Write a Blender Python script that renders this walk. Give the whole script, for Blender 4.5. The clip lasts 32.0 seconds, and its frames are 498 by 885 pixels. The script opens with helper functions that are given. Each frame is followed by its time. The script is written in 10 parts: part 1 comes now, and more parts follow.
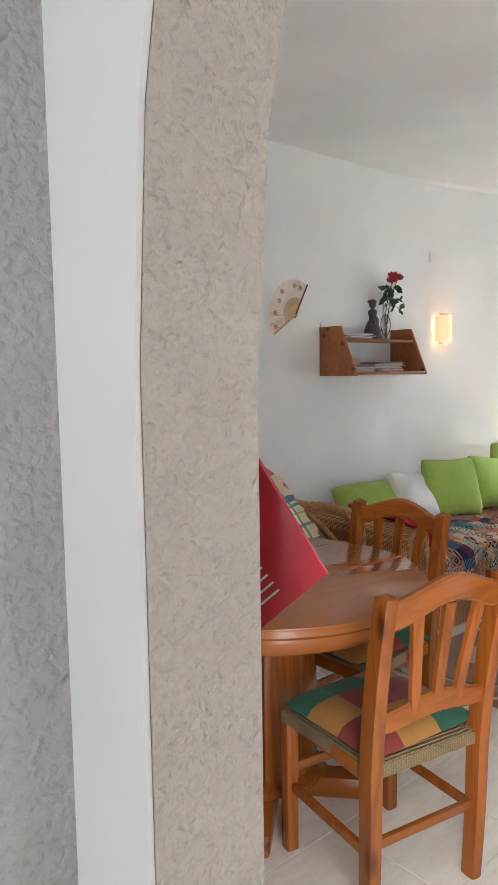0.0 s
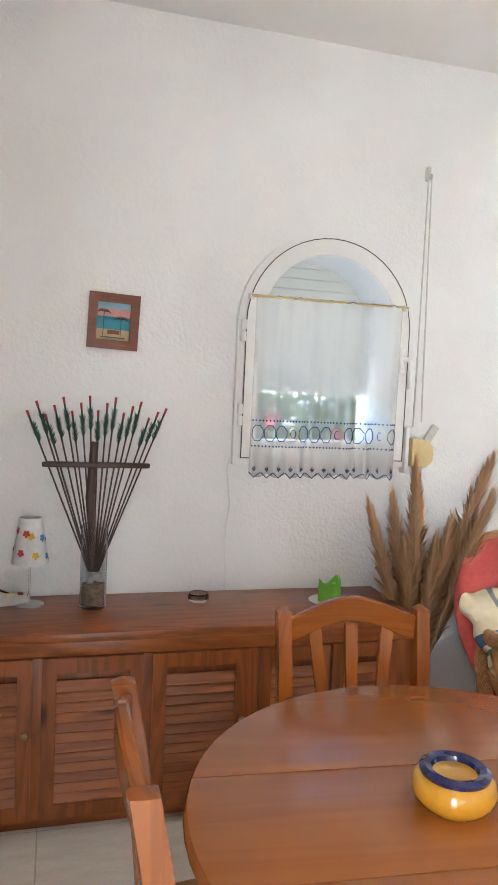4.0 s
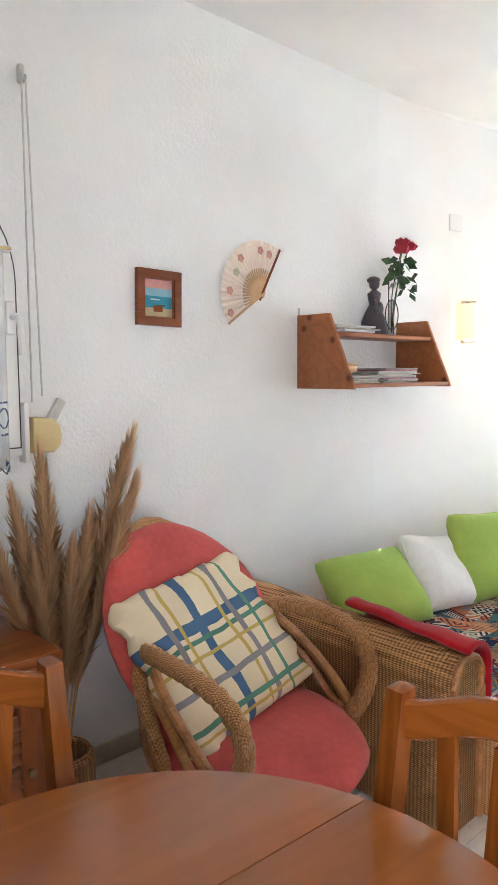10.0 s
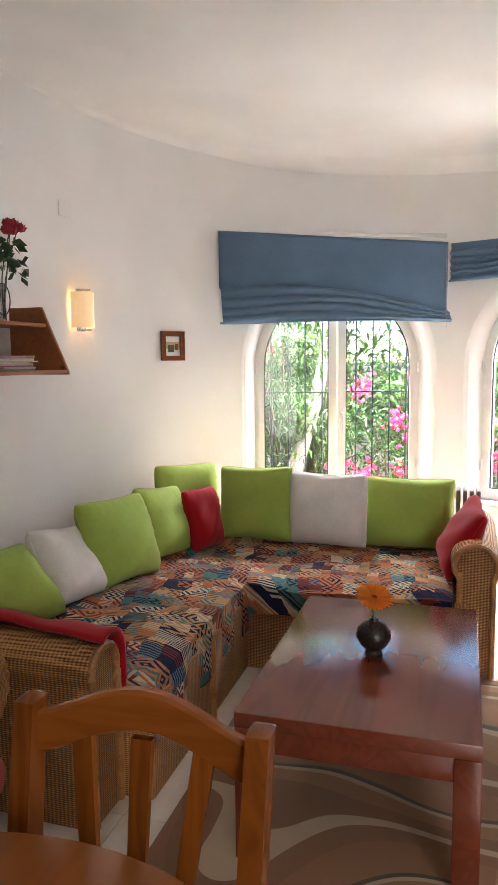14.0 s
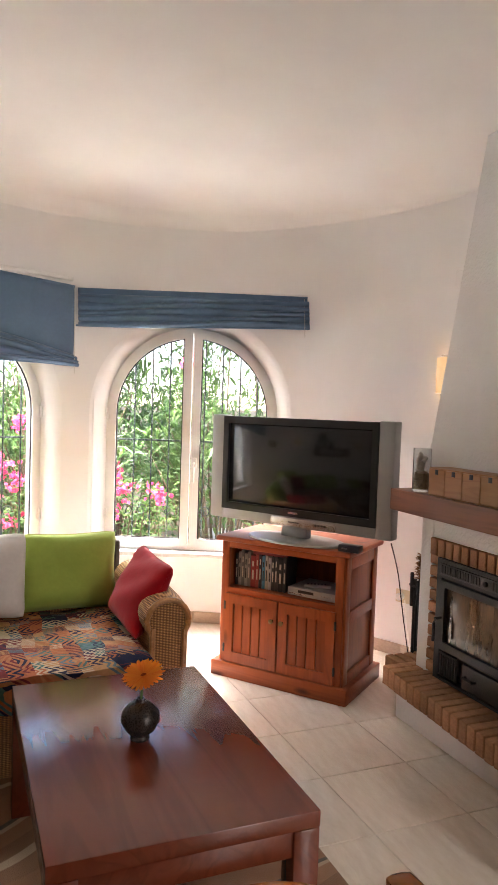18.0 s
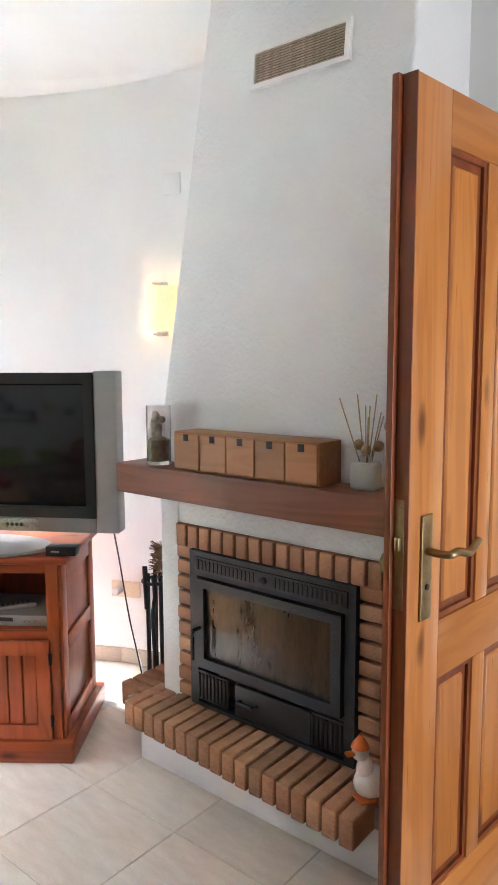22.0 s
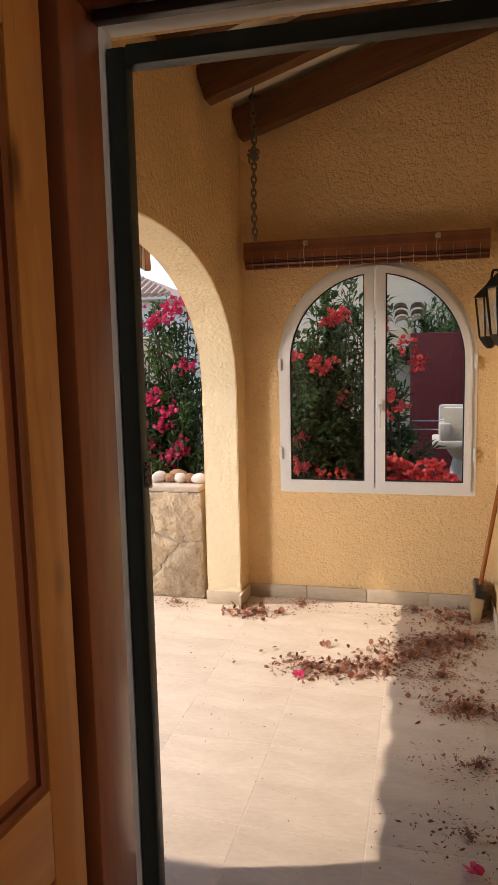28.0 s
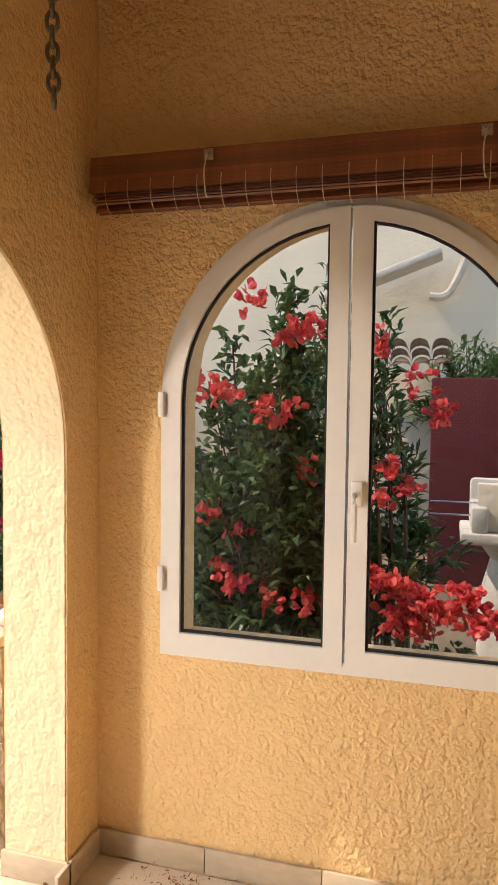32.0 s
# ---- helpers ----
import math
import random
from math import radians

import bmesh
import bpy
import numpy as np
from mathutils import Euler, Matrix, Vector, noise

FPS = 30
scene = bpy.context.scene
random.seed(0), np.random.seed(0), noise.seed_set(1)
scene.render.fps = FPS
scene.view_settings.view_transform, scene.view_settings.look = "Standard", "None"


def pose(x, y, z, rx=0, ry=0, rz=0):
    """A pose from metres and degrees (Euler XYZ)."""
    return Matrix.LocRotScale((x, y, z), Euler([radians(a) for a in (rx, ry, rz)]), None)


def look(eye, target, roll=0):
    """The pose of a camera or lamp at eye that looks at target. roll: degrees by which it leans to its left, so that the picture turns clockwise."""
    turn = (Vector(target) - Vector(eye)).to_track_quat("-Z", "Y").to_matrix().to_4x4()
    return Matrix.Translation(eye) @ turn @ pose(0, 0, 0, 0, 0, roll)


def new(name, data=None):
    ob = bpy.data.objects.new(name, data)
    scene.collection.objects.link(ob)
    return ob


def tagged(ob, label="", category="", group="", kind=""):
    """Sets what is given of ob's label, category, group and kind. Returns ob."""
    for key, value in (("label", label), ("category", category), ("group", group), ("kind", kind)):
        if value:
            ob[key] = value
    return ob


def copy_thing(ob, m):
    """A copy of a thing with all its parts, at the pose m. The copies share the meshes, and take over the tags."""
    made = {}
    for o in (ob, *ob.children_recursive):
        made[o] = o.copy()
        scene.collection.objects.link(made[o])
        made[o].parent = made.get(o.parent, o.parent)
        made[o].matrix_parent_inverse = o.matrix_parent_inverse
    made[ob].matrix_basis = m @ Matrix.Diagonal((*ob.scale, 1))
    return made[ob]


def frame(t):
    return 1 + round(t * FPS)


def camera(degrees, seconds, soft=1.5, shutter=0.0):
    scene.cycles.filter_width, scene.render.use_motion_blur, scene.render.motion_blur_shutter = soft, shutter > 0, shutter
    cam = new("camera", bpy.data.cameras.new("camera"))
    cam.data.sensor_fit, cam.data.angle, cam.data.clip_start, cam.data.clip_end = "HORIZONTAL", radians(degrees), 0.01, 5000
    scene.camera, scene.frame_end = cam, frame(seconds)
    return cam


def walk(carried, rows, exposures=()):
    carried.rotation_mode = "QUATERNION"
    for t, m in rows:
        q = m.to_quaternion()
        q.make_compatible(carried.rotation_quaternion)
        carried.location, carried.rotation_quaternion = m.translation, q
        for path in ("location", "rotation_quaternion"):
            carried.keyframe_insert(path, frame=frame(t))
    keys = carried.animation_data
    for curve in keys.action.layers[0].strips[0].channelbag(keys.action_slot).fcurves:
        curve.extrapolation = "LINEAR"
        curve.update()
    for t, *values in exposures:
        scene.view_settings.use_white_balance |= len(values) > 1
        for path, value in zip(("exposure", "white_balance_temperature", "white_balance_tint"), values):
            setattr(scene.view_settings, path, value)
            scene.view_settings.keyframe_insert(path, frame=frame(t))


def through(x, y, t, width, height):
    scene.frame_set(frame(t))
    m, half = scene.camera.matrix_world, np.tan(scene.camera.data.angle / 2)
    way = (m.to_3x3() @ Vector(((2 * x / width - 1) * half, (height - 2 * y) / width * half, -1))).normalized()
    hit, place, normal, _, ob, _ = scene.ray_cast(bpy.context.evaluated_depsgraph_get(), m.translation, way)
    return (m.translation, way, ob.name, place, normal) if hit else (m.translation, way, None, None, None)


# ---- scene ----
# ---- camera and walk ----
cam = camera(38.72, 32.0)
PATH = [
    (0.0, pose(-0.120, 0.084, 1.447, 84.19, 0.85, -40.90)),
    (0.5, pose(0.029, 0.101, 1.455, 83.82, 0.90, -43.89)),
    (1.0, pose(0.172, 0.106, 1.460, 83.68, 0.90, -44.08)),
    (1.5, pose(0.272, 0.175, 1.456, 83.44, 0.52, -39.98)),
    (2.0, pose(0.371, 0.298, 1.464, 83.69, -0.34, -33.92)),
    (2.5, pose(0.435, 0.416, 1.467, 84.08, -1.45, -28.42)),
    (3.0, pose(0.507, 0.517, 1.472, 84.64, -1.87, -24.42)),
    (3.5, pose(0.605, 0.640, 1.490, 85.46, -2.45, -19.53)),
    (5.5, pose(0.884, 1.047, 1.473, 86.45, -1.68, -9.13)),
    (6.0, pose(0.953, 1.151, 1.465, 86.56, -1.14, -9.61)),
    (6.5, pose(1.003, 1.200, 1.465, 86.74, -0.82, -10.00)),
    (7.0, pose(1.010, 1.232, 1.463, 86.62, -0.72, -11.92)),
    (7.5, pose(1.031, 1.252, 1.474, 85.51, -0.01, -17.80)),
    (8.0, pose(1.045, 1.278, 1.460, 85.18, 0.29, -24.72)),
    (8.5, pose(1.053, 1.288, 1.454, 84.97, 0.50, -30.37)),
    (9.0, pose(1.050, 1.283, 1.466, 84.53, 0.35, -35.37)),
    (9.5, pose(1.053, 1.270, 1.472, 84.39, 0.35, -39.50)),
    (10.0, pose(1.054, 1.257, 1.475, 84.37, 0.30, -43.46)),
    (10.5, pose(1.070, 1.224, 1.475, 84.28, 0.02, -47.23)),
    (11.0, pose(1.107, 1.201, 1.473, 84.22, -0.13, -49.52)),
    (11.5, pose(1.109, 1.202, 1.463, 84.09, -0.07, -54.39)),
    (12.0, pose(1.120, 1.196, 1.472, 83.94, 0.41, -60.94)),
    (12.5, pose(1.078, 1.234, 1.469, 84.29, 0.16, -66.60)),
    (13.0, pose(1.123, 1.226, 1.459, 84.25, -0.05, -69.60)),
    (13.5, pose(1.146, 1.239, 1.457, 83.76, 0.06, -71.31)),
    (14.0, pose(1.130, 1.288, 1.461, 83.40, 0.56, -73.25)),
    (14.5, pose(1.115, 1.370, 1.463, 83.48, 1.15, -80.91)),
    (15.0, pose(1.100, 1.448, 1.467, 83.98, 0.34, -88.19)),
    (15.5, pose(1.127, 1.529, 1.469, 84.20, 0.43, -90.64)),
    (17.5, pose(1.329, 1.979, 1.496, 87.12, -2.39, -109.01)),
    (18.0, pose(1.414, 2.081, 1.479, 87.19, -1.94, -112.20)),
    (18.5, pose(1.532, 2.184, 1.472, 86.94, -1.55, -118.82)),
    (19.0, pose(1.683, 2.174, 1.474, 86.38, -1.29, -123.02)),
    (19.5, pose(1.862, 2.093, 1.467, 85.84, -0.76, -125.98)),
    (20.0, pose(1.993, 2.047, 1.463, 85.43, -0.04, -128.48)),
    (20.5, pose(2.123, 2.010, 1.467, 84.65, -0.05, -133.63)),
    (21.0, pose(2.224, 1.952, 1.461, 83.95, -0.04, -138.10)),
    (21.5, pose(2.311, 1.828, 1.460, 83.38, 0.08, -139.84)),
    (22.0, pose(2.362, 1.753, 1.469, 83.41, 0.22, -140.40)),
    (22.5, pose(2.395, 1.754, 1.473, 83.41, 0.55, -141.16)),
    (23.0, pose(2.397, 1.744, 1.467, 83.45, 0.92, -142.48)),
    (23.5, pose(2.383, 1.737, 1.465, 83.32, 1.39, -144.36)),
    (24.0, pose(2.371, 1.734, 1.469, 82.99, 1.59, -147.17)),
    (24.5, pose(2.359, 1.729, 1.468, 82.76, 1.51, -151.00)),
    (25.0, pose(2.347, 1.718, 1.472, 82.47, 1.34, -156.06)),
    (25.5, pose(2.362, 1.693, 1.475, 82.49, 1.06, -161.26)),
    (26.0, pose(2.353, 1.556, 1.484, 82.38, 0.69, -164.32)),
    (26.5, pose(2.346, 1.356, 1.485, 82.68, 1.55, -165.65)),
    (28.5, pose(2.465, 0.185, 1.505, 82.64, 1.20, -166.15)),
    (29.0, pose(2.450, -0.117, 1.479, 82.81, 1.11, -164.99)),
    (29.5, pose(2.459, -0.404, 1.465, 83.60, 1.02, -164.45)),
    (30.0, pose(2.488, -0.619, 1.454, 83.71, 1.00, -165.41)),
    (30.5, pose(2.461, -0.891, 1.456, 83.93, 0.93, -165.81)),
    (31.0, pose(2.440, -1.109, 1.460, 84.26, 0.57, -165.86)),
    (31.5, pose(2.434, -1.415, 1.439, 84.95, -0.11, -164.89)),
    (32.0, pose(2.456, -1.659, 1.423, 86.85, -0.72, -164.10)),
]
EXPOSURES = [(0.0, 2.35, 5800, 9), (0.9, 2.7, 5850, 9), (3.0, 3.35, 5800, 9), (8.0, 3.45, 5750, 10), (11.0, 2.88, 5700, 9), (12.0, 2.6, 6100, 14), (13.0, 2.15, 6200, 15), (14.0, 2.0, 6400, 17), (15.0, 1.85, 6800, 20), (18.5, 1.88, 6900, 21), (19.8, 2.15, 6100, 12),
             (21.0, 2.6, 5700, 9), (23.0, 2.75, 5350, 7), (25.0, 3.05, 4550, 3), (26.0, 2.2, 5550, 8), (26.5, 1.7, 5900, 10), (28.5, 0.78, 7850, 21), (32.0, 1.18, 8200, 18)]
walk(cam, PATH, EXPOSURES)

# ---- world and sun ----
SUN_AZ, SUN_EL = 14.0, 52.0   # degrees from +x, counter-clockwise, and above the horizon
world = bpy.data.worlds.new("world")
scene.world = world
world.use_nodes = True
wn = world.node_tree.nodes
sky = wn.new("ShaderNodeTexSky")
sky.sky_type = "NISHITA"
sky.sun_disc = False
sky.dust_density, sky.ozone_density = 0.0, 2.5
sky.sun_elevation = radians(SUN_EL)
sky.sun_rotation = radians(90 - SUN_AZ)
wn["Background"].inputs["Strength"].default_value = 0.15
world.node_tree.links.new(sky.outputs[0], wn["Background"].inputs["Color"])
sun_data = bpy.data.lights.new("sun", "SUN")
sun_data.energy, sun_data.angle, sun_data.color = 1.75, radians(0.6), (1.0, 0.95, 0.87)
sun = new("sun", sun_data)
sun_way = Vector((math.cos(radians(SUN_EL)) * math.cos(radians(SUN_AZ)), math.cos(radians(SUN_EL)) * math.sin(radians(SUN_AZ)), math.sin(radians(SUN_EL))))
sun.matrix_world = look(sun_way * 30, (0, 0, 0))


def area_lamp(name, place, target, w, h, power, color=(1, 1, 1)):
    """An added area lamp that stands in for daylight through an opening."""
    data = bpy.data.lights.new(name, "AREA")
    data.shape, data.size, data.size_y, data.energy, data.color = "RECTANGLE", w, h, power, color
    ob = new(name, data)
    ob.matrix_world = look(place, target)
    return ob


# ---- small tools ----
rng = random.Random(7)


def nodes(name):
    m = bpy.data.materials.new(name)
    m.use_nodes = True
    t = m.node_tree
    return m, t.nodes, t.links, t.nodes["Principled BSDF"]


def mat(name, color, rough=0.6, metal=0.0, vary=0.12, scale=6.0, bump=0.0, bump_scale=40.0, stretch=(1, 1, 1), color2=None,
        spec=0.5, per_object=0.0, detail=6.0, coat=0.0, sheen=0.0, bump_dist=0.01, rough_vary=0.1):
    """Colour with large and small variation, roughness variation and fine relief, in metres of the object's own space."""
    m, n, l, b = nodes(name)
    tc = n.new("ShaderNodeTexCoord")
    mp = n.new("ShaderNodeMapping")
    mp.inputs["Scale"].default_value = stretch
    l.new(tc.outputs["Object"], mp.inputs["Vector"])
    no = n.new("ShaderNodeTexNoise")
    no.inputs["Scale"].default_value, no.inputs["Detail"].default_value = scale, detail
    l.new(mp.outputs[0], no.inputs["Vector"])
    fine = n.new("ShaderNodeTexNoise")
    fine.inputs["Scale"].default_value, fine.inputs["Detail"].default_value = scale * 9, 4
    l.new(mp.outputs[0], fine.inputs["Vector"])
    mixf = n.new("ShaderNodeMix")
    mixf.inputs[0].default_value = 0.35
    l.new(no.outputs[0], mixf.inputs[2])
    l.new(fine.outputs[0], mixf.inputs[3])
    ramp = n.new("ShaderNodeValToRGB")
    c2 = color2 or tuple(max(0.0, c * (1 - vary * 2.2)) for c in color)
    ramp.color_ramp.elements[0].position, ramp.color_ramp.elements[1].position = 0.32, 0.66
    ramp.color_ramp.elements[0].color = (*c2, 1)
    ramp.color_ramp.elements[1].color = (*[min(1, c * (1 + vary * 0.4)) for c in color], 1)
    l.new(mixf.outputs[0], ramp.inputs[0])
    out = ramp.outputs[0]
    if per_object:
        oi = n.new("ShaderNodeObjectInfo")
        hs = n.new("ShaderNodeHueSaturation")
        mr = n.new("ShaderNodeMapRange")
        mr.inputs[3].default_value, mr.inputs[4].default_value = 1 - per_object, 1 + per_object
        l.new(oi.outputs["Random"], mr.inputs[0])
        l.new(mr.outputs[0], hs.inputs["Value"])
        l.new(out, hs.inputs["Color"])
        out = hs.outputs[0]
    l.new(out, b.inputs["Base Color"])
    rr = n.new("ShaderNodeMapRange")
    rr.inputs[3].default_value, rr.inputs[4].default_value = max(0.02, rough - rough_vary), min(1, rough + rough_vary)
    l.new(fine.outputs[0], rr.inputs[0])
    l.new(rr.outputs[0], b.inputs["Roughness"])
    b.inputs["Metallic"].default_value = metal
    b.inputs["Specular IOR Level"].default_value = spec
    b.inputs["Coat Weight"].default_value = coat
    b.inputs["Coat Roughness"].default_value = 0.12
    b.inputs["Sheen Weight"].default_value = sheen
    if bump:
        bn = n.new("ShaderNodeTexNoise")
        bn.inputs["Scale"].default_value, bn.inputs["Detail"].default_value = bump_scale, 5
        l.new(mp.outputs[0], bn.inputs["Vector"])
        bp = n.new("ShaderNodeBump")
        bp.inputs["Strength"].default_value, bp.inputs["Distance"].default_value = bump, bump_dist
        l.new(bn.outputs[0], bp.inputs["Height"])
        l.new(bp.outputs[0], b.inputs["Normal"])
    return m


def plaster(name, color, relief=0.5, size=70.0, dist=0.006, vary=0.04, rough=0.85, cell=1.0):
    """Sprayed plaster: rounded grains of several sizes and faint stains."""
    m, n, l, b = nodes(name)
    tc = n.new("ShaderNodeTexCoord")
    vo = n.new("ShaderNodeTexVoronoi")
    vo.feature = "SMOOTH_F1"
    vo.inputs["Scale"].default_value = size
    vo.inputs["Smoothness"].default_value = 0.7
    wob = n.new("ShaderNodeTexNoise")
    wob.inputs["Scale"].default_value, wob.inputs["Detail"].default_value = size * 0.6, 3
    mx = n.new("ShaderNodeMix")
    mx.data_type = "VECTOR"
    mx.inputs[0].default_value = 0.025
    l.new(tc.outputs["Object"], wob.inputs["Vector"])
    l.new(tc.outputs["Object"], mx.inputs[4])
    l.new(wob.outputs["Color"], mx.inputs[5])
    l.new(mx.outputs[1], vo.inputs["Vector"])
    big = n.new("ShaderNodeTexNoise")
    big.inputs["Scale"].default_value, big.inputs["Detail"].default_value = size * 0.35, 6
    l.new(tc.outputs["Object"], big.inputs["Vector"])
    add = n.new("ShaderNodeMath")
    add.operation = "SUBTRACT"
    grain = n.new("ShaderNodeMath")
    grain.operation = "MULTIPLY"
    grain.inputs[1].default_value = cell
    l.new(vo.outputs["Distance"], grain.inputs[0])
    l.new(big.outputs[0], add.inputs[0])
    l.new(grain.outputs[0], add.inputs[1])
    bp = n.new("ShaderNodeBump")
    bp.inputs["Strength"].default_value, bp.inputs["Distance"].default_value = relief, dist
    l.new(add.outputs[0], bp.inputs["Height"])
    l.new(bp.outputs[0], b.inputs["Normal"])
    st = n.new("ShaderNodeTexNoise")
    st.inputs["Scale"].default_value, st.inputs["Detail"].default_value = 1.3, 8
    l.new(tc.outputs["Object"], st.inputs["Vector"])
    ramp = n.new("ShaderNodeValToRGB")
    ramp.color_ramp.elements[0].position, ramp.color_ramp.elements[1].position = 0.35, 0.6
    ramp.color_ramp.elements[0].color = (*[c * (1 - 2 * vary) for c in color], 1)
    ramp.color_ramp.elements[1].color = (*color, 1)
    l.new(st.outputs[0], ramp.inputs[0])
    l.new(ramp.outputs[0], b.inputs["Base Color"])
    b.inputs["Roughness"].default_value = rough
    b.inputs["Specular IOR Level"].default_value = 0.3
    return m


def wood(name, light, dark, axis=0, rough=0.35, ring=9.0, coat=0.25, knots=True, per_object=0.12, spec=0.32):
    """Grain along one axis of the object, with pores and a few knots."""
    dark = tuple(d * 0.5 + c * 0.5 for d, c in zip(dark, light))
    m, n, l, b = nodes(name)
    tc = n.new("ShaderNodeTexCoord")
    oi = n.new("ShaderNodeObjectInfo")
    ofs = n.new("ShaderNodeVectorMath")
    ofs.operation = "MULTIPLY_ADD"
    ofs.inputs[1].default_value = (1, 1, 1)
    l.new(tc.outputs["Object"], ofs.inputs[0])
    sc = n.new("ShaderNodeMath")
    sc.operation = "MULTIPLY"
    sc.inputs[1].default_value = 13.0
    l.new(oi.outputs["Random"], sc.inputs[0])
    l.new(sc.outputs[0], ofs.inputs[2])
    mp = n.new("ShaderNodeMapping")
    s = [ring, ring, ring]
    s[axis] = ring * 0.09
    mp.inputs["Scale"].default_value = s
    l.new(ofs.outputs[0], mp.inputs["Vector"])
    wv = n.new("ShaderNodeTexNoise")
    wv.inputs["Scale"].default_value, wv.inputs["Detail"].default_value, wv.inputs["Distortion"].default_value = 1.0, 5, 1.2
    l.new(mp.outputs[0], wv.inputs["Vector"])
    mp2 = n.new("ShaderNodeMapping")
    s2 = [ring * 22, ring * 22, ring * 22]
    s2[axis] = ring * 0.7
    mp2.inputs["Scale"].default_value = s2
    l.new(ofs.outputs[0], mp2.inputs["Vector"])
    pore = n.new("ShaderNodeTexNoise")
    pore.inputs["Scale"].default_value, pore.inputs["Detail"].default_value = 1.0, 3
    l.new(mp2.outputs[0], pore.inputs["Vector"])
    bands = n.new("ShaderNodeMath")
    bands.operation = "PINGPONG"
    bands.inputs[1].default_value = 0.09
    l.new(wv.outputs[0], bands.inputs[0])
    nb = n.new("ShaderNodeMapRange")
    nb.inputs[2].default_value = 0.09
    l.new(bands.outputs[0], nb.inputs[0])
    mixf = n.new("ShaderNodeMix")
    mixf.inputs[0].default_value = 0.15
    l.new(nb.outputs[0], mixf.inputs[2])
    l.new(pore.outputs[0], mixf.inputs[3])
    ramp = n.new("ShaderNodeValToRGB")
    ramp.color_ramp.elements[0].position, ramp.color_ramp.elements[1].position = 0.18, 0.72
    ramp.color_ramp.elements[0].color, ramp.color_ramp.elements[1].color = (*dark, 1), (*light, 1)
    l.new(mixf.outputs[0], ramp.inputs[0])
    out = ramp.outputs[0]
    if knots:
        mk = n.new("ShaderNodeMapping")
        s3 = [7.0, 7.0, 7.0]
        s3[axis] = 2.6
        mk.inputs["Scale"].default_value = s3
        l.new(ofs.outputs[0], mk.inputs["Vector"])
        vk = n.new("ShaderNodeTexVoronoi")
        vk.inputs["Scale"].default_value = 1.0
        l.new(mk.outputs[0], vk.inputs["Vector"])
        kr = n.new("ShaderNodeMapRange")
        kr.inputs[1].default_value, kr.inputs[2].default_value = 0.05, 0.15
        l.new(vk.outputs["Distance"], kr.inputs[0])
        km = n.new("ShaderNodeMix")
        km.data_type = "RGBA"
        km.inputs[6].default_value = (dark[0] * 0.35, dark[1] * 0.3, dark[2] * 0.3, 1)
        l.new(kr.outputs[0], km.inputs[0])
        l.new(out, km.inputs[7])
        out = km.outputs[2]
    hs = n.new("ShaderNodeHueSaturation")
    mr = n.new("ShaderNodeMapRange")
    mr.inputs[3].default_value, mr.inputs[4].default_value = 1 - per_object, 1 + per_object
    l.new(oi.outputs["Random"], mr.inputs[0])
    l.new(mr.outputs[0], hs.inputs["Value"])
    l.new(out, hs.inputs["Color"])
    l.new(hs.outputs[0], b.inputs["Base Color"])
    rr = n.new("ShaderNodeMapRange")
    rr.inputs[3].default_value, rr.inputs[4].default_value = rough + 0.03, max(0.05, rough - 0.02)
    l.new(pore.outputs[0], rr.inputs[0])
    l.new(rr.outputs[0], b.inputs["Roughness"])
    b.inputs["Coat Weight"].default_value = coat * 0.6
    b.inputs["Coat Roughness"].default_value = 0.18
    b.inputs["Specular IOR Level"].default_value = spec
    bp = n.new("ShaderNodeBump")
    bp.inputs["Strength"].default_value, bp.inputs["Distance"].default_value = 0.006, 0.0006
    l.new(pore.outputs[0], bp.inputs["Height"])
    l.new(bp.outputs[0], b.inputs["Normal"])
    return m


def leaf_mat(name, color, color2, through=0.35, rough=0.45):
    """Leaf or petal that lets some light through, each one its own shade."""
    m, n, l, b = nodes(name)
    ge = n.new("ShaderNodeNewGeometry")
    ramp = n.new("ShaderNodeValToRGB")
    ramp.color_ramp.elements[0].color, ramp.color_ramp.elements[1].color = (*color2, 1), (*color, 1)
    l.new(ge.outputs["Random Per Island"], ramp.inputs[0])
    l.new(ramp.outputs[0], b.inputs["Base Color"])
    b.inputs["Roughness"].default_value = rough
    tr = n.new("ShaderNodeBsdfTranslucent")
    l.new(ramp.outputs[0], tr.inputs["Color"])
    mx = n.new("ShaderNodeMixShader")
    mx.inputs[0].default_value = through
    l.new(b.outputs[0], mx.inputs[1])
    l.new(tr.outputs[0], mx.inputs[2])
    l.new(mx.outputs[0], n["Material Output"].inputs["Surface"])
    return m


def mesh_of(name, bm, material, smooth=True, angle=40):
    me = bpy.data.meshes.new(name)
    bm.normal_update()
    bm.to_mesh(me)
    bm.free()
    for k in (material if isinstance(material, (list, tuple)) else [material]):
        me.materials.append(k)
    if smooth:
        for p in me.polygons:
            p.use_smooth = True
        me.set_sharp_from_angle(angle=radians(angle))
    return me


def thing(name, m, label, category, group="", kind=""):
    """An empty at a thing's base, which carries its parts."""
    ob = new(name)
    ob.empty_display_size = 0.1
    ob.matrix_basis = m
    return tagged(ob, label, category, group, kind)


def part(name, bm, material, parent, label="", m=None, smooth=True):
    ob = new(name, mesh_of(name, bm, material, smooth))
    ob.parent = parent
    if m is not None:
        ob.matrix_basis = m
    if label:
        ob["label"] = label
    return ob


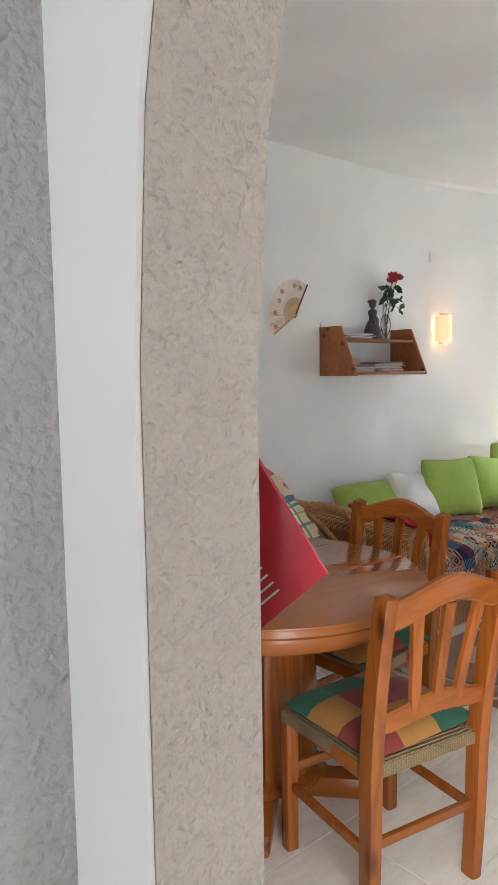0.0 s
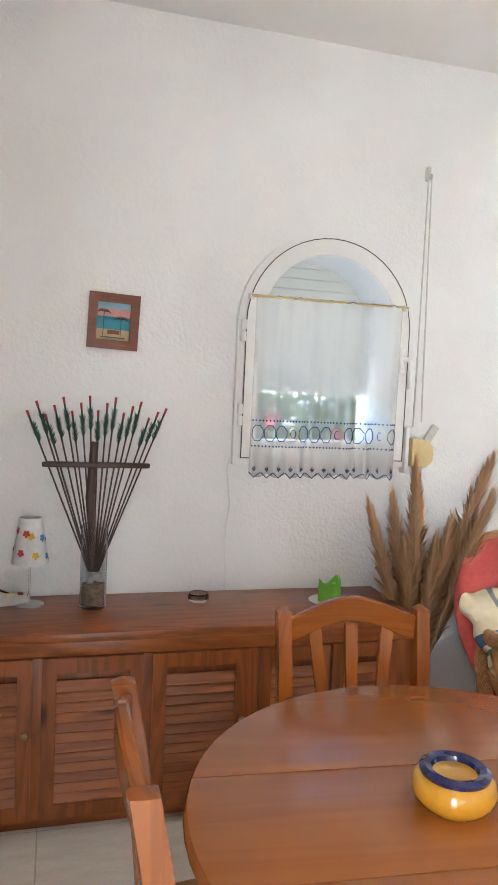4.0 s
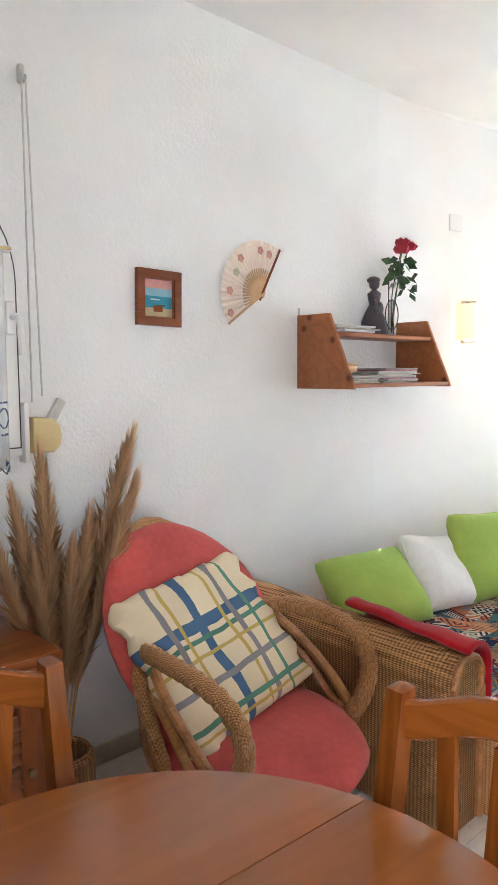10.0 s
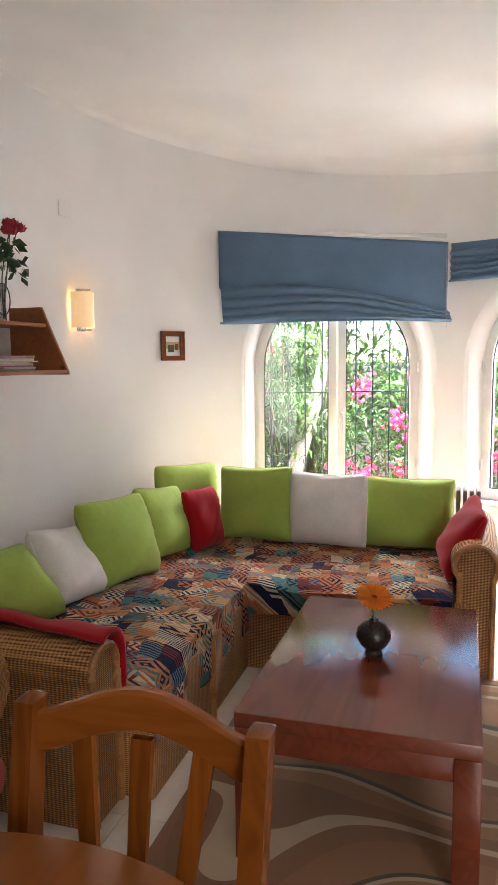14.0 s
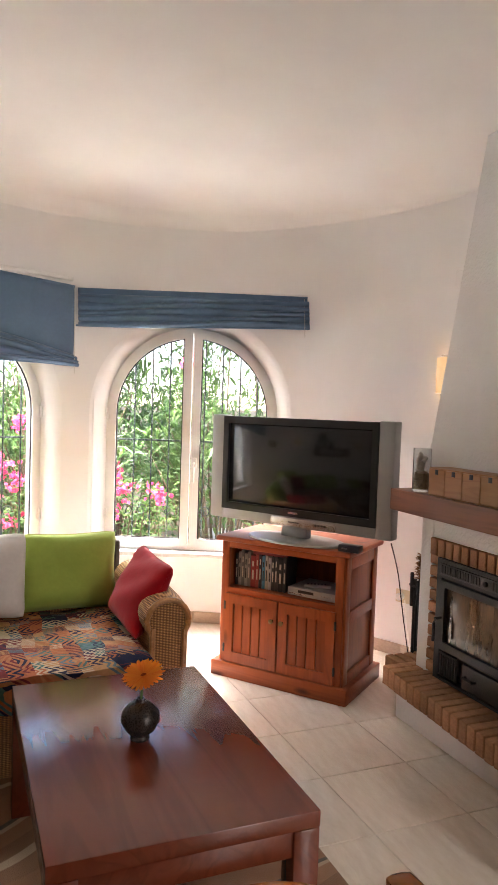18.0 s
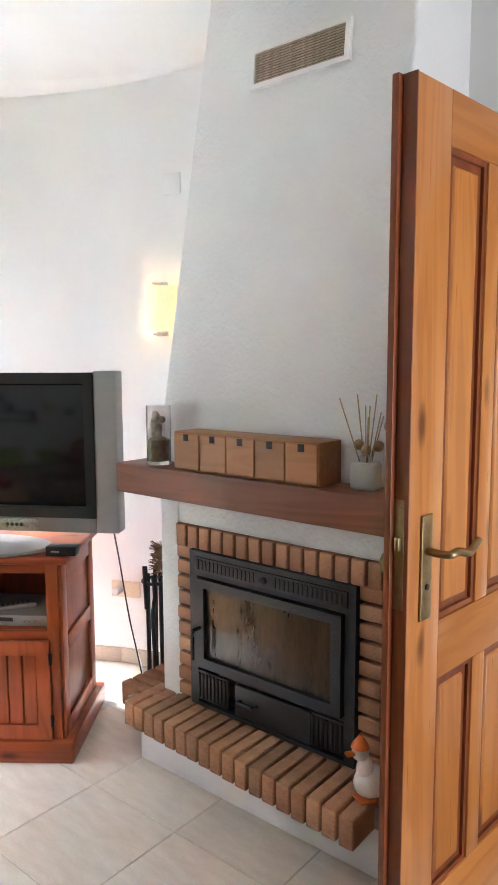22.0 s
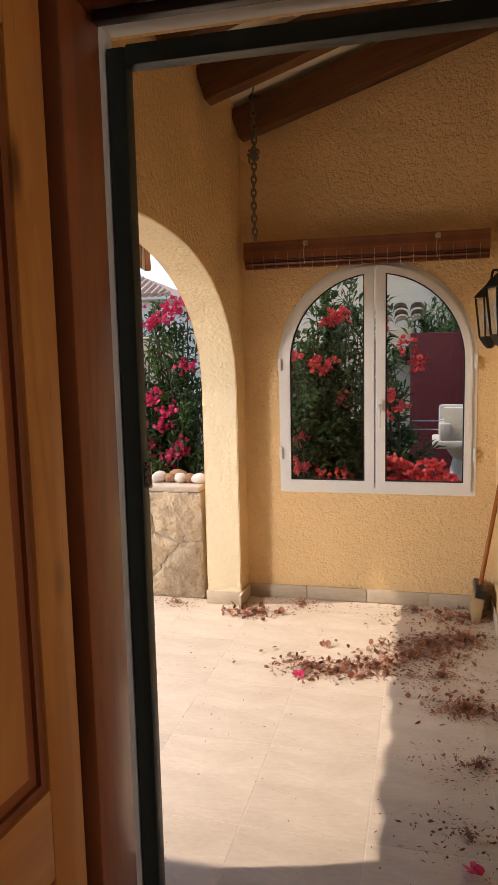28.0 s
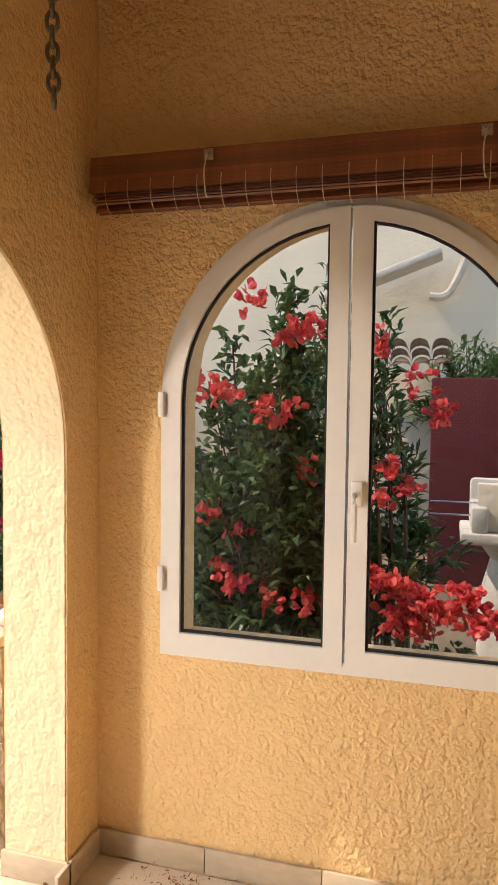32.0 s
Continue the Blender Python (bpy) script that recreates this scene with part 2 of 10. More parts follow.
def solo(name, bm, material, m, label, category, group="", kind="", smooth=True):
    ob = new(name, mesh_of(name, bm, material, smooth))
    ob.matrix_basis = m
    return tagged(ob, label, category, group, kind)


def again(ob, m, parent=None):
    """A further object on the same mesh."""
    c = ob.copy()
    scene.collection.objects.link(c)
    c.matrix_basis = m
    if parent:
        c.parent = parent
    return c


def box(sx, sy, sz, bevel=0.0, at=(0, 0, 0), seg=2, bm=None, turn=None):
    """A box of that size, at its centre in x and y and its base in z."""
    own = bm is None
    b2 = bmesh.new()
    bmesh.ops.create_cube(b2, size=1)
    bmesh.ops.scale(b2, vec=(sx, sy, sz), verts=b2.verts)
    if bevel:
        bmesh.ops.bevel(b2, geom=b2.edges[:], offset=min(bevel, sx * 0.45, sy * 0.45, sz * 0.45), segments=seg, profile=0.5, affect="EDGES")
    bmesh.ops.translate(b2, vec=(0, 0, sz / 2), verts=b2.verts)
    if turn is not None:
        bmesh.ops.transform(b2, matrix=turn, verts=b2.verts)
    bmesh.ops.translate(b2, vec=at, verts=b2.verts)
    if own:
        return b2
    return join(bm, b2)


def join(bm, b2):
    me = bpy.data.meshes.new("t")
    b2.to_mesh(me)
    b2.free()
    bm.from_mesh(me)
    bpy.data.meshes.remove(me)
    return bm


def lathe(profile, seg=24, at=(0, 0, 0), cap=True):
    """Turns (radius, z) pairs about the z axis."""
    bm = bmesh.new()
    rings = []
    for r, z in profile:
        rings.append([bm.verts.new((at[0] + r * math.cos(2 * math.pi * i / seg), at[1] + r * math.sin(2 * math.pi * i / seg), at[2] + z)) for i in range(seg)])
    for a, b in zip(rings, rings[1:]):
        for i in range(seg):
            bm.faces.new((a[i], a[(i + 1) % seg], b[(i + 1) % seg], b[i]))
    if cap:
        bm.faces.new(rings[0][::-1])
        bm.faces.new(rings[-1])
    return bm


def tube(points, radius, seg=8, bm=None, taper=None, closed=False):
    """A round rod along points; taper gives the radius at each point."""
    bm = bm or bmesh.new()
    pts = [Vector(p) for p in points]
    n = len(pts)
    rings = []
    up = Vector((0.123, 0.31, 0.94))
    for i, p in enumerate(pts):
        if closed:
            d = pts[(i + 1) % n] - pts[i - 1]
        else:
            d = pts[min(i + 1, n - 1)] - pts[max(i - 1, 0)]
        d.normalize()
        a = d.cross(up)
        if a.length < 0.05:
            a = d.cross(Vector((1, 0, 0)))
        a.normalize()
        b = d.cross(a)
        r = taper[i] if taper else radius
        rings.append([bm.verts.new(p + a * r * math.cos(2 * math.pi * k / seg) + b * r * math.sin(2 * math.pi * k / seg)) for k in range(seg)])
    pairs = list(zip(rings, rings[1:])) + ([(rings[-1], rings[0])] if closed else [])
    for r0, r1 in pairs:
        for k in range(seg):
            bm.faces.new((r0[k], r0[(k + 1) % seg], r1[(k + 1) % seg], r1[k]))
    if not closed:
        bm.faces.new(rings[0][::-1])
        bm.faces.new(rings[-1])
    return bm


def slab(outline, z0, z1, bevel=0.0, bm=None):
    """A flat outline in x and y, made solid between two heights."""
    b2 = bmesh.new()
    f = b2.faces.new([b2.verts.new((x, y, z0)) for x, y in outline])
    r = bmesh.ops.extrude_face_region(b2, geom=[f])
    bmesh.ops.translate(b2, vec=(0, 0, z1 - z0), verts=[v for v in r["geom"] if isinstance(v, bmesh.types.BMVert)])
    bmesh.ops.recalc_face_normals(b2, faces=b2.faces)
    if bevel:
        bmesh.ops.bevel(b2, geom=[e for e in b2.edges if abs(e.verts[0].co.z - e.verts[1].co.z) < 1e-6], offset=bevel, segments=2, profile=0.5, affect="EDGES")
    return b2 if bm is None else join(bm, b2)


def spline(pts, n=8, closed=False):
    """Smooth points through the given ones (Catmull-Rom)."""
    p = [Vector(q) for q in pts]
    out, m = [], len(p)
    for i in range(m if closed else m - 1):
        p0, p1, p2, p3 = (p[(i + k - 1) % m] if closed else p[max(0, min(m - 1, i + k - 1))] for k in range(4))
        for j in range(n):
            t = j / n
            out.append(0.5 * ((2 * p1) + (p2 - p0) * t + (2 * p0 - 5 * p1 + 4 * p2 - p3) * t * t + (3 * p1 - p0 - 3 * p2 + p3) * t ** 3))
    if not closed:
        out.append(p[-1])
    return out


STAND = pose(0, 0, 0, 90)      # turns a thing drawn in x and y upright, its y up and its z to the front (-y)

# ---- materials of the building ----
M_WHITE = plaster("white_plaster", (0.80, 0.79, 0.77), 0.35, 75.0, 0.006)
M_SMOOTH = plaster("smooth_white_paint", (0.82, 0.81, 0.79), 0.12, 45.0, 0.003)
M_CEIL = plaster("ceiling_paint", (0.80, 0.78, 0.75), 0.12, 60.0, 0.003)
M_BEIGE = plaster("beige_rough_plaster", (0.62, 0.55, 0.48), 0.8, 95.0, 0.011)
# the grey puts the passage's shade into the plaster colour
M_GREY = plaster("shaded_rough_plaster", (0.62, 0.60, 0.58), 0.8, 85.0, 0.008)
M_OCHRE = plaster("ochre_render", (0.87, 0.60, 0.31), 0.8, 85.0, 0.022, 0.06, cell=0.35)
# ochre render paled to cream: light on the arch reveal put into colour
M_OCHRE_LIT = plaster("lit_ochre_render", (0.88, 0.74, 0.50), 0.7, 60.0, 0.014, 0.06, cell=0.35)
M_PCEIL = plaster("cream_porch_ceiling_paint", (0.86, 0.78, 0.62), 0.3, 30.0, 0.008, 0.05)
M_TILE = mat("travertine_tile", (0.83, 0.77, 0.67), 0.20, 0, 0.10, 6.5, 0.06, 60, (1, 4, 1), per_object=0.04, color2=(0.72, 0.64, 0.53))
M_GROUT = mat("grout", (0.64, 0.58, 0.49), 0.9)
M_PTILE = mat("terrace_tile", (0.68, 0.59, 0.48), 0.45, 0, 0.12, 3.0, 0.12, 50, (1, 3, 1), per_object=0.05, color2=(0.55, 0.46, 0.36))
M_ALU = mat("white_lacquered_aluminium", (0.78, 0.77, 0.74), 0.35, 0, 0.03, 4)
M_GLASS, gn, gl, gb = nodes("window_glass")
gb.inputs["Transmission Weight"].default_value = 1.0
gb.inputs["Roughness"].default_value = 0.0
gb.inputs["IOR"].default_value = 1.30
gb.inputs["Base Color"].default_value = (0.96, 0.98, 0.97, 1)
M_MORTAR = mat("grey_mortar", (0.36, 0.32, 0.27), 0.95, 0, 0.15, 12, 0.5, 60)
M_PINE = wood("orange_pine", (0.29, 0.084, 0.012), (0.17, 0.042, 0.006), 2, 0.22, coat=0.5)
M_PINE_X = wood("orange_pine_lengthwise", (0.30, 0.090, 0.014), (0.21, 0.055, 0.008), 0, 0.22, coat=0.4)
M_TABLETOP = wood("varnished_pine_table_top", (0.31, 0.100, 0.019), (0.26, 0.076, 0.013), 0, 0.24, 4.5, coat=0.45, knots=False, per_object=0.03)
M_DARKWOOD = wood("dark_stained_beam", (0.16, 0.065, 0.028), (0.07, 0.028, 0.014), 0, 0.55, coat=0.05)
M_MAHOG = wood("reddish_mahogany_lacquer", (0.17, 0.034, 0.014), (0.11, 0.022, 0.009), 0, 0.22, 6, coat=0.6, knots=False, per_object=0.05, spec=0.55)
M_CHERRY = wood("cherry_stained_pine", (0.36, 0.080, 0.022), (0.22, 0.043, 0.013), 2, 0.32)
M_CHERRY_X = wood("cherry_stained_pine_lengthwise", (0.36, 0.080, 0.022), (0.22, 0.043, 0.013), 0, 0.32)
M_SIDE = wood("reddish_sideboard_pine", (0.31, 0.090, 0.019), (0.12, 0.030, 0.007), 0, 0.32)
M_SIDE_Z = wood("reddish_sideboard_pine_upright", (0.25, 0.068, 0.014), (0.10, 0.026, 0.006), 2, 0.32)
M_DOOR = wood("varnished_door_pine", (0.45, 0.175, 0.042), (0.32, 0.105, 0.022), 2, 0.28, 7)
M_DOOR_X = wood("varnished_door_pine_crosswise", (0.45, 0.175, 0.042), (0.32, 0.105, 0.022), 0, 0.28, 7)
M_DOOR_RED = wood("reddish_varnished_groove", (0.22, 0.060, 0.020), (0.12, 0.034, 0.012), 2, 0.3, 7, knots=False)
M_BRICK = mat("tan_facing_brick", (0.47, 0.245, 0.13), 0.85, 0, 0.2, 14, 0.4, 70, per_object=0.18, color2=(0.26, 0.125, 0.066), bump_dist=0.004)
M_IRON = mat("black_cast_iron", (0.03, 0.032, 0.036), 0.45, 0.3, 0.1, 20, 0.15, 120)
M_BLUE = mat("blue_cotton_blind", (0.10, 0.18, 0.29), 0.9, 0, 0.08, 5, 0.25, 300, sheen=0.2)

# ---- plan ----
LONG_Y, DOOR_Y = 3.51, -0.45
AX, AY, AR = 4.10, 1.45, 2.06     # centre and radius of the round end
TH = 0.30
WX0 = -2.2


def ceil_z(x, y):
    return 2.735 + 0.040 * (y + 0.55) - 0.032 * max(0.0, x - 4.2)


def wall(name, place, us, zb, zt, holes, thick, material, label, inner_step=None):
    """A wall along u: place(u) gives the inner foot and the outward way; holes are (u0, u1, sill, head(u)) and go right through."""
    us = sorted(set([round(u, 5) for u in us] + [round(h[0], 5) for h in holes] + [round(h[1], 5) for h in holes]))
    bm = bmesh.new()
    cache = {}

    def v(u, z, side):
        k = (round(u, 5), round(z, 5), side)
        if k not in cache:
            (x, y), (nx, ny) = place(u)
            cache[k] = bm.verts.new((x + nx * thick * side, y + ny * thick * side, z))
        return cache[k]

    def quad(a, b, c, d):
        q = [p for i, p in enumerate((a, b, c, d)) if p not in (a, b, c, d)[:i]]
        if len(q) > 2:
            try:
                bm.faces.new(q)
            except ValueError:
                pass

    for a, b in zip(us, us[1:]):
        hole = [h for h in holes if h[0] - 1e-6 <= a and b <= h[1] + 1e-6]
        if hole:
            h = hole[0]
            spans = [(zb, zb, h[2], h[2]), (h[3](a), h[3](b), zt(a), zt(b))]
        else:
            spans = [(zb, zb, zt(a), zt(b))]
        for za, zb2, zc, zd in spans:
            if zc - za < 1e-4 and zd - zb2 < 1e-4:
                continue
            for s in (0, 1):
                quad(v(a, za, s), v(b, zb2, s), v(b, zd, s), v(a, zc, s))
            quad(v(a, za, 0), v(b, zb2, 0), v(b, zb2, 1), v(a, za, 1))
            quad(v(a, zc, 0), v(b, zd, 0), v(b, zd, 1), v(a, zc, 1))
    for h in holes:
        for u in (h[0], h[1]):
            quad(v(u, h[2], 0), v(u, h[3](u), 0), v(u, h[3](u), 1), v(u, h[2], 1))
    for u in (us[0], us[-1]):
        quad(v(u, zb, 0), v(u, zt(u), 0), v(u, zt(u), 1), v(u, zb, 1))
    bmesh.ops.remove_doubles(bm, verts=bm.verts, dist=1e-5)
    bmesh.ops.recalc_face_normals(bm, faces=bm.faces)
    ob = new(name, mesh_of(name, bm, material, True, 30))
    return tagged(ob, label, "wall", kind="structure")


def round_head(c, r, spring, rise=None):
    rise = rise or r
    return lambda u: spring + rise * math.sqrt(max(0.0, 1 - ((u - c) / r) ** 2))


def steps(a, b, d):
    n = max(1, int(math.ceil(abs(b - a) / d)))
    return [a + (b - a) * i / n for i in range(n + 1)]


# long wall with the small arched window
W1C, W1R, W1SILL, W1SPRING = 1.752, 0.305, 1.285, 1.769
wall("wall_north", lambda u: ((u, LONG_Y), (0, 1)), [WX0, AX] + steps(W1C - W1R, W1C + W1R, 0.02), -0.15, lambda u: ceil_z(u, LONG_Y) + 0.06,
     [(W1C - W1R, W1C + W1R, W1SILL, round_head(W1C, W1R, W1SPRING))], 0.34, M_WHITE, "white rough-plastered wall with a small arched window")

# round end with two arched windows; u runs clockwise along the arc from its top
WIN_A, WIN_B, WIN_HALF, WIN_SILL, WIN_SPRING = 19.3, -23.5, 18.8, 0.50, 1.42


def apse(u):
    a = math.pi / 2 - u / AR
    return (AX + AR * math.cos(a), AY + AR * math.sin(a)), (math.cos(a), math.sin(a))


def arc_u(deg):
    return (90 - deg) * math.pi / 180 * AR


half_u = WIN_HALF * math.pi / 180 * AR
ends = [(arc_u(d) - half_u, arc_u(d) + half_u) for d in (WIN_A, WIN_B)]
us = steps(0, math.pi * AR, 0.12)
for e0, e1 in ends:
    us += steps(e0, e1, 0.025)
wall("wall_round_end", apse, us, -0.15, lambda u: ceil_z(*apse(u)[0]) + 0.06,
     [(e0, e1, WIN_SILL - 0.03, round_head((e0 + e1) / 2, half_u, WIN_SPRING)) for e0, e1 in ends], TH, M_SMOOTH,
     "white plastered curved wall with two arched windows")

# wall with the entrance door
DX0, DX1, DH = 2.08, 2.995, 2.06
wall("wall_south", lambda u: ((u, DOOR_Y), (0, -1)), [WX0, 4.10], -0.15, lambda u: ceil_z(u, DOOR_Y) + 0.06,
     [(DX0, DX1, -0.15, lambda u: DH)], 0.30, M_SMOOTH, "white plastered wall with the entrance door opening")
wall("wall_south_return", lambda u: ((4.10, DOOR_Y - 0.30 + u), (1, 0)), [0, 0.29], -0.15, lambda u: 2.8, [], 0.02, M_SMOOTH, "short plastered return beside the fireplace")
wall("wall_west", lambda u: ((WX0, u), (-1, 0)), [DOOR_Y - 0.3, LONG_Y + 0.34], -0.15, lambda u: ceil_z(WX0, u) + 0.06, [], 0.2, M_SMOOTH, "plain white plastered end wall")

# ceiling: one gently sloping slab with a soft cove at the round end
bm = bmesh.new()
nx, ny = 44, 24
grid = {}
for i in range(nx + 1):
    for j in range(ny + 1):
        x, y = WX0 - 0.1 + (6.4 - WX0 + 0.1) * i / nx, -0.78 + 4.66 * j / ny
        grid[i, j] = bm.verts.new((x, y, ceil_z(x, y)))
for i in range(nx):
    for j in range(ny):
        bm.faces.new((grid[i, j], grid[i, j + 1], grid[i + 1, j + 1], grid[i + 1, j]))
r = bmesh.ops.extrude_face_region(bm, geom=bm.faces[:])
bmesh.ops.translate(bm, vec=(0, 0, 0.2), verts=[q for q in r["geom"] if isinstance(q, bmesh.types.BMVert)])
bmesh.ops.recalc_face_normals(bm, faces=bm.faces)
tagged(new("ceiling", mesh_of("ceiling", bm, M_CEIL)), "off-white painted plaster ceiling", "ceiling", kind="structure")
# cove where the ceiling meets the curved wall
bm = bmesh.new()
prev = None
for k in range(73):
    u = math.pi * AR * k / 72
    (x, y), (ox, oy) = apse(u)
    ring = []
    for q in range(7):
        a = math.pi / 2 * q / 6
        grow = min(1.0, 0.02 + 3 * min(k, 72 - k) / 72)
        d, h = 0.16 * grow * (1 - math.sin(a)), 0.10 * grow * (1 - math.cos(a))
        ring.append(bm.verts.new((x - ox * (d - 0.004), y - oy * (d - 0.004), ceil_z(x - ox * d, y - oy * d) - h + 0.003)))
    if prev:
        for q in range(6):
            bm.faces.new((prev[q], ring[q], ring[q + 1], prev[q + 1]))
    prev = ring
tagged(new("ceiling_cove", mesh_of("ceiling_cove", bm, M_CEIL, True, 80)), "soft plaster cove along the curved wall", "ceiling", kind="structure")

# partition with the arch that the walk starts under
PX0, PX1, PY0, PY1, PSPRING = 0.212, 0.345, -0.33, 0.608, 1.45
PCORNER = 0.756     # corner of the passage beside the arch
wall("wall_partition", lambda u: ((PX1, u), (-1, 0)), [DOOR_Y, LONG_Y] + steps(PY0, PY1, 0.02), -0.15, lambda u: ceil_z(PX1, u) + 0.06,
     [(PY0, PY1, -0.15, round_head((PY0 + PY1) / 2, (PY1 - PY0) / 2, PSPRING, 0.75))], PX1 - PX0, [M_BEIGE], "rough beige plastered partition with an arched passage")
# smooth painted face on the passage side of the arch, and the rough side wall of the passage
wall("wall_passage_face", lambda u: ((PX0 - 0.001, u), (-1, 0)), [DOOR_Y, PCORNER] + steps(PY0 - 0.002, PY1 + 0.002, 0.02), -0.15, lambda u: ceil_z(PX0, u) + 0.05,
     [(PY0 - 0.002, PY1 + 0.002, -0.15, round_head((PY0 + PY1) / 2, (PY1 - PY0) / 2 + 0.002, PSPRING, 0.752))], 0.006, M_SMOOTH, "smooth white painted face round the arched passage")
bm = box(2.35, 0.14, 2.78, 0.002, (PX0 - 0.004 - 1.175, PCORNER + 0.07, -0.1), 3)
solo("wall_passage_side", bm, M_GREY, Matrix(), "rough plastered side wall of the passage, greyed for shade", "wall", kind="structure")

# floor: a screed, its tiles come last in the file
bm = slab([(WX0 - 0.1, DOOR_Y - 0.02), (4.12, DOOR_Y - 0.02)] + [(AX + (AR + 0.05) * math.cos(radians(d)), AY + (AR + 0.05) * math.sin(radians(d))) for d in range(-85, 91, 5)] + [(WX0 - 0.1, LONG_Y + 0.05)], -0.12, -0.004)
floor = solo("floor", bm, M_GROUT, Matrix(), "travertine tiled living room floor with narrow grout joints", "floor", kind="structure")

# ---- porch ----
QY, QX0, QX1 = -3.63, 2.06, 3.50      # window wall, side wall and arch wall
PWC, PWR, PWSILL, PWSPRING = 2.728, 0.535, 0.68, 1.43


def porch_z(x):
    return 2.80 + (3.5 - x) * 0.315


wall("wall_porch_window", lambda u: ((u, QY), (0, -1)), [0.3, QX1 + 0.25] + steps(PWC - PWR, PWC + PWR, 0.03), -0.2, lambda u: porch_z(u) + 0.15,
     [(PWC - PWR, PWC + PWR, PWSILL, round_head(PWC, PWR, PWSPRING))], 0.22, M_OCHRE, "ochre rough-rendered porch wall with an arched window")
AC, AHALF, ASPRING, ARISE = -2.10, 1.345, 1.25, 0.78
ANEAR = 0.95


def porch_arch(u):
    if u < AC:
        return ASPRING + ARISE * max(0.0, 1 - ((AC - u) / AHALF) ** 2.25) ** (1 / 2.25)
    return ASPRING + ARISE * max(0.0, 1 - ((u - AC) / ANEAR) ** 3.5) ** (1 / 3.5)


wall("wall_porch_arch", lambda u: ((QX1, u), (1, 0)), [QY, -0.75] + steps(AC - AHALF, AC + ANEAR, 0.03) + [AC - AHALF + d for d in (0.0005, 0.0015, 0.003, 0.006, 0.010, 0.015, 0.022, 0.045)], -0.2, lambda u: porch_z(3.5) + 0.12,
     [(AC - AHALF, AC + ANEAR, -0.2, porch_arch)], 0.21, M_OCHRE, "ochre rough-rendered porch wall with a wide flat arch")
# thin skin added over the arch reveal, coloured as lit from outside
line = [(AC - AHALF + 0.003, 0.0), (AC - AHALF + 0.003, ASPRING * 0.5), (AC - AHALF + 0.003, ASPRING)]
for k in range(1, 49):
    a = math.pi / 2 * k / 48
    line.append((AC - (AHALF - 0.003) * math.cos(a) ** (2 / 2.25), ASPRING + (ARISE - 0.003) * math.sin(a) ** (2 / 2.25)))
for k in range(1, 30):
    a = math.pi / 2 * k / 30
    line.append((AC + (ANEAR - 0.003) * math.sin(a) ** (2 / 3.5), ASPRING + (ARISE - 0.003) * math.cos(a) ** (2 / 3.5)))
line += [(AC + ANEAR - 0.003, ASPRING), (AC + ANEAR - 0.003, 0.0)]
bm = bmesh.new()
rows_a = [[bm.verts.new((x, u, z)) for x in (QX1 + 0.006, QX1 + 0.07, QX1 + 0.14, QX1 + 0.204)] for u, z in line]
for ra, rb_ in zip(rows_a, rows_a[1:]):
    for k in range(3):
        bm.faces.new((ra[k], ra[k + 1], rb_[k + 1], rb_[k]))
solo("trim", bm, M_OCHRE_LIT, Matrix(), "porch arch lining, ochre render paled for light from outside", "trim", kind="structure")
wall("wall_porch_side", lambda u: ((QX0, u), (-1, 0)), [QY, -0.75], -0.2, lambda u: porch_z(QX0) + 0.1, [], 0.2, M_OCHRE, "ochre rough-rendered side wall of the porch")
# house wall above and beside the door, outside
wall("wall_porch_house", lambda u: ((u, -0.75), (0, 1)), [QX0 - 0.2, QX1 + 0.25], -0.2, lambda u: porch_z(u) + 0.12,
     [(DX0 - 0.02, DX1 + 0.02, -0.2, lambda u: DH)], -0.012, M_OCHRE, "ochre rendered outside of the house wall")
bm = bmesh.new()
vs = [bm.verts.new(p) for p in ((QX1 + 0.6, QY - 0.3, porch_z(QX1 + 0.6) + 0.07), (QX1 + 0.6, -0.7, porch_z(QX1 + 0.6) + 0.07), (0.2, -0.7, porch_z(0.2) + 0.07), (0.2, QY - 0.3, porch_z(0.2) + 0.07))]
f = bm.faces.new(vs)
r = bmesh.ops.extrude_face_region(bm, geom=[f])
bmesh.ops.translate(bm, vec=(0, 0, 0.12), verts=[q for q in r["geom"] if isinstance(q, bmesh.types.BMVert)])
bmesh.ops.recalc_face_normals(bm, faces=bm.faces)
solo("porch_ceiling", bm, M_PCEIL, Matrix(), "sloping cream plaster porch ceiling between beams", "ceiling", kind="structure")
for y in (-3.53, -2.90, -2.32, -1.74, -1.16):
    tilt = math.atan(0.315)
    L = (QX1 - 0.02 - QX0) / math.cos(tilt)
    bm = box(L, 0.10, 0.165, 0.012, (0, 0, -0.0825))
    solo("porch_beam", bm, M_DARKWOOD, pose((QX0 + QX1) / 2, y, porch_z((QX0 + QX1) / 2) - 0.055, 0, math.degrees(tilt), 0), "dark brown stained wooden ceiling beam", "beam", "porch ceiling beams")
bm = slab([(1.9, -0.73), (1.9, QY + 0.02), (QX1, QY + 0.02), (QX1, -3.5), (9.5, -3.5), (9.5, -0.73)], -0.14, -0.0014)
M_PGROUT = mat("sandy_terrace_grout", (0.74, 0.65, 0.53), 0.9)
solo("porch_floor", bm, M_PGROUT, Matrix(), "cream tiled porch and terrace floor with dusty joints", "floor", kind="structure")
bm = slab([(DX0, DOOR_Y - 0.30), (DX1, DOOR_Y - 0.30), (DX1, DOOR_Y - 0.0), (DX0, DOOR_Y - 0.0)], -0.12, -0.004)
solo("door_sill_floor", bm, M_PGROUT, Matrix(), "cream tiled floor running into the doorway", "floor", kind="structure")

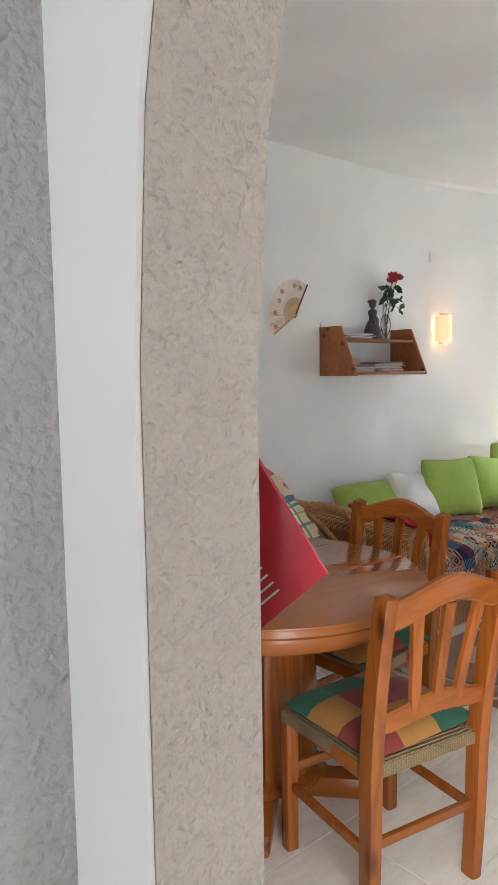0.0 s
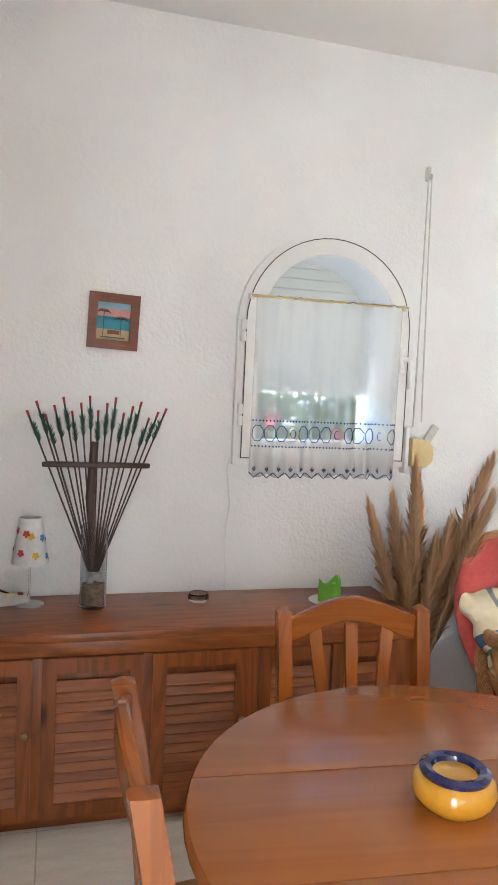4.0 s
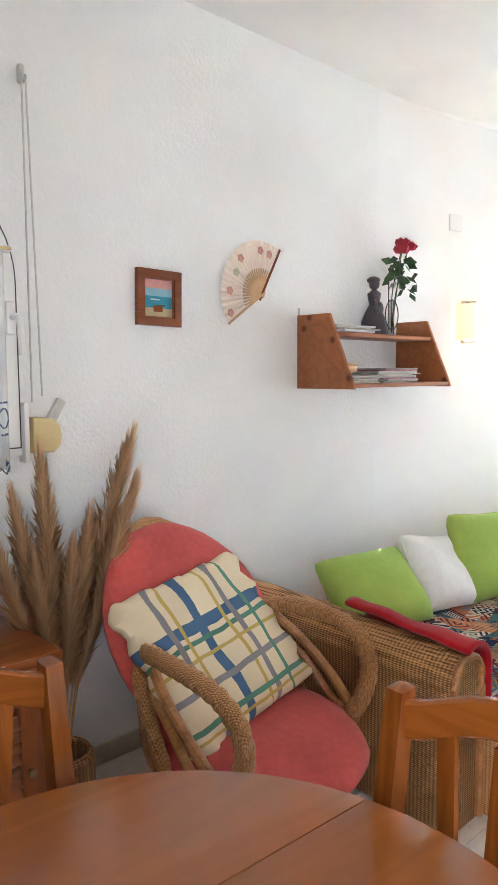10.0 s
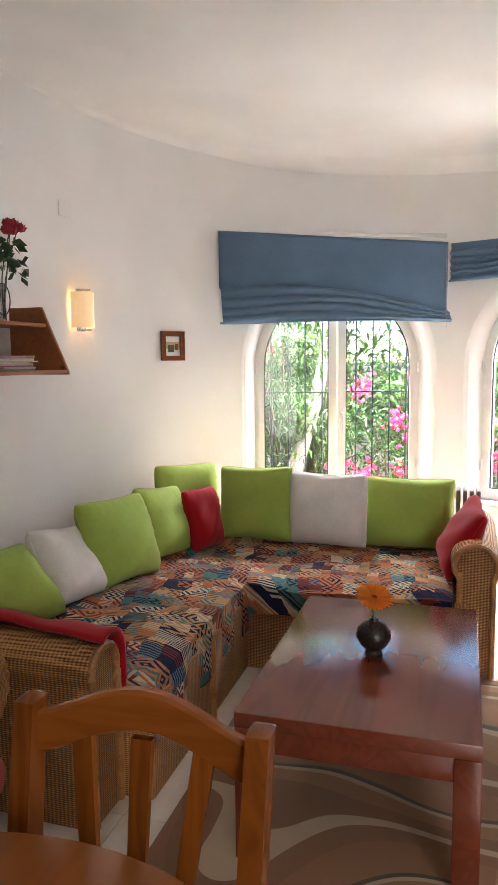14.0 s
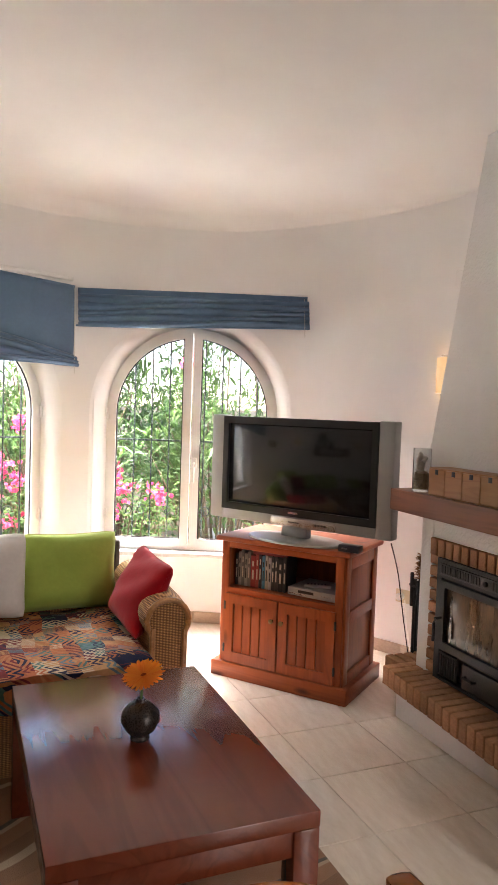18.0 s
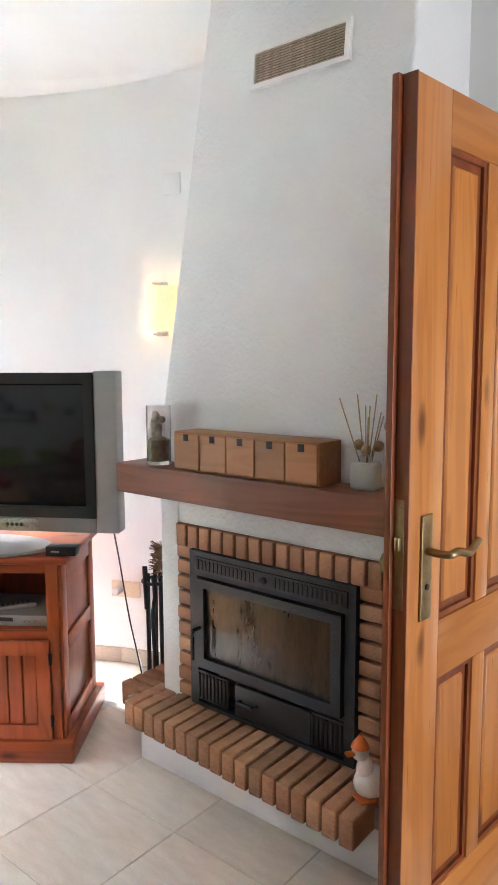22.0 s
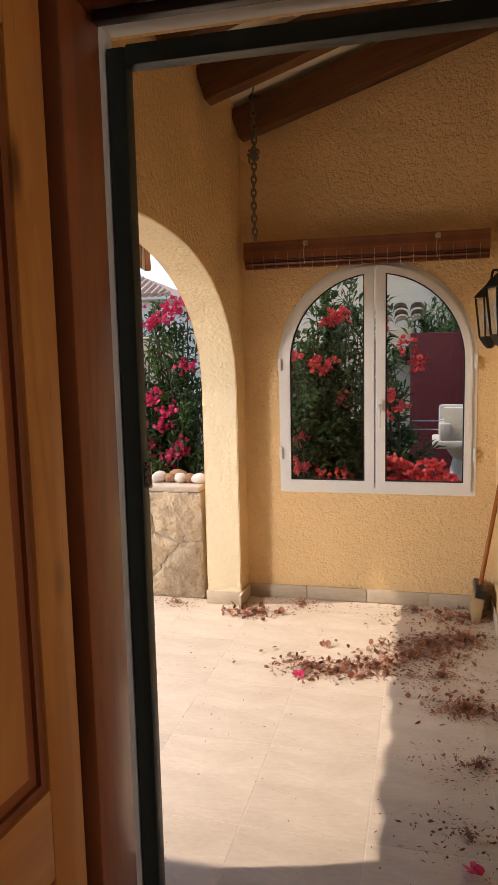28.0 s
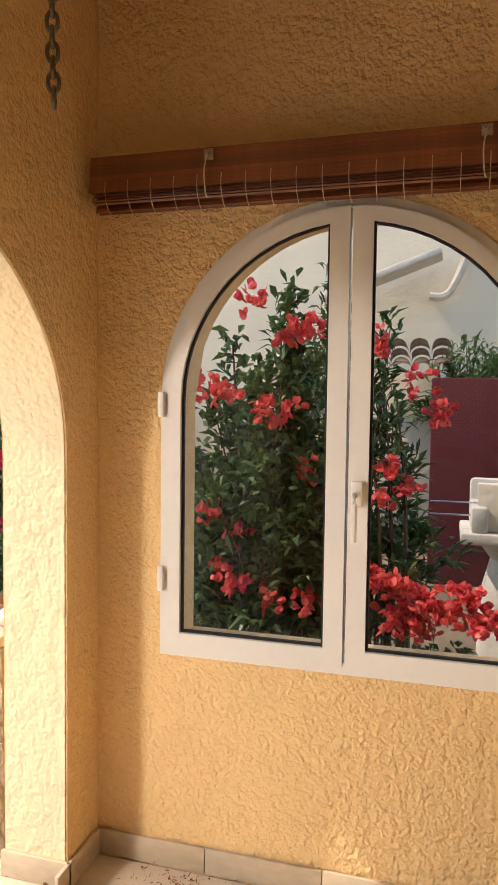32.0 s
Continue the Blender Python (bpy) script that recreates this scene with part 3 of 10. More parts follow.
# ---- ground ----
M_EARTH = mat("dry_garden_soil", (0.22, 0.16, 0.10), 0.95, 0, 0.25, 2, 0.5, 12)
bm = bmesh.new()
bmesh.ops.create_grid(bm, x_segments=24, y_segments=24, size=400)
solo("ground", bm, M_EARTH, pose(0, 0, -0.16), "dry sandy garden ground", "ground", kind="structure")

# ---- windows of the round end ----
M_GASKET = mat("black_rubber_seal", (0.012, 0.012, 0.012), 0.6)


def arch_pts(r, spring, sill, n=24):
    return [(-r, sill), (r, sill)] + [(r * math.cos(math.pi * i / n), spring + r * math.sin(math.pi * i / n)) for i in range(n + 1)]


def ring_frame(outer, inner, depth, bm=None):
    """A frame between two outlines of as many points, drawn in x and z, its thickness along y."""
    bm = bm or bmesh.new()
    n = len(outer)
    a = [[bm.verts.new((x, y, z)) for x, z in o] for y in (-depth / 2, depth / 2) for o in (outer, inner)]
    for i in range(n):
        j = (i + 1) % n
        bm.faces.new((a[0][i], a[0][j], a[1][j], a[1][i]))
        bm.faces.new((a[3][i], a[3][j], a[2][j], a[2][i]))
        bm.faces.new((a[2][i], a[2][j], a[0][j], a[0][i]))
        bm.faces.new((a[1][i], a[1][j], a[3][j], a[3][i]))
    bmesh.ops.recalc_face_normals(bm, faces=bm.faces)
    return bm


def half_outline(r, spring, sill, side, gap, n=14):
    """One leaf of an arched window: from the middle post to the jamb."""
    top = [(side * r * math.sin(math.pi / 2 * i / n), spring + r * math.cos(math.pi / 2 * i / n)) for i in range(n + 1)]
    top = [(max(abs(x), gap) * side, z) for x, z in top]
    return [(side * gap, sill)] + top + [(side * r, sill)]


def arched_window(name, m, r, sill, spring, label, frame_w=0.035, sash_w=0.040, stile_w=0.055, handle=True):
    """Two-leaved arched window in white aluminium; the room is on its -y side."""
    t = thing(name, m, label, "window", kind="structure")
    part("window_frame", ring_frame(arch_pts(r, spring, sill), arch_pts(r - frame_w, spring, sill + frame_w), 0.07), M_ALU, t)
    for side in (-1, 1):
        ro = r - frame_w + 0.008
        outer = half_outline(ro, spring, sill + frame_w - 0.008, side, 0.004)
        inner = half_outline(ro - sash_w, spring, sill + frame_w + sash_w, side, 0.004 + stile_w)
        sash = part("sash", ring_frame(outer, inner, 0.045), M_ALU, t, m=pose(0, -0.028, 0))
        bm = bmesh.new()
        big = half_outline(ro - sash_w + 0.012, spring, sill + frame_w + sash_w - 0.012, side, 0.004 + stile_w - 0.012)
        f = bm.faces.new([bm.verts.new((x, 0, z)) for x, z in big])
        r2 = bmesh.ops.extrude_face_region(bm, geom=[f])
        bmesh.ops.translate(bm, vec=(0, 0.006, 0), verts=[q for q in r2["geom"] if isinstance(q, bmesh.types.BMVert)])
        bmesh.ops.recalc_face_normals(bm, faces=bm.faces)
        small = half_outline(ro - sash_w - 0.007, spring, sill + frame_w + sash_w + 0.007, side, 0.004 + stile_w + 0.007)
        part("gasket", ring_frame(inner, small, 0.012), M_GASKET, sash, "thin black rubber seal", pose(0, -0.004, 0))
        g = part("pane", bm, M_GLASS, sash, smooth=False)
        g.visible_shadow = False
        for hz in (sill + 0.2, spring - 0.05):
            part("hinge", box(0.018, 0.02, 0.075, 0.004), M_ALU, t, m=pose(side * (r - 0.01), -0.055, hz))
    if handle:
        bm = box(0.03, 0.015, 0.07, 0.005, (0, 0, 0))
        tube([(0, -0.01, 0.035), (0, -0.045, 0.035), (0, -0.05, 0.01), (0, -0.05, -0.09)], 0.008, 8, bm)
        part("handle", bm, M_ALU, t, m=pose(0.03, -0.062, (sill + spring) / 2 + 0.1))
    return t


def arc_place(deg, d, z=0):
    return pose(AX + d * math.cos(radians(deg)), AY + d * math.sin(radians(deg)), z, 0, 0, deg - 90)


WRAD = 0.575
for k, deg in enumerate((WIN_A, WIN_B)):
    arched_window("window_%d" % (k + 1), arc_place(deg, 2.085), WRAD, WIN_SILL, WIN_SPRING, "white two-leaved arched aluminium window with garden outside")
    lining = ring_frame(arch_pts(WRAD + 0.16, WIN_SPRING, WIN_SILL - 0.12), arch_pts(WRAD - 0.004, WIN_SPRING, WIN_SILL + 0.004), 0.14)
    bm = bmesh.new()
    prev = None
    outer = half_u + 0.004
    way = [(s, WIN_SILL - 0.02 + (WIN_SPRING - WIN_SILL + 0.02) * k / 4) for s in (-1,) for k in range(4)] + [(math.cos(math.pi - math.pi * k / 28), None) for k in range(29)] + [(1, WIN_SPRING - (WIN_SPRING - WIN_SILL + 0.02) * k / 4) for k in range(1, 5)]
    for k, (c, z) in enumerate(way):
        lift = math.sin(math.acos(max(-1, min(1, c)))) if z is None else 0.0
        ring = []
        for q in range(9):
            a = math.pi / 2 * q / 8
            rad = (WRAD - 0.006) + (outer - WRAD + 0.006) * (1 - math.cos(a))
            u = c * rad
            face = AR * math.cos(u / AR) - 2.085 - 0.003
            ring.append(bm.verts.new((AR * math.sin(u / AR), 0.036 + (face - 0.036) * math.sin(a), (WIN_SPRING + lift * rad) if z is None else z)))
        if prev:
            for q in range(8):
                bm.faces.new((prev[q], ring[q], ring[q + 1], prev[q + 1]))
        prev = ring
    solo("trim", bm, M_SMOOTH, arc_place(deg, 2.085), "rounded white plaster reveal of the arched window", "trim", kind="structure")
    solo("trim", lining, M_SMOOTH, arc_place(deg, 2.085 + 0.107), "smooth white plaster lining around the arched window", "trim", kind="structure")
arched_window("window_3", pose(PWC, QY - 0.03, 0, 0, 0, 180), PWR + 0.025, PWSILL - 0.02, PWSPRING, "white two-leaved arched porch window")
# added area lamps outside the openings: sunlit ground bounce upward, sky light downward
for deg in (WIN_A, WIN_B):
    area_lamp("ground_daylight", arc_place(deg, 2.72, 0.16).translation, arc_place(deg, 0.9, 2.4).translation, 1.2, 0.5, 3, (1.0, 0.95, 0.87))
    area_lamp("sky_daylight", arc_place(deg, 2.75, 2.62).translation, arc_place(deg, 1.0, 0.7).translation, 1.2, 0.6, 225, (0.95, 0.98, 1.0))
area_lamp("ground_daylight", (1.75, 4.15, 0.85), (1.75, 2.6, 2.6), 0.9, 0.5, 3.2, (1.0, 0.96, 0.86))
# two added fill lamps, no source seen: in the arch and the passage
area_lamp("passage_fill", (0.40, 0.10, 1.12), (3.0, 0.10, 1.12), 0.74, 1.8, 7.5, (1, 0.97, 0.93))
area_lamp("passage_fill", (-1.9, 0.2, 1.6), (0.3, 0.1, 1.2), 1.2, 1.6, 4, (1, 0.97, 0.93))

# ---- materials of the furniture ----
def weave(name, c1, c2, scale=150.0, rough=0.6, bump=0.8):
    """Woven cane or rush: crossing strands."""
    m, n, l, b = nodes(name)
    tc = n.new("ShaderNodeTexCoord")
    heights = []
    for axis, k in (("X", 0.5), ("Z", 1.0), ("Y", 0.5)):
        w = n.new("ShaderNodeTexWave")
        w.bands_direction = axis
        w.inputs["Scale"].default_value, w.inputs["Distortion"].default_value = scale * k / 3.2, 0.6
        w.inputs["Detail"].default_value = 1
        l.new(tc.outputs["Object"], w.inputs["Vector"])
        heights.append(w)
    mx = n.new("ShaderNodeMix")
    mx.inputs[0].default_value = 0.6
    l.new(heights[0].outputs[1], mx.inputs[2])
    l.new(heights[1].outputs[1], mx.inputs[3])
    m2 = n.new("ShaderNodeMix")
    m2.inputs[0].default_value = 0.3
    l.new(mx.outputs[0], m2.inputs[2])
    l.new(heights[2].outputs[1], m2.inputs[3])
    big = n.new("ShaderNodeTexNoise")
    big.inputs["Scale"].default_value, big.inputs["Detail"].default_value = 5, 6
    l.new(tc.outputs["Object"], big.inputs["Vector"])
    m3 = n.new("ShaderNodeMix")
    m3.inputs[0].default_value = 0.35
    l.new(m2.outputs[0], m3.inputs[2])
    l.new(big.outputs[0], m3.inputs[3])
    ramp = n.new("ShaderNodeValToRGB")
    ramp.color_ramp.elements[0].position, ramp.color_ramp.elements[1].position = 0.36, 0.58
    ramp.color_ramp.elements[0].color, ramp.color_ramp.elements[1].color = (*c2, 1), (*c1, 1)
    l.new(m3.outputs[0], ramp.inputs[0])
    l.new(ramp.outputs[0], b.inputs["Base Color"])
    b.inputs["Roughness"].default_value = rough
    bp = n.new("ShaderNodeBump")
    bp.inputs["Strength"].default_value, bp.inputs["Distance"].default_value = bump, 0.006
    l.new(m2.outputs[0], bp.inputs["Height"])
    l.new(bp.outputs[0], b.inputs["Normal"])
    return m


def kilim(name, tilt=0.0):
    """Printed cotton: blocks of stripes, zigzags and nested squares in navy, rust, tan and teal."""
    m, n, l, b = nodes(name)
    tc = n.new("ShaderNodeTexCoord")
    mp = n.new("ShaderNodeMapping")
    mp.inputs["Rotation"].default_value = (0.9, 0.0, radians(tilt))
    l.new(tc.outputs["Object"], mp.inputs["Vector"])
    pal = [(0.36, 0.12, 0.05), (0.014, 0.018, 0.05), (0.42, 0.24, 0.11), (0.06, 0.15, 0.14), (0.48, 0.40, 0.28), (0.16, 0.03, 0.03), (0.10, 0.17, 0.21), (0.40, 0.17, 0.075)]

    def math_node(kind, a, b2=None, c=None):
        q = n.new("ShaderNodeMath")
        q.operation = kind
        for k, v in enumerate((a, b2, c)):
            if v is None:
                continue
            if isinstance(v, (int, float)):
                q.inputs[k].default_value = v
            else:
                l.new(v, q.inputs[k])
        return q.outputs[0]

    def palette(src, order):
        r = n.new("ShaderNodeValToRGB")
        r.color_ramp.interpolation = "CONSTANT"
        for i in range(len(order) - 2):
            r.color_ramp.elements.new(0.5)
        for i, k in enumerate(order):
            r.color_ramp.elements[i].position = i / len(order)
            r.color_ramp.elements[i].color = (*pal[k], 1)
        l.new(src, r.inputs[0])
        return r.outputs[0]

    xyz = n.new("ShaderNodeSeparateXYZ")
    l.new(mp.outputs[0], xyz.inputs[0])
    wob = n.new("ShaderNodeTexNoise")
    wob.inputs["Scale"].default_value, wob.inputs["Detail"].default_value = 5.0, 1.0
    l.new(tc.outputs["Object"], wob.inputs["Vector"])
    bend = math_node("MULTIPLY", wob.outputs[0], 0.05)
    X, Y = math_node("ADD", xyz.outputs[0], bend), math_node("ADD", xyz.outputs[1], bend)
    bw, bh = 0.115, 0.068

    def blocks(width, height, slip):
        """Rows of blocks, each row slipped sideways; gives the place inside the block and three chance numbers."""
        row = math_node("FLOOR", math_node("DIVIDE", Y, height))
        xs = math_node("DIVIDE", math_node("ADD", X, math_node("MULTIPLY", row, slip)), width)
        ids = n.new("ShaderNodeCombineXYZ")
        l.new(math_node("FLOOR", xs), ids.inputs[0])
        l.new(row, ids.inputs[1])
        wn_ = n.new("ShaderNodeTexWhiteNoise")
        wn_.noise_dimensions = "2D"
        l.new(ids.outputs[0], wn_.inputs["Vector"])
        sp = n.new("ShaderNodeSeparateColor")
        l.new(wn_.outputs["Color"], sp.inputs[0])
        return math_node("FRACT", xs), math_node("FRACT", math_node("DIVIDE", Y, height)), sp

    fx, fy, sep = blocks(bw, bh, 0.043)
    gx, gy, fsep = blocks(bw / 2, bh / 2, 0.011)
    # zigzag, stripes and nested lozenges
    tooth = math_node("PINGPONG", X, 0.019)
    zig = math_node("GREATER_THAN", math_node("PINGPONG", math_node("ADD", Y, tooth), 0.011), 0.0055)
    bars = math_node("GREATER_THAN", math_node("PINGPONG", X, 0.007), 0.0035)
    ax_, ay_ = math_node("ABSOLUTE", math_node("SUBTRACT", fx, 0.5)), math_node("ABSOLUTE", math_node("SUBTRACT", fy, 0.5))
    nest = math_node("GREATER_THAN", math_node("PINGPONG", math_node("ADD", ax_, ay_), 0.14), 0.075)
    pick1 = math_node("GREATER_THAN", sep.outputs[1], 0.38)
    pick2 = math_node("GREATER_THAN", sep.outputs[1], 0.66)
    f1 = n.new("ShaderNodeMix")
    l.new(pick1, f1.inputs[0])
    l.new(nest, f1.inputs[2])
    l.new(zig, f1.inputs[3])
    f2 = n.new("ShaderNodeMix")
    l.new(pick2, f2.inputs[0])
    l.new(f1.outputs[0], f2.inputs[2])
    l.new(bars, f2.inputs[3])
    base = palette(sep.outputs[0], [0, 2, 7, 4, 0, 3, 2, 7, 1, 5])
    second = palette(fsep.outputs[2], [1, 5, 1, 6, 3, 4, 2, 0, 1])
    mx = n.new("ShaderNodeMix")
    mx.data_type = "RGBA"
    l.new(f2.outputs[0], mx.inputs[0])
    l.new(base, mx.inputs[6])
    l.new(second, mx.inputs[7])
    no = n.new("ShaderNodeTexNoise")
    no.inputs["Scale"].default_value, no.inputs["Detail"].default_value = 90, 3
    l.new(mp.outputs[0], no.inputs["Vector"])
    m5 = n.new("ShaderNodeMix")
    m5.data_type, m5.blend_type = "RGBA", "OVERLAY"
    m5.inputs[0].default_value = 0.3
    l.new(mx.outputs[2], m5.inputs[6])
    l.new(no.outputs[0], m5.inputs[7])
    l.new(m5.outputs[2], b.inputs["Base Color"])
    b.inputs["Roughness"].default_value = 0.9
    b.inputs["Specular IOR Level"].default_value = 0.15
    fold = n.new("ShaderNodeTexNoise")
    fold.inputs["Scale"].default_value, fold.inputs["Detail"].default_value, fold.inputs["Distortion"].default_value = 6, 2, 1.0
    l.new(tc.outputs["Object"], fold.inputs["Vector"])
    bp = n.new("ShaderNodeBump")
    bp.inputs["Strength"].default_value, bp.inputs["Distance"].default_value = 0.5, 0.03
    l.new(fold.outputs[0], bp.inputs["Height"])
    l.new(bp.outputs[0], b.inputs["Normal"])
    return m


def cloth(name, color, vary=0.06, fold=0.22):
    return mat(name, color, 0.9, 0, vary, 5, fold, 14, sheen=0.15, bump_dist=0.012, spec=0.2)


M_WICKER = weave("honey_wicker", (0.62, 0.32, 0.115), (0.19, 0.080, 0.026), 140)
M_RATTAN = mat("varnished_rattan_cane", (0.52, 0.25, 0.085), 0.35, 0, 0.2, 12, 0.2, 60, color2=(0.20, 0.08, 0.025), coat=0.3)
M_RUSH = weave("dry_rush_seat", (0.30, 0.21, 0.10), (0.13, 0.085, 0.04), 230)
M_KILIM = kilim("geometric_print_cotton")
M_GREEN = cloth("lime_green_cotton", (0.36, 0.49, 0.095))
M_CREAM = cloth("off_white_cotton", (0.80, 0.78, 0.74))
M_RED = cloth("deep_red_cotton", (0.36, 0.004, 0.010))
M_CORAL = cloth("faded_coral_cotton", (0.60, 0.10, 0.085), 0.15)
P_RED = cloth("patch_dull_red", (0.23, 0.038, 0.034))
P_GREEN = cloth("patch_green", (0.03, 0.115, 0.065))
P_OCHRE = cloth("patch_ochre", (0.38, 0.18, 0.04))
M_BLACK = mat("black_plastic", (0.012, 0.012, 0.013), 0.35, 0, 0.05, 10)
M_SILVER = mat("silver_grey_plastic", (0.36, 0.36, 0.35), 0.35, 0.25, 0.03, 10)
M_SCREEN = mat("dark_glass_screen", (0.012, 0.013, 0.014), 0.10, 0, 0.02, 10, rough_vary=0.02)
M_BRASS = mat("aged_brass", (0.35, 0.25, 0.12), 0.35, 0.9, 0.15, 30, color2=(0.20, 0.14, 0.07))
M_CHROME = mat("brushed_steel", (0.55, 0.54, 0.52), 0.28, 1.0, 0.05, 30)
M_SAFE, sn, sl, sb = nodes("clear_glass")
sb.inputs["Transmission Weight"].default_value, sb.inputs["Roughness"].default_value, sb.inputs["IOR"].default_value = 1.0, 0.02, 1.45


def pillow_edge(u, v, w, h, pinch, ph):
    """Where the seam of a cushion runs: slightly hollow sides, rounded uneven corners."""
    e = 1 - pinch * ((1 - abs(v) ** 2) * abs(u) ** 3) + 0.010 * math.sin(3.1 * v + ph[0]) * abs(u) ** 3
    e2 = 1 - pinch * ((1 - abs(u) ** 2) * abs(v) ** 3) + 0.010 * math.sin(2.7 * u + ph[1]) * abs(v) ** 3
    cut = 1 - 0.045 * abs(u * v) ** 8
    return u * w / 2 * e * cut, (v * e2 * cut + 1) * h / 2


def pillow_phase(seed):
    r = random.Random(seed)
    return [r.uniform(0, 6.3) for _ in range(8)]


def pillow(w, h, t, seed=0, pinch=0.05, n=26, ruffle=0.0):
    """A stuffed square cushion standing upright in x and z, its thickness along y, its base at z = 0."""
    bm = bmesh.new()
    ph = pillow_phase(seed)
    sides = []
    for s in (-1, 1):
        g = {}
        for i in range(n + 1):
            for j in range(n + 1):
                u, v = math.sin(math.pi / 2 * (2 * i / n - 1)), math.sin(math.pi / 2 * (2 * j / n - 1))
                fat = max(0.0, (1 - abs(u) ** 3.4) * (1 - abs(v) ** 3.4)) ** 0.5
                near = max(abs(u), abs(v)) ** 4
                run = v if abs(u) > abs(v) else u
                wr = 0.016 * math.sin(2.2 * u + ph[2]) * math.sin(2.0 * v + ph[3]) * fat + 0.005 * math.sin(6 * v + ph[1] - 5 * u) * fat
                wr += 0.0055 * math.sin(21 * run + ph[4] + 3 * u * v) * near * fat + 0.004 * math.sin(34 * run + ph[5]) * near * fat
                sag = 1 + 0.22 * (0.3 - v) * fat
                rim = ruffle * math.sin(14 * (u + v) + ph[4]) * max(abs(u), abs(v)) ** 8
                if (i in (0, n) or j in (0, n)) and s == 1:
                    g[i, j] = sides[0][i, j]
                    continue
                x, z = pillow_edge(u, v, w, h, pinch, ph)
                g[i, j] = bm.verts.new((x, s * (t / 2 * fat * sag + 0.003) + s * wr + rim, z))
        sides.append(g)
        for i in range(n):
            for j in range(n):
                q = (g[i, j], g[i + 1, j], g[i + 1, j + 1], g[i, j + 1])
                bm.faces.new(q if s == -1 else q[::-1])
    return bm


def cushion(name, m, w, h, t, material, label, seed, group="sofa cushions"):
    ob = thing(name, m, label, "cushion", group)
    part("cover", pillow(w, h, t, seed), material, ob)
    ph, pts = pillow_phase(seed), []
    for k in range(56):
        a = 2 * math.pi * k / 56
        c, s = math.cos(a), math.sin(a)
        q = max(abs(c), abs(s))
        x, z = pillow_edge(c / q, s / q, w, h, 0.05, ph)
        pts.append((x, 0, z))
    part("piping", tube(pts, 0.0035, 6, closed=True), material, ob)
    return ob


# ---- dining table ----
TX, TY, TR, TZ = 1.448, 1.818, 0.533, 0.765
t = thing("dining_table", pose(TX, TY, 0, 0, 0, -4), "round orange pine pedestal dining table with a moulded rim", "table")
bm = bmesh.new()
n = 64
prof = [(0.0, 0.0), (TR - 0.006, 0.0), (TR, -0.006), (TR + 0.002, -0.022), (TR - 0.004, -0.030), (TR - 0.012, -0.034), (TR - 0.010, -0.05), (TR - 0.022, -0.078), (TR - 0.035, -0.085), (TR - 0.05, -0.085), (TR - 0.05, -0.03)]
bm = lathe(prof[1:], n, (0, 0, 0), False)
part("rim", bm, M_TABLETOP, t, m=pose(0, 0, TZ))
# the top in three boards, with hairline joints
for lo, hi in ((-TR + 0.004, -0.155), (-0.1525, 0.1525), (0.155, TR - 0.004)):
    pts = []
    rr = TR - 0.004
    a0, a1 = math.asin(max(-1, lo / rr)), math.asin(min(1, hi / rr))
    right = [(rr * math.cos(a), rr * math.sin(a)) for a in steps(a0, a1, 0.06)]
    left = [(-x, y) for x, y in right[::-1]]
    out = right + left
    out = [p for i, p in enumerate(out) if (Vector(p) - Vector(out[i - 1])).length > 1e-4]
    part("top_board", slab(out, -0.022, 0.0012, 0.001), M_TABLETOP, t, m=pose(0, 0, TZ))
pedestal = part("pedestal", lathe([(0.135, 0.08), (0.135, 0.68)], 16), M_PINE, t)
for k in range(8):
    a = 2 * math.pi * (k + 0.5) / 8
    part("stave", box(0.118, 0.03, 0.60, 0.006, (0, 0, 0.08), 2), M_PINE, pedestal, m=pose(0.142 * math.cos(a), 0.142 * math.sin(a), 0, 0, 0, math.degrees(a) + 90))
part("collar", lathe([(0.16, 0.0), (0.19, 0.015), (0.30, 0.05), (0.31, 0.062)], 32), M_PINE, t, m=pose(0, 0, 0.625))
for k in range(4):
    a = 45 + 90 * k
    part("foot", box(0.30, 0.085, 0.075, 0.012, (0.22, 0, 0.0)), M_PINE_X, t, m=pose(0, 0, 0.0, 0, 0, a))
part("plinth", lathe([(0.20, 0.075), (0.20, 0.10), (0.17, 0.115)], 8), M_PINE, t)

# ashtray of yellow pottery
M_YELLOW = mat("yellow_glazed_pottery", (0.62, 0.30, 0.02), 0.15, 0, 0.08, 10, coat=0.6)
M_COBALT = mat("dark_blue_glaze", (0.012, 0.014, 0.07), 0.12, 0, 0.08, 10, coat=0.6)
t = thing("ashtray", pose(1.402, 1.838, TZ + 0.002), "yellow pottery ashtray with a dark blue glazed rim on the table", "ashtray")
part("bowl", lathe([(0.055, 0.0), (0.062, 0.003), (0.074, 0.02), (0.077, 0.036), (0.070, 0.052), (0.060, 0.058)], 32), M_YELLOW, t)
part("rim", lathe([(0.062, 0.055), (0.064, 0.064), (0.055, 0.070), (0.043, 0.066), (0.036, 0.050), (0.030, 0.046)], 32), M_COBALT, t)

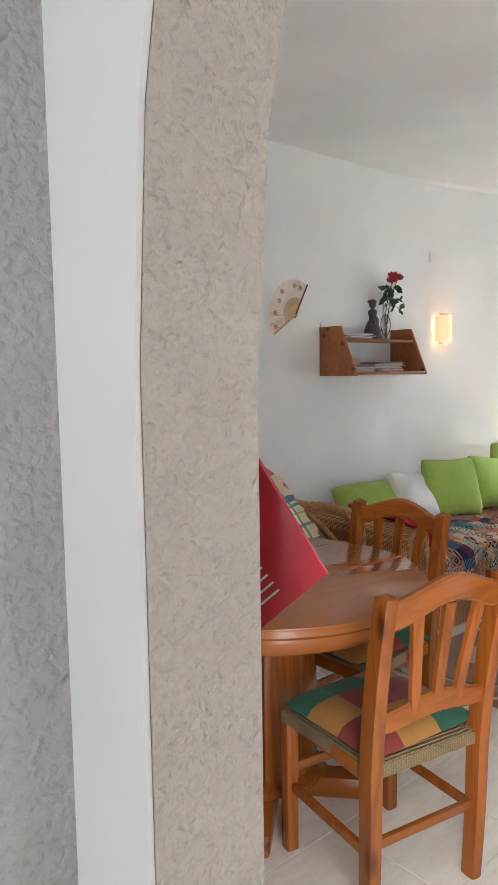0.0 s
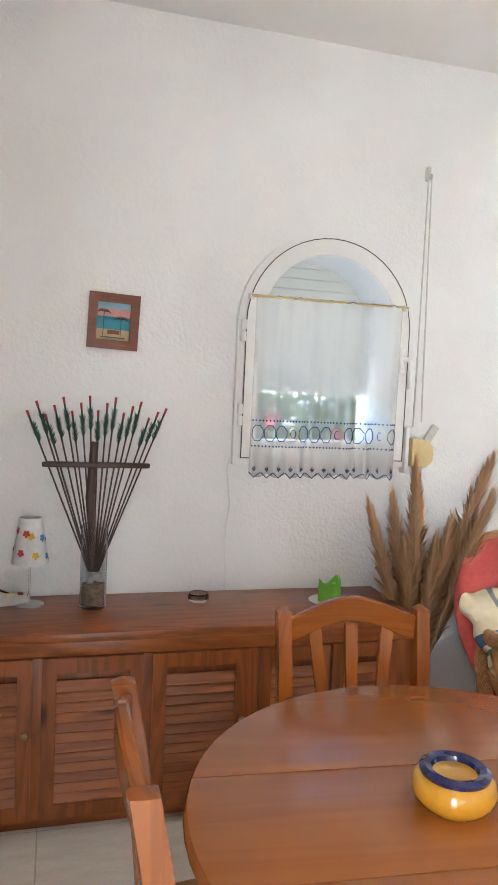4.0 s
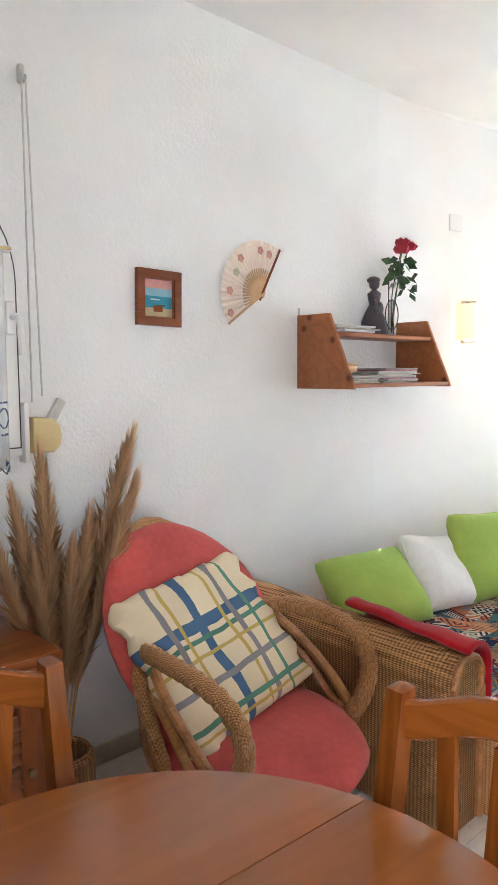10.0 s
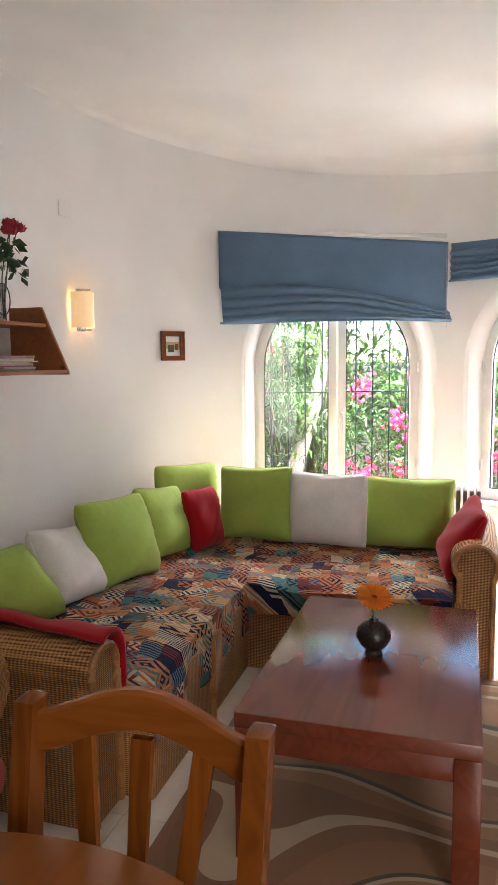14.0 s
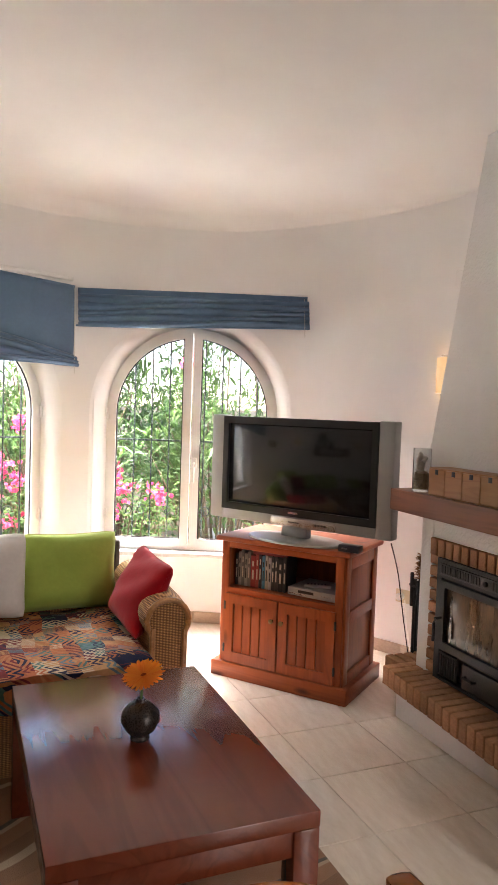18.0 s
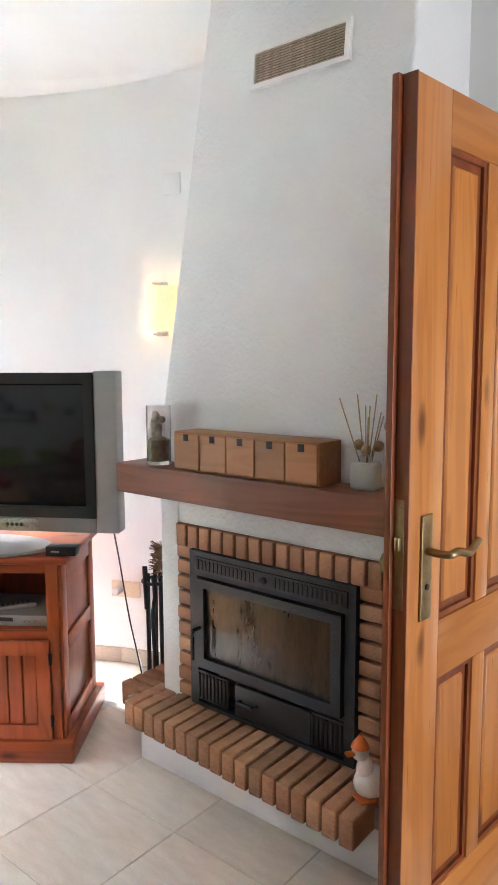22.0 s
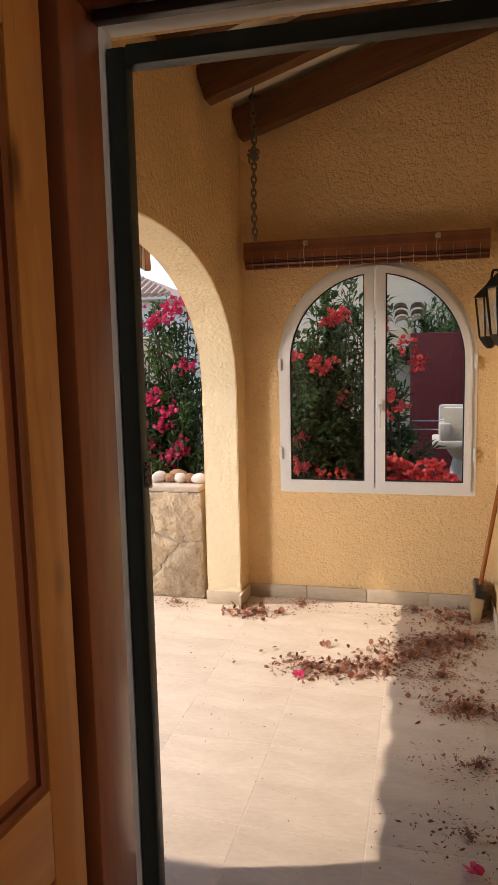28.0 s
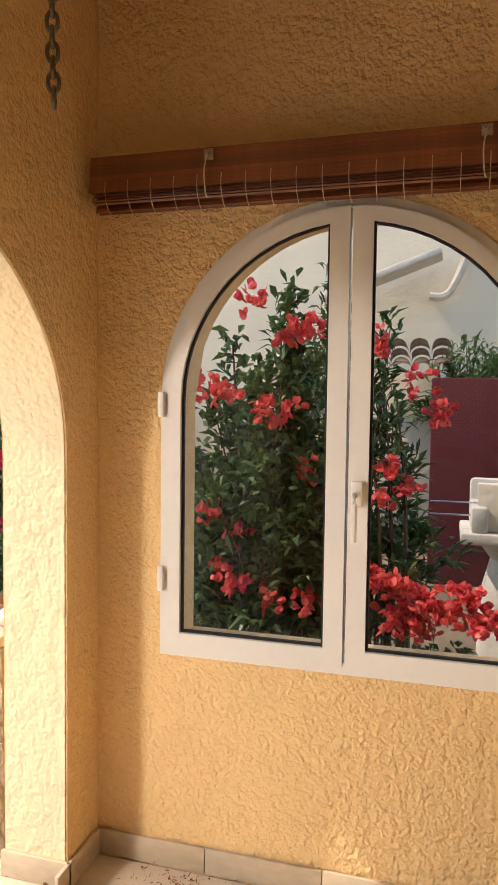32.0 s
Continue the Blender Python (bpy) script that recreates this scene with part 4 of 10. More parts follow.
# ---- dining chairs ----
def chair():
    t = thing("dining_chair", Matrix(), "orange pine dining chair with a slatted back and rush seat", "chair", "chairs round the table")
    M = M_PINE
    for s in (-1, 1):
        pts = [(s * 0.188, -0.175, 0), (s * 0.190, -0.185, 0.22), (s * 0.192, -0.19, 0.45), (s * 0.196, -0.215, 0.68), (s * 0.200, -0.255, 0.905)]
        pts = spline(pts, 4)
        bm = bmesh.new()
        rings = []
        for p in pts:
            k = 0.9 + 0.1 * math.sin(p.z * 3)
            wx, wy = 0.019 * k, 0.024 * k
            c = [(-wx, -wy), (-wx * 0.4, -wy * 1.15), (wx * 0.4, -wy * 1.15), (wx, -wy), (wx * 1.1, 0), (wx, wy), (-wx, wy), (-wx * 1.1, 0)]
            rings.append([bm.verts.new((p.x + a, p.y + b, p.z)) for a, b in c])
        top = bm.verts.new((pts[-1].x, pts[-1].y, pts[-1].z + 0.012))
        for r0, r1 in zip(rings, rings[1:]):
            for i in range(8):
                bm.faces.new((r0[i], r0[(i + 1) % 8], r1[(i + 1) % 8], r1[i]))
        for i in range(8):
            bm.faces.new((rings[-1][i], rings[-1][(i + 1) % 8], top))
        bm.faces.new(rings[0][::-1])
        part("rear_post", bm, M, t)
        part("front_leg", box(0.040, 0.040, 0.43, 0.006), M, t, m=pose(s * 0.195, 0.185, 0))
        part("side_rail", box(0.022, 0.36, 0.045, 0.006), M, t, m=pose(s * 0.192, 0.0, 0.395))
        part("side_stretcher", box(0.018, 0.36, 0.028, 0.005), M, t, m=pose(s * 0.192, 0.0, 0.19))

    def curved_rail(x0, z_end, z_mid, th, y_end, bow, height_end, height_mid):
        bm = bmesh.new()
        rings = []
        for k in range(13):
            u = k / 6 - 1
            x = u * x0
            y = y_end - bow * (1 - u * u)
            rise = math.cos(u * math.pi / 2) ** 1.5
            zt = z_end + (z_mid - z_end) * rise
            hh = height_end + (height_mid - height_end) * rise
            e = 0.006
            c = [(-th / 2, zt - hh + e), (-th / 2, zt - e), (-th / 2 + e, zt), (th / 2 - e, zt), (th / 2, zt - e), (th / 2, zt - hh + e), (th / 2 - e, zt - hh), (-th / 2 + e, zt - hh)]
            rings.append([bm.verts.new((x, y + a, z)) for a, z in c])
        for r0, r1 in zip(rings, rings[1:]):
            for i in range(8):
                bm.faces.new((r0[i], r0[(i + 1) % 8], r1[(i + 1) % 8], r1[i]))
        bm.faces.new(rings[0][::-1])
        bm.faces.new(rings[-1])
        bmesh.ops.recalc_face_normals(bm, faces=bm.faces)
        return bm

    part("top_rail", curved_rail(0.185, 0.888, 0.938, 0.026, -0.250, 0.022, 0.072, 0.070), M_PINE_X, t)
    part("lower_rail", curved_rail(0.178, 0.585, 0.615, 0.022, -0.203, 0.014, 0.055, 0.062), M_PINE_X, t)
    for k in (-1, 0, 1):
        pts = spline([(k * 0.075, -0.218, 0.57), (k * 0.086, -0.232, 0.68), (k * 0.108, -0.262, 0.86)], 4)
        bm = bmesh.new()
        rings = []
        for p in pts:
            wx, wy = 0.014 + 0.004 * (p.z - 0.57) / 0.29, 0.007
            rings.append([bm.verts.new((p.x + a, p.y + b, p.z)) for a, b in ((-wx, -wy), (wx, -wy), (wx, wy), (-wx, wy))])
        for r0, r1 in zip(rings, rings[1:]):
            for i in range(4):
                bm.faces.new((r0[i], r0[(i + 1) % 4], r1[(i + 1) % 4], r1[i]))
        part("slat", bm, M, t)
    part("front_rail", box(0.36, 0.022, 0.045, 0.006), M_PINE_X, t, m=pose(0, 0.188, 0.39))
    part("front_stretcher", box(0.36, 0.018, 0.03, 0.005), M_PINE_X, t, m=pose(0, 0.188, 0.24))
    part("rear_stretcher", box(0.36, 0.018, 0.028, 0.005), M_PINE_X, t, m=pose(0, -0.182, 0.21))
    bm = bmesh.new()
    n = 12
    g = {}
    for i in range(n + 1):
        for j in range(n + 1):
            u, v = 2 * i / n - 1, 2 * j / n - 1
            z = 0.462 - 0.012 * max(0.0, 1 - u * u) * max(0.0, 1 - v * v) - 0.02 * max(abs(u), abs(v)) ** 10 - 0.006 * (abs(abs(u) - abs(v)) < 0.08)
            g[i, j] = bm.verts.new((u * (0.205 + 0.012 * v), v * 0.195, z))
    for i in range(n):
        for j in range(n):
            bm.faces.new((g[i, j], g[i + 1, j], g[i + 1, j + 1], g[i, j + 1]))
    r = bmesh.ops.extrude_face_region(bm, geom=bm.faces[:])
    bmesh.ops.translate(bm, vec=(0, 0, -0.035), verts=[q for q in r["geom"] if isinstance(q, bmesh.types.BMVert)])
    bmesh.ops.recalc_face_normals(bm, faces=bm.faces)
    part("seat", bm, M_RUSH, t, "woven dry rush seat")
    return t


def seat_cushion(m, seed):
    """A flat patchwork pad; its patches are sewn panels."""
    t = thing("seat_cushion", m, "patchwork chair pad in red, green and ochre cotton", "cushion", "chair pads")
    xs, ys = [-0.2, -0.09, 0.05, 0.2], [-0.19, -0.05, 0.08, 0.19]
    cols = [P_GREEN, P_RED, P_OCHRE, P_RED, P_OCHRE, P_GREEN, P_OCHRE, P_RED, P_GREEN]
    cols = cols[seed % 3 * 3:] + cols[:seed % 3 * 3]

    def hz(x, y):
        u, v = x / 0.2, y / 0.19
        return 0.038 * max(0.0, (1 - abs(u) ** 4) * (1 - abs(v) ** 4)) ** 0.5 + 0.004
    k = 0
    for a, b in zip(xs, xs[1:]):
        for c, d in zip(ys, ys[1:]):
            bm = bmesh.new()
            g = {}
            for i in range(7):
                for j in range(7):
                    x, y = a + (b - a) * i / 6, c + (d - c) * j / 6
                    dip = 0.003 * (1 if 0 < i < 6 and 0 < j < 6 else 0)
                    g[i, j, 1] = bm.verts.new((x, y, hz(x, y) + dip))
                    g[i, j, 0] = bm.verts.new((x, y, 0.002))
            for i in range(6):
                for j in range(6):
                    bm.faces.new((g[i, j, 1], g[i + 1, j, 1], g[i + 1, j + 1, 1], g[i, j + 1, 1]))
                    bm.faces.new((g[i, j + 1, 0], g[i + 1, j + 1, 0], g[i + 1, j, 0], g[i, j, 0]))
            for i in range(6):
                for q, s in ((0, 1), (6, -1)):
                    f1 = (g[i, q, 0], g[i + 1, q, 0], g[i + 1, q, 1], g[i, q, 1])
                    f2 = (g[q, i + 1, 0], g[q, i, 0], g[q, i, 1], g[q, i + 1, 1])
                    bm.faces.new(f1 if s == 1 else f1[::-1])
                    bm.faces.new(f2 if s == 1 else f2[::-1])
            part("patch", bm, cols[k], t)
            k += 1
    return t


proto = chair()
spots = [pose(1.483, 2.28, 0, 0, 0, 176), pose(1.85, 1.768, 0, 0, 0, 90), pose(1.439, 1.325, 0, 0, 0, -11), pose(1.087, 1.935, 0, 0, 0, -91)]
proto.matrix_basis = spots[0]
for k, p in enumerate(spots[1:]):
    copy_thing(proto, p)
for k, p in enumerate(spots):
    seat_cushion(p @ pose(0, 0.01, 0.460, 0, 0, (3, -5, 4, 2)[k]), 5 + k)

# ---- sideboard ----
SX0, SX1, SY0, SY1, SH = 0.36, 2.00, 3.07, 3.495, 0.69
t = thing("sideboard", pose((SX0 + SX1) / 2, SY1, 0), "long reddish pine sideboard with louvred doors along the wall", "sideboard")
W, D = SX1 - SX0, SY1 - SY0
part("top", box(W + 0.03, D + 0.02, 0.032, 0.006, (0.0, -D / 2 - 0.01, 0)), M_SIDE, t, m=pose(0, 0, SH - 0.032))
part("body", box(W, D - 0.03, SH - 0.10, 0.003, (0, -(D - 0.03) / 2, 0.06)), M_SIDE_Z, t)
part("plinth", box(W - 0.04, D - 0.06, 0.06, 0.003, (0, -(D - 0.03) / 2 + 0.01, 0)), M_SIDE, t)
part("apron", box(W, 0.022, 0.05, 0.003, (0, -D + 0.015, 0)), M_SIDE, t, m=pose(0, 0, SH - 0.084))
posts = [SX0 + 0.03, 0.66, 1.012, 1.375, 1.97]
for x in posts:
    part("stile", box(0.075, 0.022, SH - 0.145, 0.003), M_SIDE_Z, t, m=pose(x - (SX0 + SX1) / 2, -D + 0.015, 0.06))
for a, b in ((0.67, 0.995), (1.03, 1.36), (1.40, 1.665), (1.675, 1.93), (0.40, 0.64)):
    dw, dh = b - a, SH - 0.15
    cx = (a + b) / 2 - (SX0 + SX1) / 2
    door = part("door", ring_frame([(-dw / 2, 0), (dw / 2, 0), (dw / 2, dh), (-dw / 2, dh)], [(-dw / 2 + 0.045, 0.05), (dw / 2 - 0.045, 0.05), (dw / 2 - 0.045, dh - 0.05), (-dw / 2 + 0.045, dh - 0.05)], 0.024), M_SIDE_Z, t, m=pose(cx, -D + 0.004, 0.064))
    n = int((dh - 0.10) / 0.034)
    sl = None
    for k in range(n):
        m = pose(0, 0.002, 0.067 + 0.034 * k, 58)
        if sl is None:
            sl = part("louvre", box(dw - 0.088, 0.040, 0.008, 0.002, (0, 0, -0.004), 1), M_SIDE, door, m=m)
        else:
            again(sl, m)
    part("knob", lathe([(0.007, 0), (0.006, 0.01), (0.012, 0.016), (0.012, 0.022), (0.004, 0.026)], 12), M_BRASS, door, m=pose(dw / 2 - 0.022, -0.012, dh * 0.55, 90))

# ---- coffee table ----
CX0, CX1, CY0, CY1, CH = 2.957, 4.012, 1.215, 1.895, 0.463
t = thing("coffee_table", pose((CX0 + CX1) / 2, (CY0 + CY1) / 2, 0.008), "low dark reddish lacquered wooden coffee table on the rug", "table")
W, D = CX1 - CX0, CY1 - CY0
H0 = CH - 0.008
part("top", box(W, D, 0.045, 0.004), M_MAHOG, t, m=pose(0, 0, H0 - 0.045))
for s in (-1, 1):
    part("apron", box(W - 0.14, 0.024, 0.07, 0.003), M_MAHOG, t, m=pose(0, s * (D / 2 - 0.02), H0 - 0.116))
    part("apron", box(0.024, D - 0.14, 0.07, 0.003), M_MAHOG, t, m=pose(s * (W / 2 - 0.02), 0, H0 - 0.116))
    for q in (-1, 1):
        part("leg", box(0.072, 0.072, H0 - 0.046, 0.004), M_MAHOG, t, m=pose(s * (W / 2 - 0.037), q * (D / 2 - 0.037), 0))

# flower in a dark vase
M_VASE = mat("dark_bronze_glaze", (0.035, 0.028, 0.024), 0.28, 0.3, 0.2, 25)
M_PETAL = leaf_mat("orange_gerbera_petal", (0.86, 0.34, 0.04), (0.80, 0.22, 0.025), 0.45, 0.6)
M_HEART = mat("flower_heart", (0.45, 0.10, 0.01), 0.9, 0, 0.3, 60)
t = thing("vase", pose(3.48, 1.56, CH), "small round dark bronze vase on the coffee table", "vase")
part("body", lathe([(0.028, 0), (0.030, 0.006), (0.026, 0.014), (0.045, 0.030), (0.060, 0.058), (0.056, 0.085), (0.036, 0.108), (0.016, 0.116), (0.014, 0.126), (0.010, 0.126), (0.011, 0.10)], 32), M_VASE, t)
for k in range(10):
    a = 2 * math.pi * k / 10
    part("facet", lathe([(0.0095, 0), (0.007, 0.003), (0.001, 0.004)], 10), M_BLACK, t, m=pose(0.049 * math.cos(a), 0.049 * math.sin(a), 0.088, 0, 48, math.degrees(a)))
t = thing("gerbera", pose(3.48, 1.56, CH + 0.118, 0, -12, 8), "orange gerbera flower in the dark vase", "flower")
part("stem", tube([(0, 0, 0), (0, 0, 0.035)], 0.004, 8), mat("green_stem", (0.10, 0.20, 0.04), 0.6), t)
fl = look((0, 0, 0), (2.2, 0.25, -0.6)).to_3x3().to_4x4()
bm = bmesh.new()
for ring_k, (cnt, ln, lift) in enumerate(((26, 0.066, 0.0), (24, 0.058, 0.006), (20, 0.042, 0.012), (16, 0.026, 0.016))):
    for k in range(cnt):
        a = 2 * math.pi * (k + 0.5 * (ring_k % 2)) / cnt + rng.uniform(-0.05, 0.05)
        L = ln * rng.uniform(0.9, 1.06)
        wv = 0.0062
        pts = [(0.010, 0.4), (L * 0.55, 1.0), (L * 0.9, 0.75), (L, 0.2)]
        rows = []
        for d, q in pts:
            c = Vector((math.cos(a), math.sin(a), 0)) * d + Vector((0, 0, lift + 0.05 * d * math.sin(d * 30)))
            sd = Vector((-math.sin(a), math.cos(a), 0)) * wv * q
            rows.append((bm.verts.new(c - sd), bm.verts.new(c + Vector((0, 0, 0.0015))), bm.verts.new(c + sd)))
        for r0, r1 in zip(rows, rows[1:]):
            for i in (0, 1):
                bm.faces.new((r0[i], r0[i + 1], r1[i + 1], r1[i]))
part("petals", bm, M_PETAL, t, m=pose(0, 0, 0.085) @ pose(0, 0, 0, 0, -78, 172))
part("flower_heart", lathe([(0.013, 0.012), (0.012, 0.02), (0.006, 0.025), (0.001, 0.026)], 16), M_HEART, t, m=pose(0, 0, 0.085) @ pose(0, 0, 0, 0, -78, 172))

# ---- rug ----
M_RUG, rn, rl, rb = nodes("brown_rug_with_waves")
tc = rn.new("ShaderNodeTexCoord")
rsep = rn.new("ShaderNodeSeparateXYZ")
rl.new(tc.outputs["Object"], rsep.inputs[0])
rwarp = rn.new("ShaderNodeTexNoise")
rwarp.inputs["Scale"].default_value, rwarp.inputs["Detail"].default_value = 1.35, 0.4
rl.new(tc.outputs["Object"], rwarp.inputs["Vector"])


def rug_math(kind, a, b):
    q = rn.new("ShaderNodeMath")
    q.operation = kind
    for k, v in enumerate((a, b)):
        if isinstance(v, (int, float)):
            q.inputs[k].default_value = v
        else:
            rl.new(v, q.inputs[k])
    return q.outputs[0]


# long waves across the rug, bent by slow noise
rug_wave = rug_math("MULTIPLY", rug_math("SINE", rug_math("MULTIPLY", rsep.outputs[1], 5.2), 0.0), 0.075)
rug_run = rug_math("ADD", rug_math("ADD", rug_math("MULTIPLY", rsep.outputs[0], 0.85), rug_wave), rug_math("MULTIPLY", rwarp.outputs[0], 0.95))
rug_band = rug_math("FRACT", rug_math("MULTIPLY", rug_run, 2.3), 0.0)
rp = rn.new("ShaderNodeValToRGB")
rp.color_ramp.interpolation = "CONSTANT"
for q in range(5):
    rp.color_ramp.elements.new(0.5)
for e, (p, c) in zip(rp.color_ramp.elements, ((0.0, (0.09, 0.075, 0.05)), (0.045, (0.30, 0.15, 0.068)), (0.42, (0.25, 0.125, 0.055)), (0.58, (0.52, 0.40, 0.26)), (0.66, (0.23, 0.118, 0.052)), (0.80, (0.32, 0.17, 0.078)), (0.95, (0.48, 0.36, 0.23)))):
    e.position, e.color = p, (*c, 1)
rl.new(rug_band, rp.inputs[0])
rl.new(rp.outputs[0], rb.inputs["Base Color"])
rb.inputs["Roughness"].default_value = 0.95
rb.inputs["Sheen Weight"].default_value = 0.2
rno = rn.new("ShaderNodeTexNoise")
rno.inputs["Scale"].default_value = 350
rbp = rn.new("ShaderNodeBump")
rbp.inputs["Strength"].default_value, rbp.inputs["Distance"].default_value = 0.6, 0.004
rl.new(tc.outputs["Object"], rno.inputs["Vector"])
rl.new(rno.outputs[0], rbp.inputs["Height"])
rl.new(rbp.outputs[0], rb.inputs["Normal"])
solo("rug", box(1.83, 1.21, 0.012, 0.004, (0, 0, 0)), M_RUG, pose(3.455, 1.55, 0.004), "brown wool rug with wavy beige and dark bands", "rug")

# ---- corner sofa ----
t = thing("corner_sofa", pose(0, 0, 0.0), "wicker corner sofa under a geometric print throw", "sofa")
SEAT = 0.40
SFX, SFY = 4.20, 2.24        # front lines of the two wings


def rolled_arm(L, h, w, roll):
    """A wicker arm along y with a rolled top, front at y = 0."""
    prof = [(-w / 2, 0), (-w / 2, h - roll * 1.3)]
    for k in range(15):
        a = math.radians(215 - 250 * k / 14)
        prof.append((-0.01 + roll * 1.12 * math.cos(a), h - roll + roll * math.sin(a)))
    prof += [(w / 2 - 0.01, h - roll * 1.4), (w / 2 - 0.01, 0)]
    bm = bmesh.new()
    n = 8
    rings = []
    for k in range(n + 1):
        y = L * k / n
        s = 1 - 0.03 * (k in (0, n))
        rings.append([bm.verts.new((x * s, y, z * (1 - 0.01 * (k in (0, n))) + 0.035 * (y / L))) for x, z in prof])
    for r0, r1 in zip(rings, rings[1:]):
        for i in range(len(prof) - 1):
            bm.faces.new((r0[i], r0[i + 1], r1[i + 1], r1[i]))
    bm.faces.new(rings[0])
    bm.faces.new(rings[-1][::-1])
    bmesh.ops.recalc_face_normals(bm, faces=bm.faces)
    braid = tube([(x * 0.86, -0.006, z * 0.97 + 0.008) for x, z in prof], 0.014, 8)
    return bm, braid


bm, braid = rolled_arm(1.02, 0.585, 0.20, 0.085)
arm = part("arm", bm, M_WICKER, t, "rolled wicker arm", pose(3.055, 2.36, 0))
part("braided_edge", braid, M_RATTAN, arm)
bm, braid = rolled_arm(0.68, 0.63, 0.18, 0.098)
arm = part("arm", bm, M_WICKER, t, "rolled wicker arm", pose(4.41, 1.205, 0, 0, 0, -90))
part("braided_edge", braid, M_RATTAN, arm)
part("base", box(1.10, 0.84, SEAT - 0.05, 0.015, (0, 0.42, 0)), M_WICKER, t, m=pose(3.70, SFY, 0.0))
part("base", box(0.92, 2.05, SEAT - 0.05, 0.015, (0.46, 0, 0)), M_WICKER, t, m=pose(SFX + 0.03, 2.27, 0.0))
for x in (3.72,):
    part("base_post", tube([(0, 0, 0), (0, 0, SEAT - 0.06)], 0.018, 8), M_RATTAN, t, m=pose(x, SFY - 0.004, 0))
part("back", box(1.90, 0.14, 0.50, 0.04, (0, 0, 0)), M_WICKER, t, m=pose(4.22, 3.16, 0.0))
part("back", box(0.14, 1.9, 0.55, 0.04, (0, 0, 0)), M_WICKER, t, m=pose(5.18, 2.13, 0.0))


def mattress(x0, x1, y0, y1, z0, z1, seed):
    """A soft slab with rounded edges and a crumpled throw over its front."""
    nx, ny = int((x1 - x0) / 0.045), int((y1 - y0) / 0.045)
    bm = bmesh.new()
    r = random.Random(seed)
    p = [r.uniform(0, 6) for _ in range(6)]
    g = {}
    for i in range(-3, nx + 4):
        for j in range(-3, ny + 4):
            ii, jj = min(max(i, 0), nx), min(max(j, 0), ny)
            x, y = x0 + (x1 - x0) * ii / nx, y0 + (y1 - y0) * jj / ny
            over = max(abs(i - ii), abs(j - jj))
            e = min(ii, nx - ii, jj, ny - jj)
            z = z1 - (0.022 if e == 0 else 0.008 if e == 1 else 0)
            z += 0.007 * math.sin(9 * x + 5 * y + p[0]) + 0.006 * math.sin(17 * y - 7 * x + p[1]) + 0.004 * math.sin(31 * x + p[2] + 11 * y) + 0.006 * noise.noise((x * 7, y * 7, seed))
            if over:
                z = z1 - 0.03 - (z1 - z0 - 0.03) * over / 3 + 0.010 * math.sin(14 * (x + y) + p[3]) * over / 3
                out = 0.012 + 0.010 * math.sin(23 * (x + y) + p[4])
                x += out * ((i > nx) - (i < 0))
                y += out * ((j > ny) - (j < 0))
            g[i, j] = bm.verts.new((x, y, z))
    for i in range(-3, nx + 3):
        for j in range(-3, ny + 3):
            if (i < 0 or i >= nx) and (j < 0 or j >= ny):
                continue
            bm.faces.new((g[i, j], g[i + 1, j], g[i + 1, j + 1], g[i, j + 1]))
    bmesh.ops.delete(bm, geom=[v for v in bm.verts if not v.link_faces], context="VERTS")
    return bm


part("seat_cover", mattress(3.16, 4.22, SFY + 0.01, 3.08, SEAT - 0.20, SEAT + 0.035, 3), M_KILIM, t, "crumpled geometric print throw")
part("seat_cover", mattress(SFX + 0.02, 5.11, 1.31, 3.07, SEAT - 0.12, SEAT + 0.030, 4), M_KILIM, t, "geometric print seat cover")

# cushions along both wings
SZ = SEAT + 0.035
cushion("cushion", pose(3.42, 2.90, SZ - 0.02, -44, -5, -20), 0.43, 0.37, 0.19, M_GREEN, "lime green cotton cushion leaning on the sofa back", 11)
cushion("cushion", pose(3.79, 2.86, SZ - 0.01, -28, 8, -6), 0.40, 0.345, 0.17, M_CREAM, "off-white cotton cushion on the corner sofa", 12)
cushion("cushion", pose(4.09, 2.78, SZ - 0.01, -19, 2, -15), 0.46, 0.41, 0.16, M_GREEN, "lime green cotton cushion leaning on the sofa back", 13)
cushion("cushion", pose(4.54, 2.77, SZ - 0.01, -16, 7, -9), 0.43, 0.38, 0.15, M_GREEN, "lime green cotton cushion leaning on the sofa back", 14)
cushion("cushion", pose(4.94, 2.80, SZ - 0.01, -11, 3, -35), 0.43, 0.44, 0.15, M_GREEN, "lime green cotton cushion in the sofa corner", 15)
cushion("cushion", pose(4.76, 2.62, SZ - 0.01, -15, 0, -21), 0.26, 0.34, 0.12, M_RED, "small deep red cotton cushion", 16)
cushion("cushion", pose(4.98, 2.42, SZ - 0.01, -8, -2, -97), 0.46, 0.43, 0.16, M_GREEN, "lime green cotton cushion leaning on the sofa back", 17)
cushion("cushion", pose(4.97, 2.00, SZ - 0.01, -5, 0, -94), 0.46, 0.41, 0.16, M_CREAM, "off-white cotton cushion on the corner sofa", 18)
cushion("cushion", pose(5.03, 1.56, SZ - 0.01, -10, 0, -90), 0.50, 0.39, 0.19, M_GREEN, "lime green cotton cushion leaning on the sofa back", 19)
cushion("cushion", pose(4.70, 1.355, SZ, -27, 3, -176), 0.44, 0.36, 0.12, M_RED, "deep red cotton cushion tipped against the sofa arm", 20)
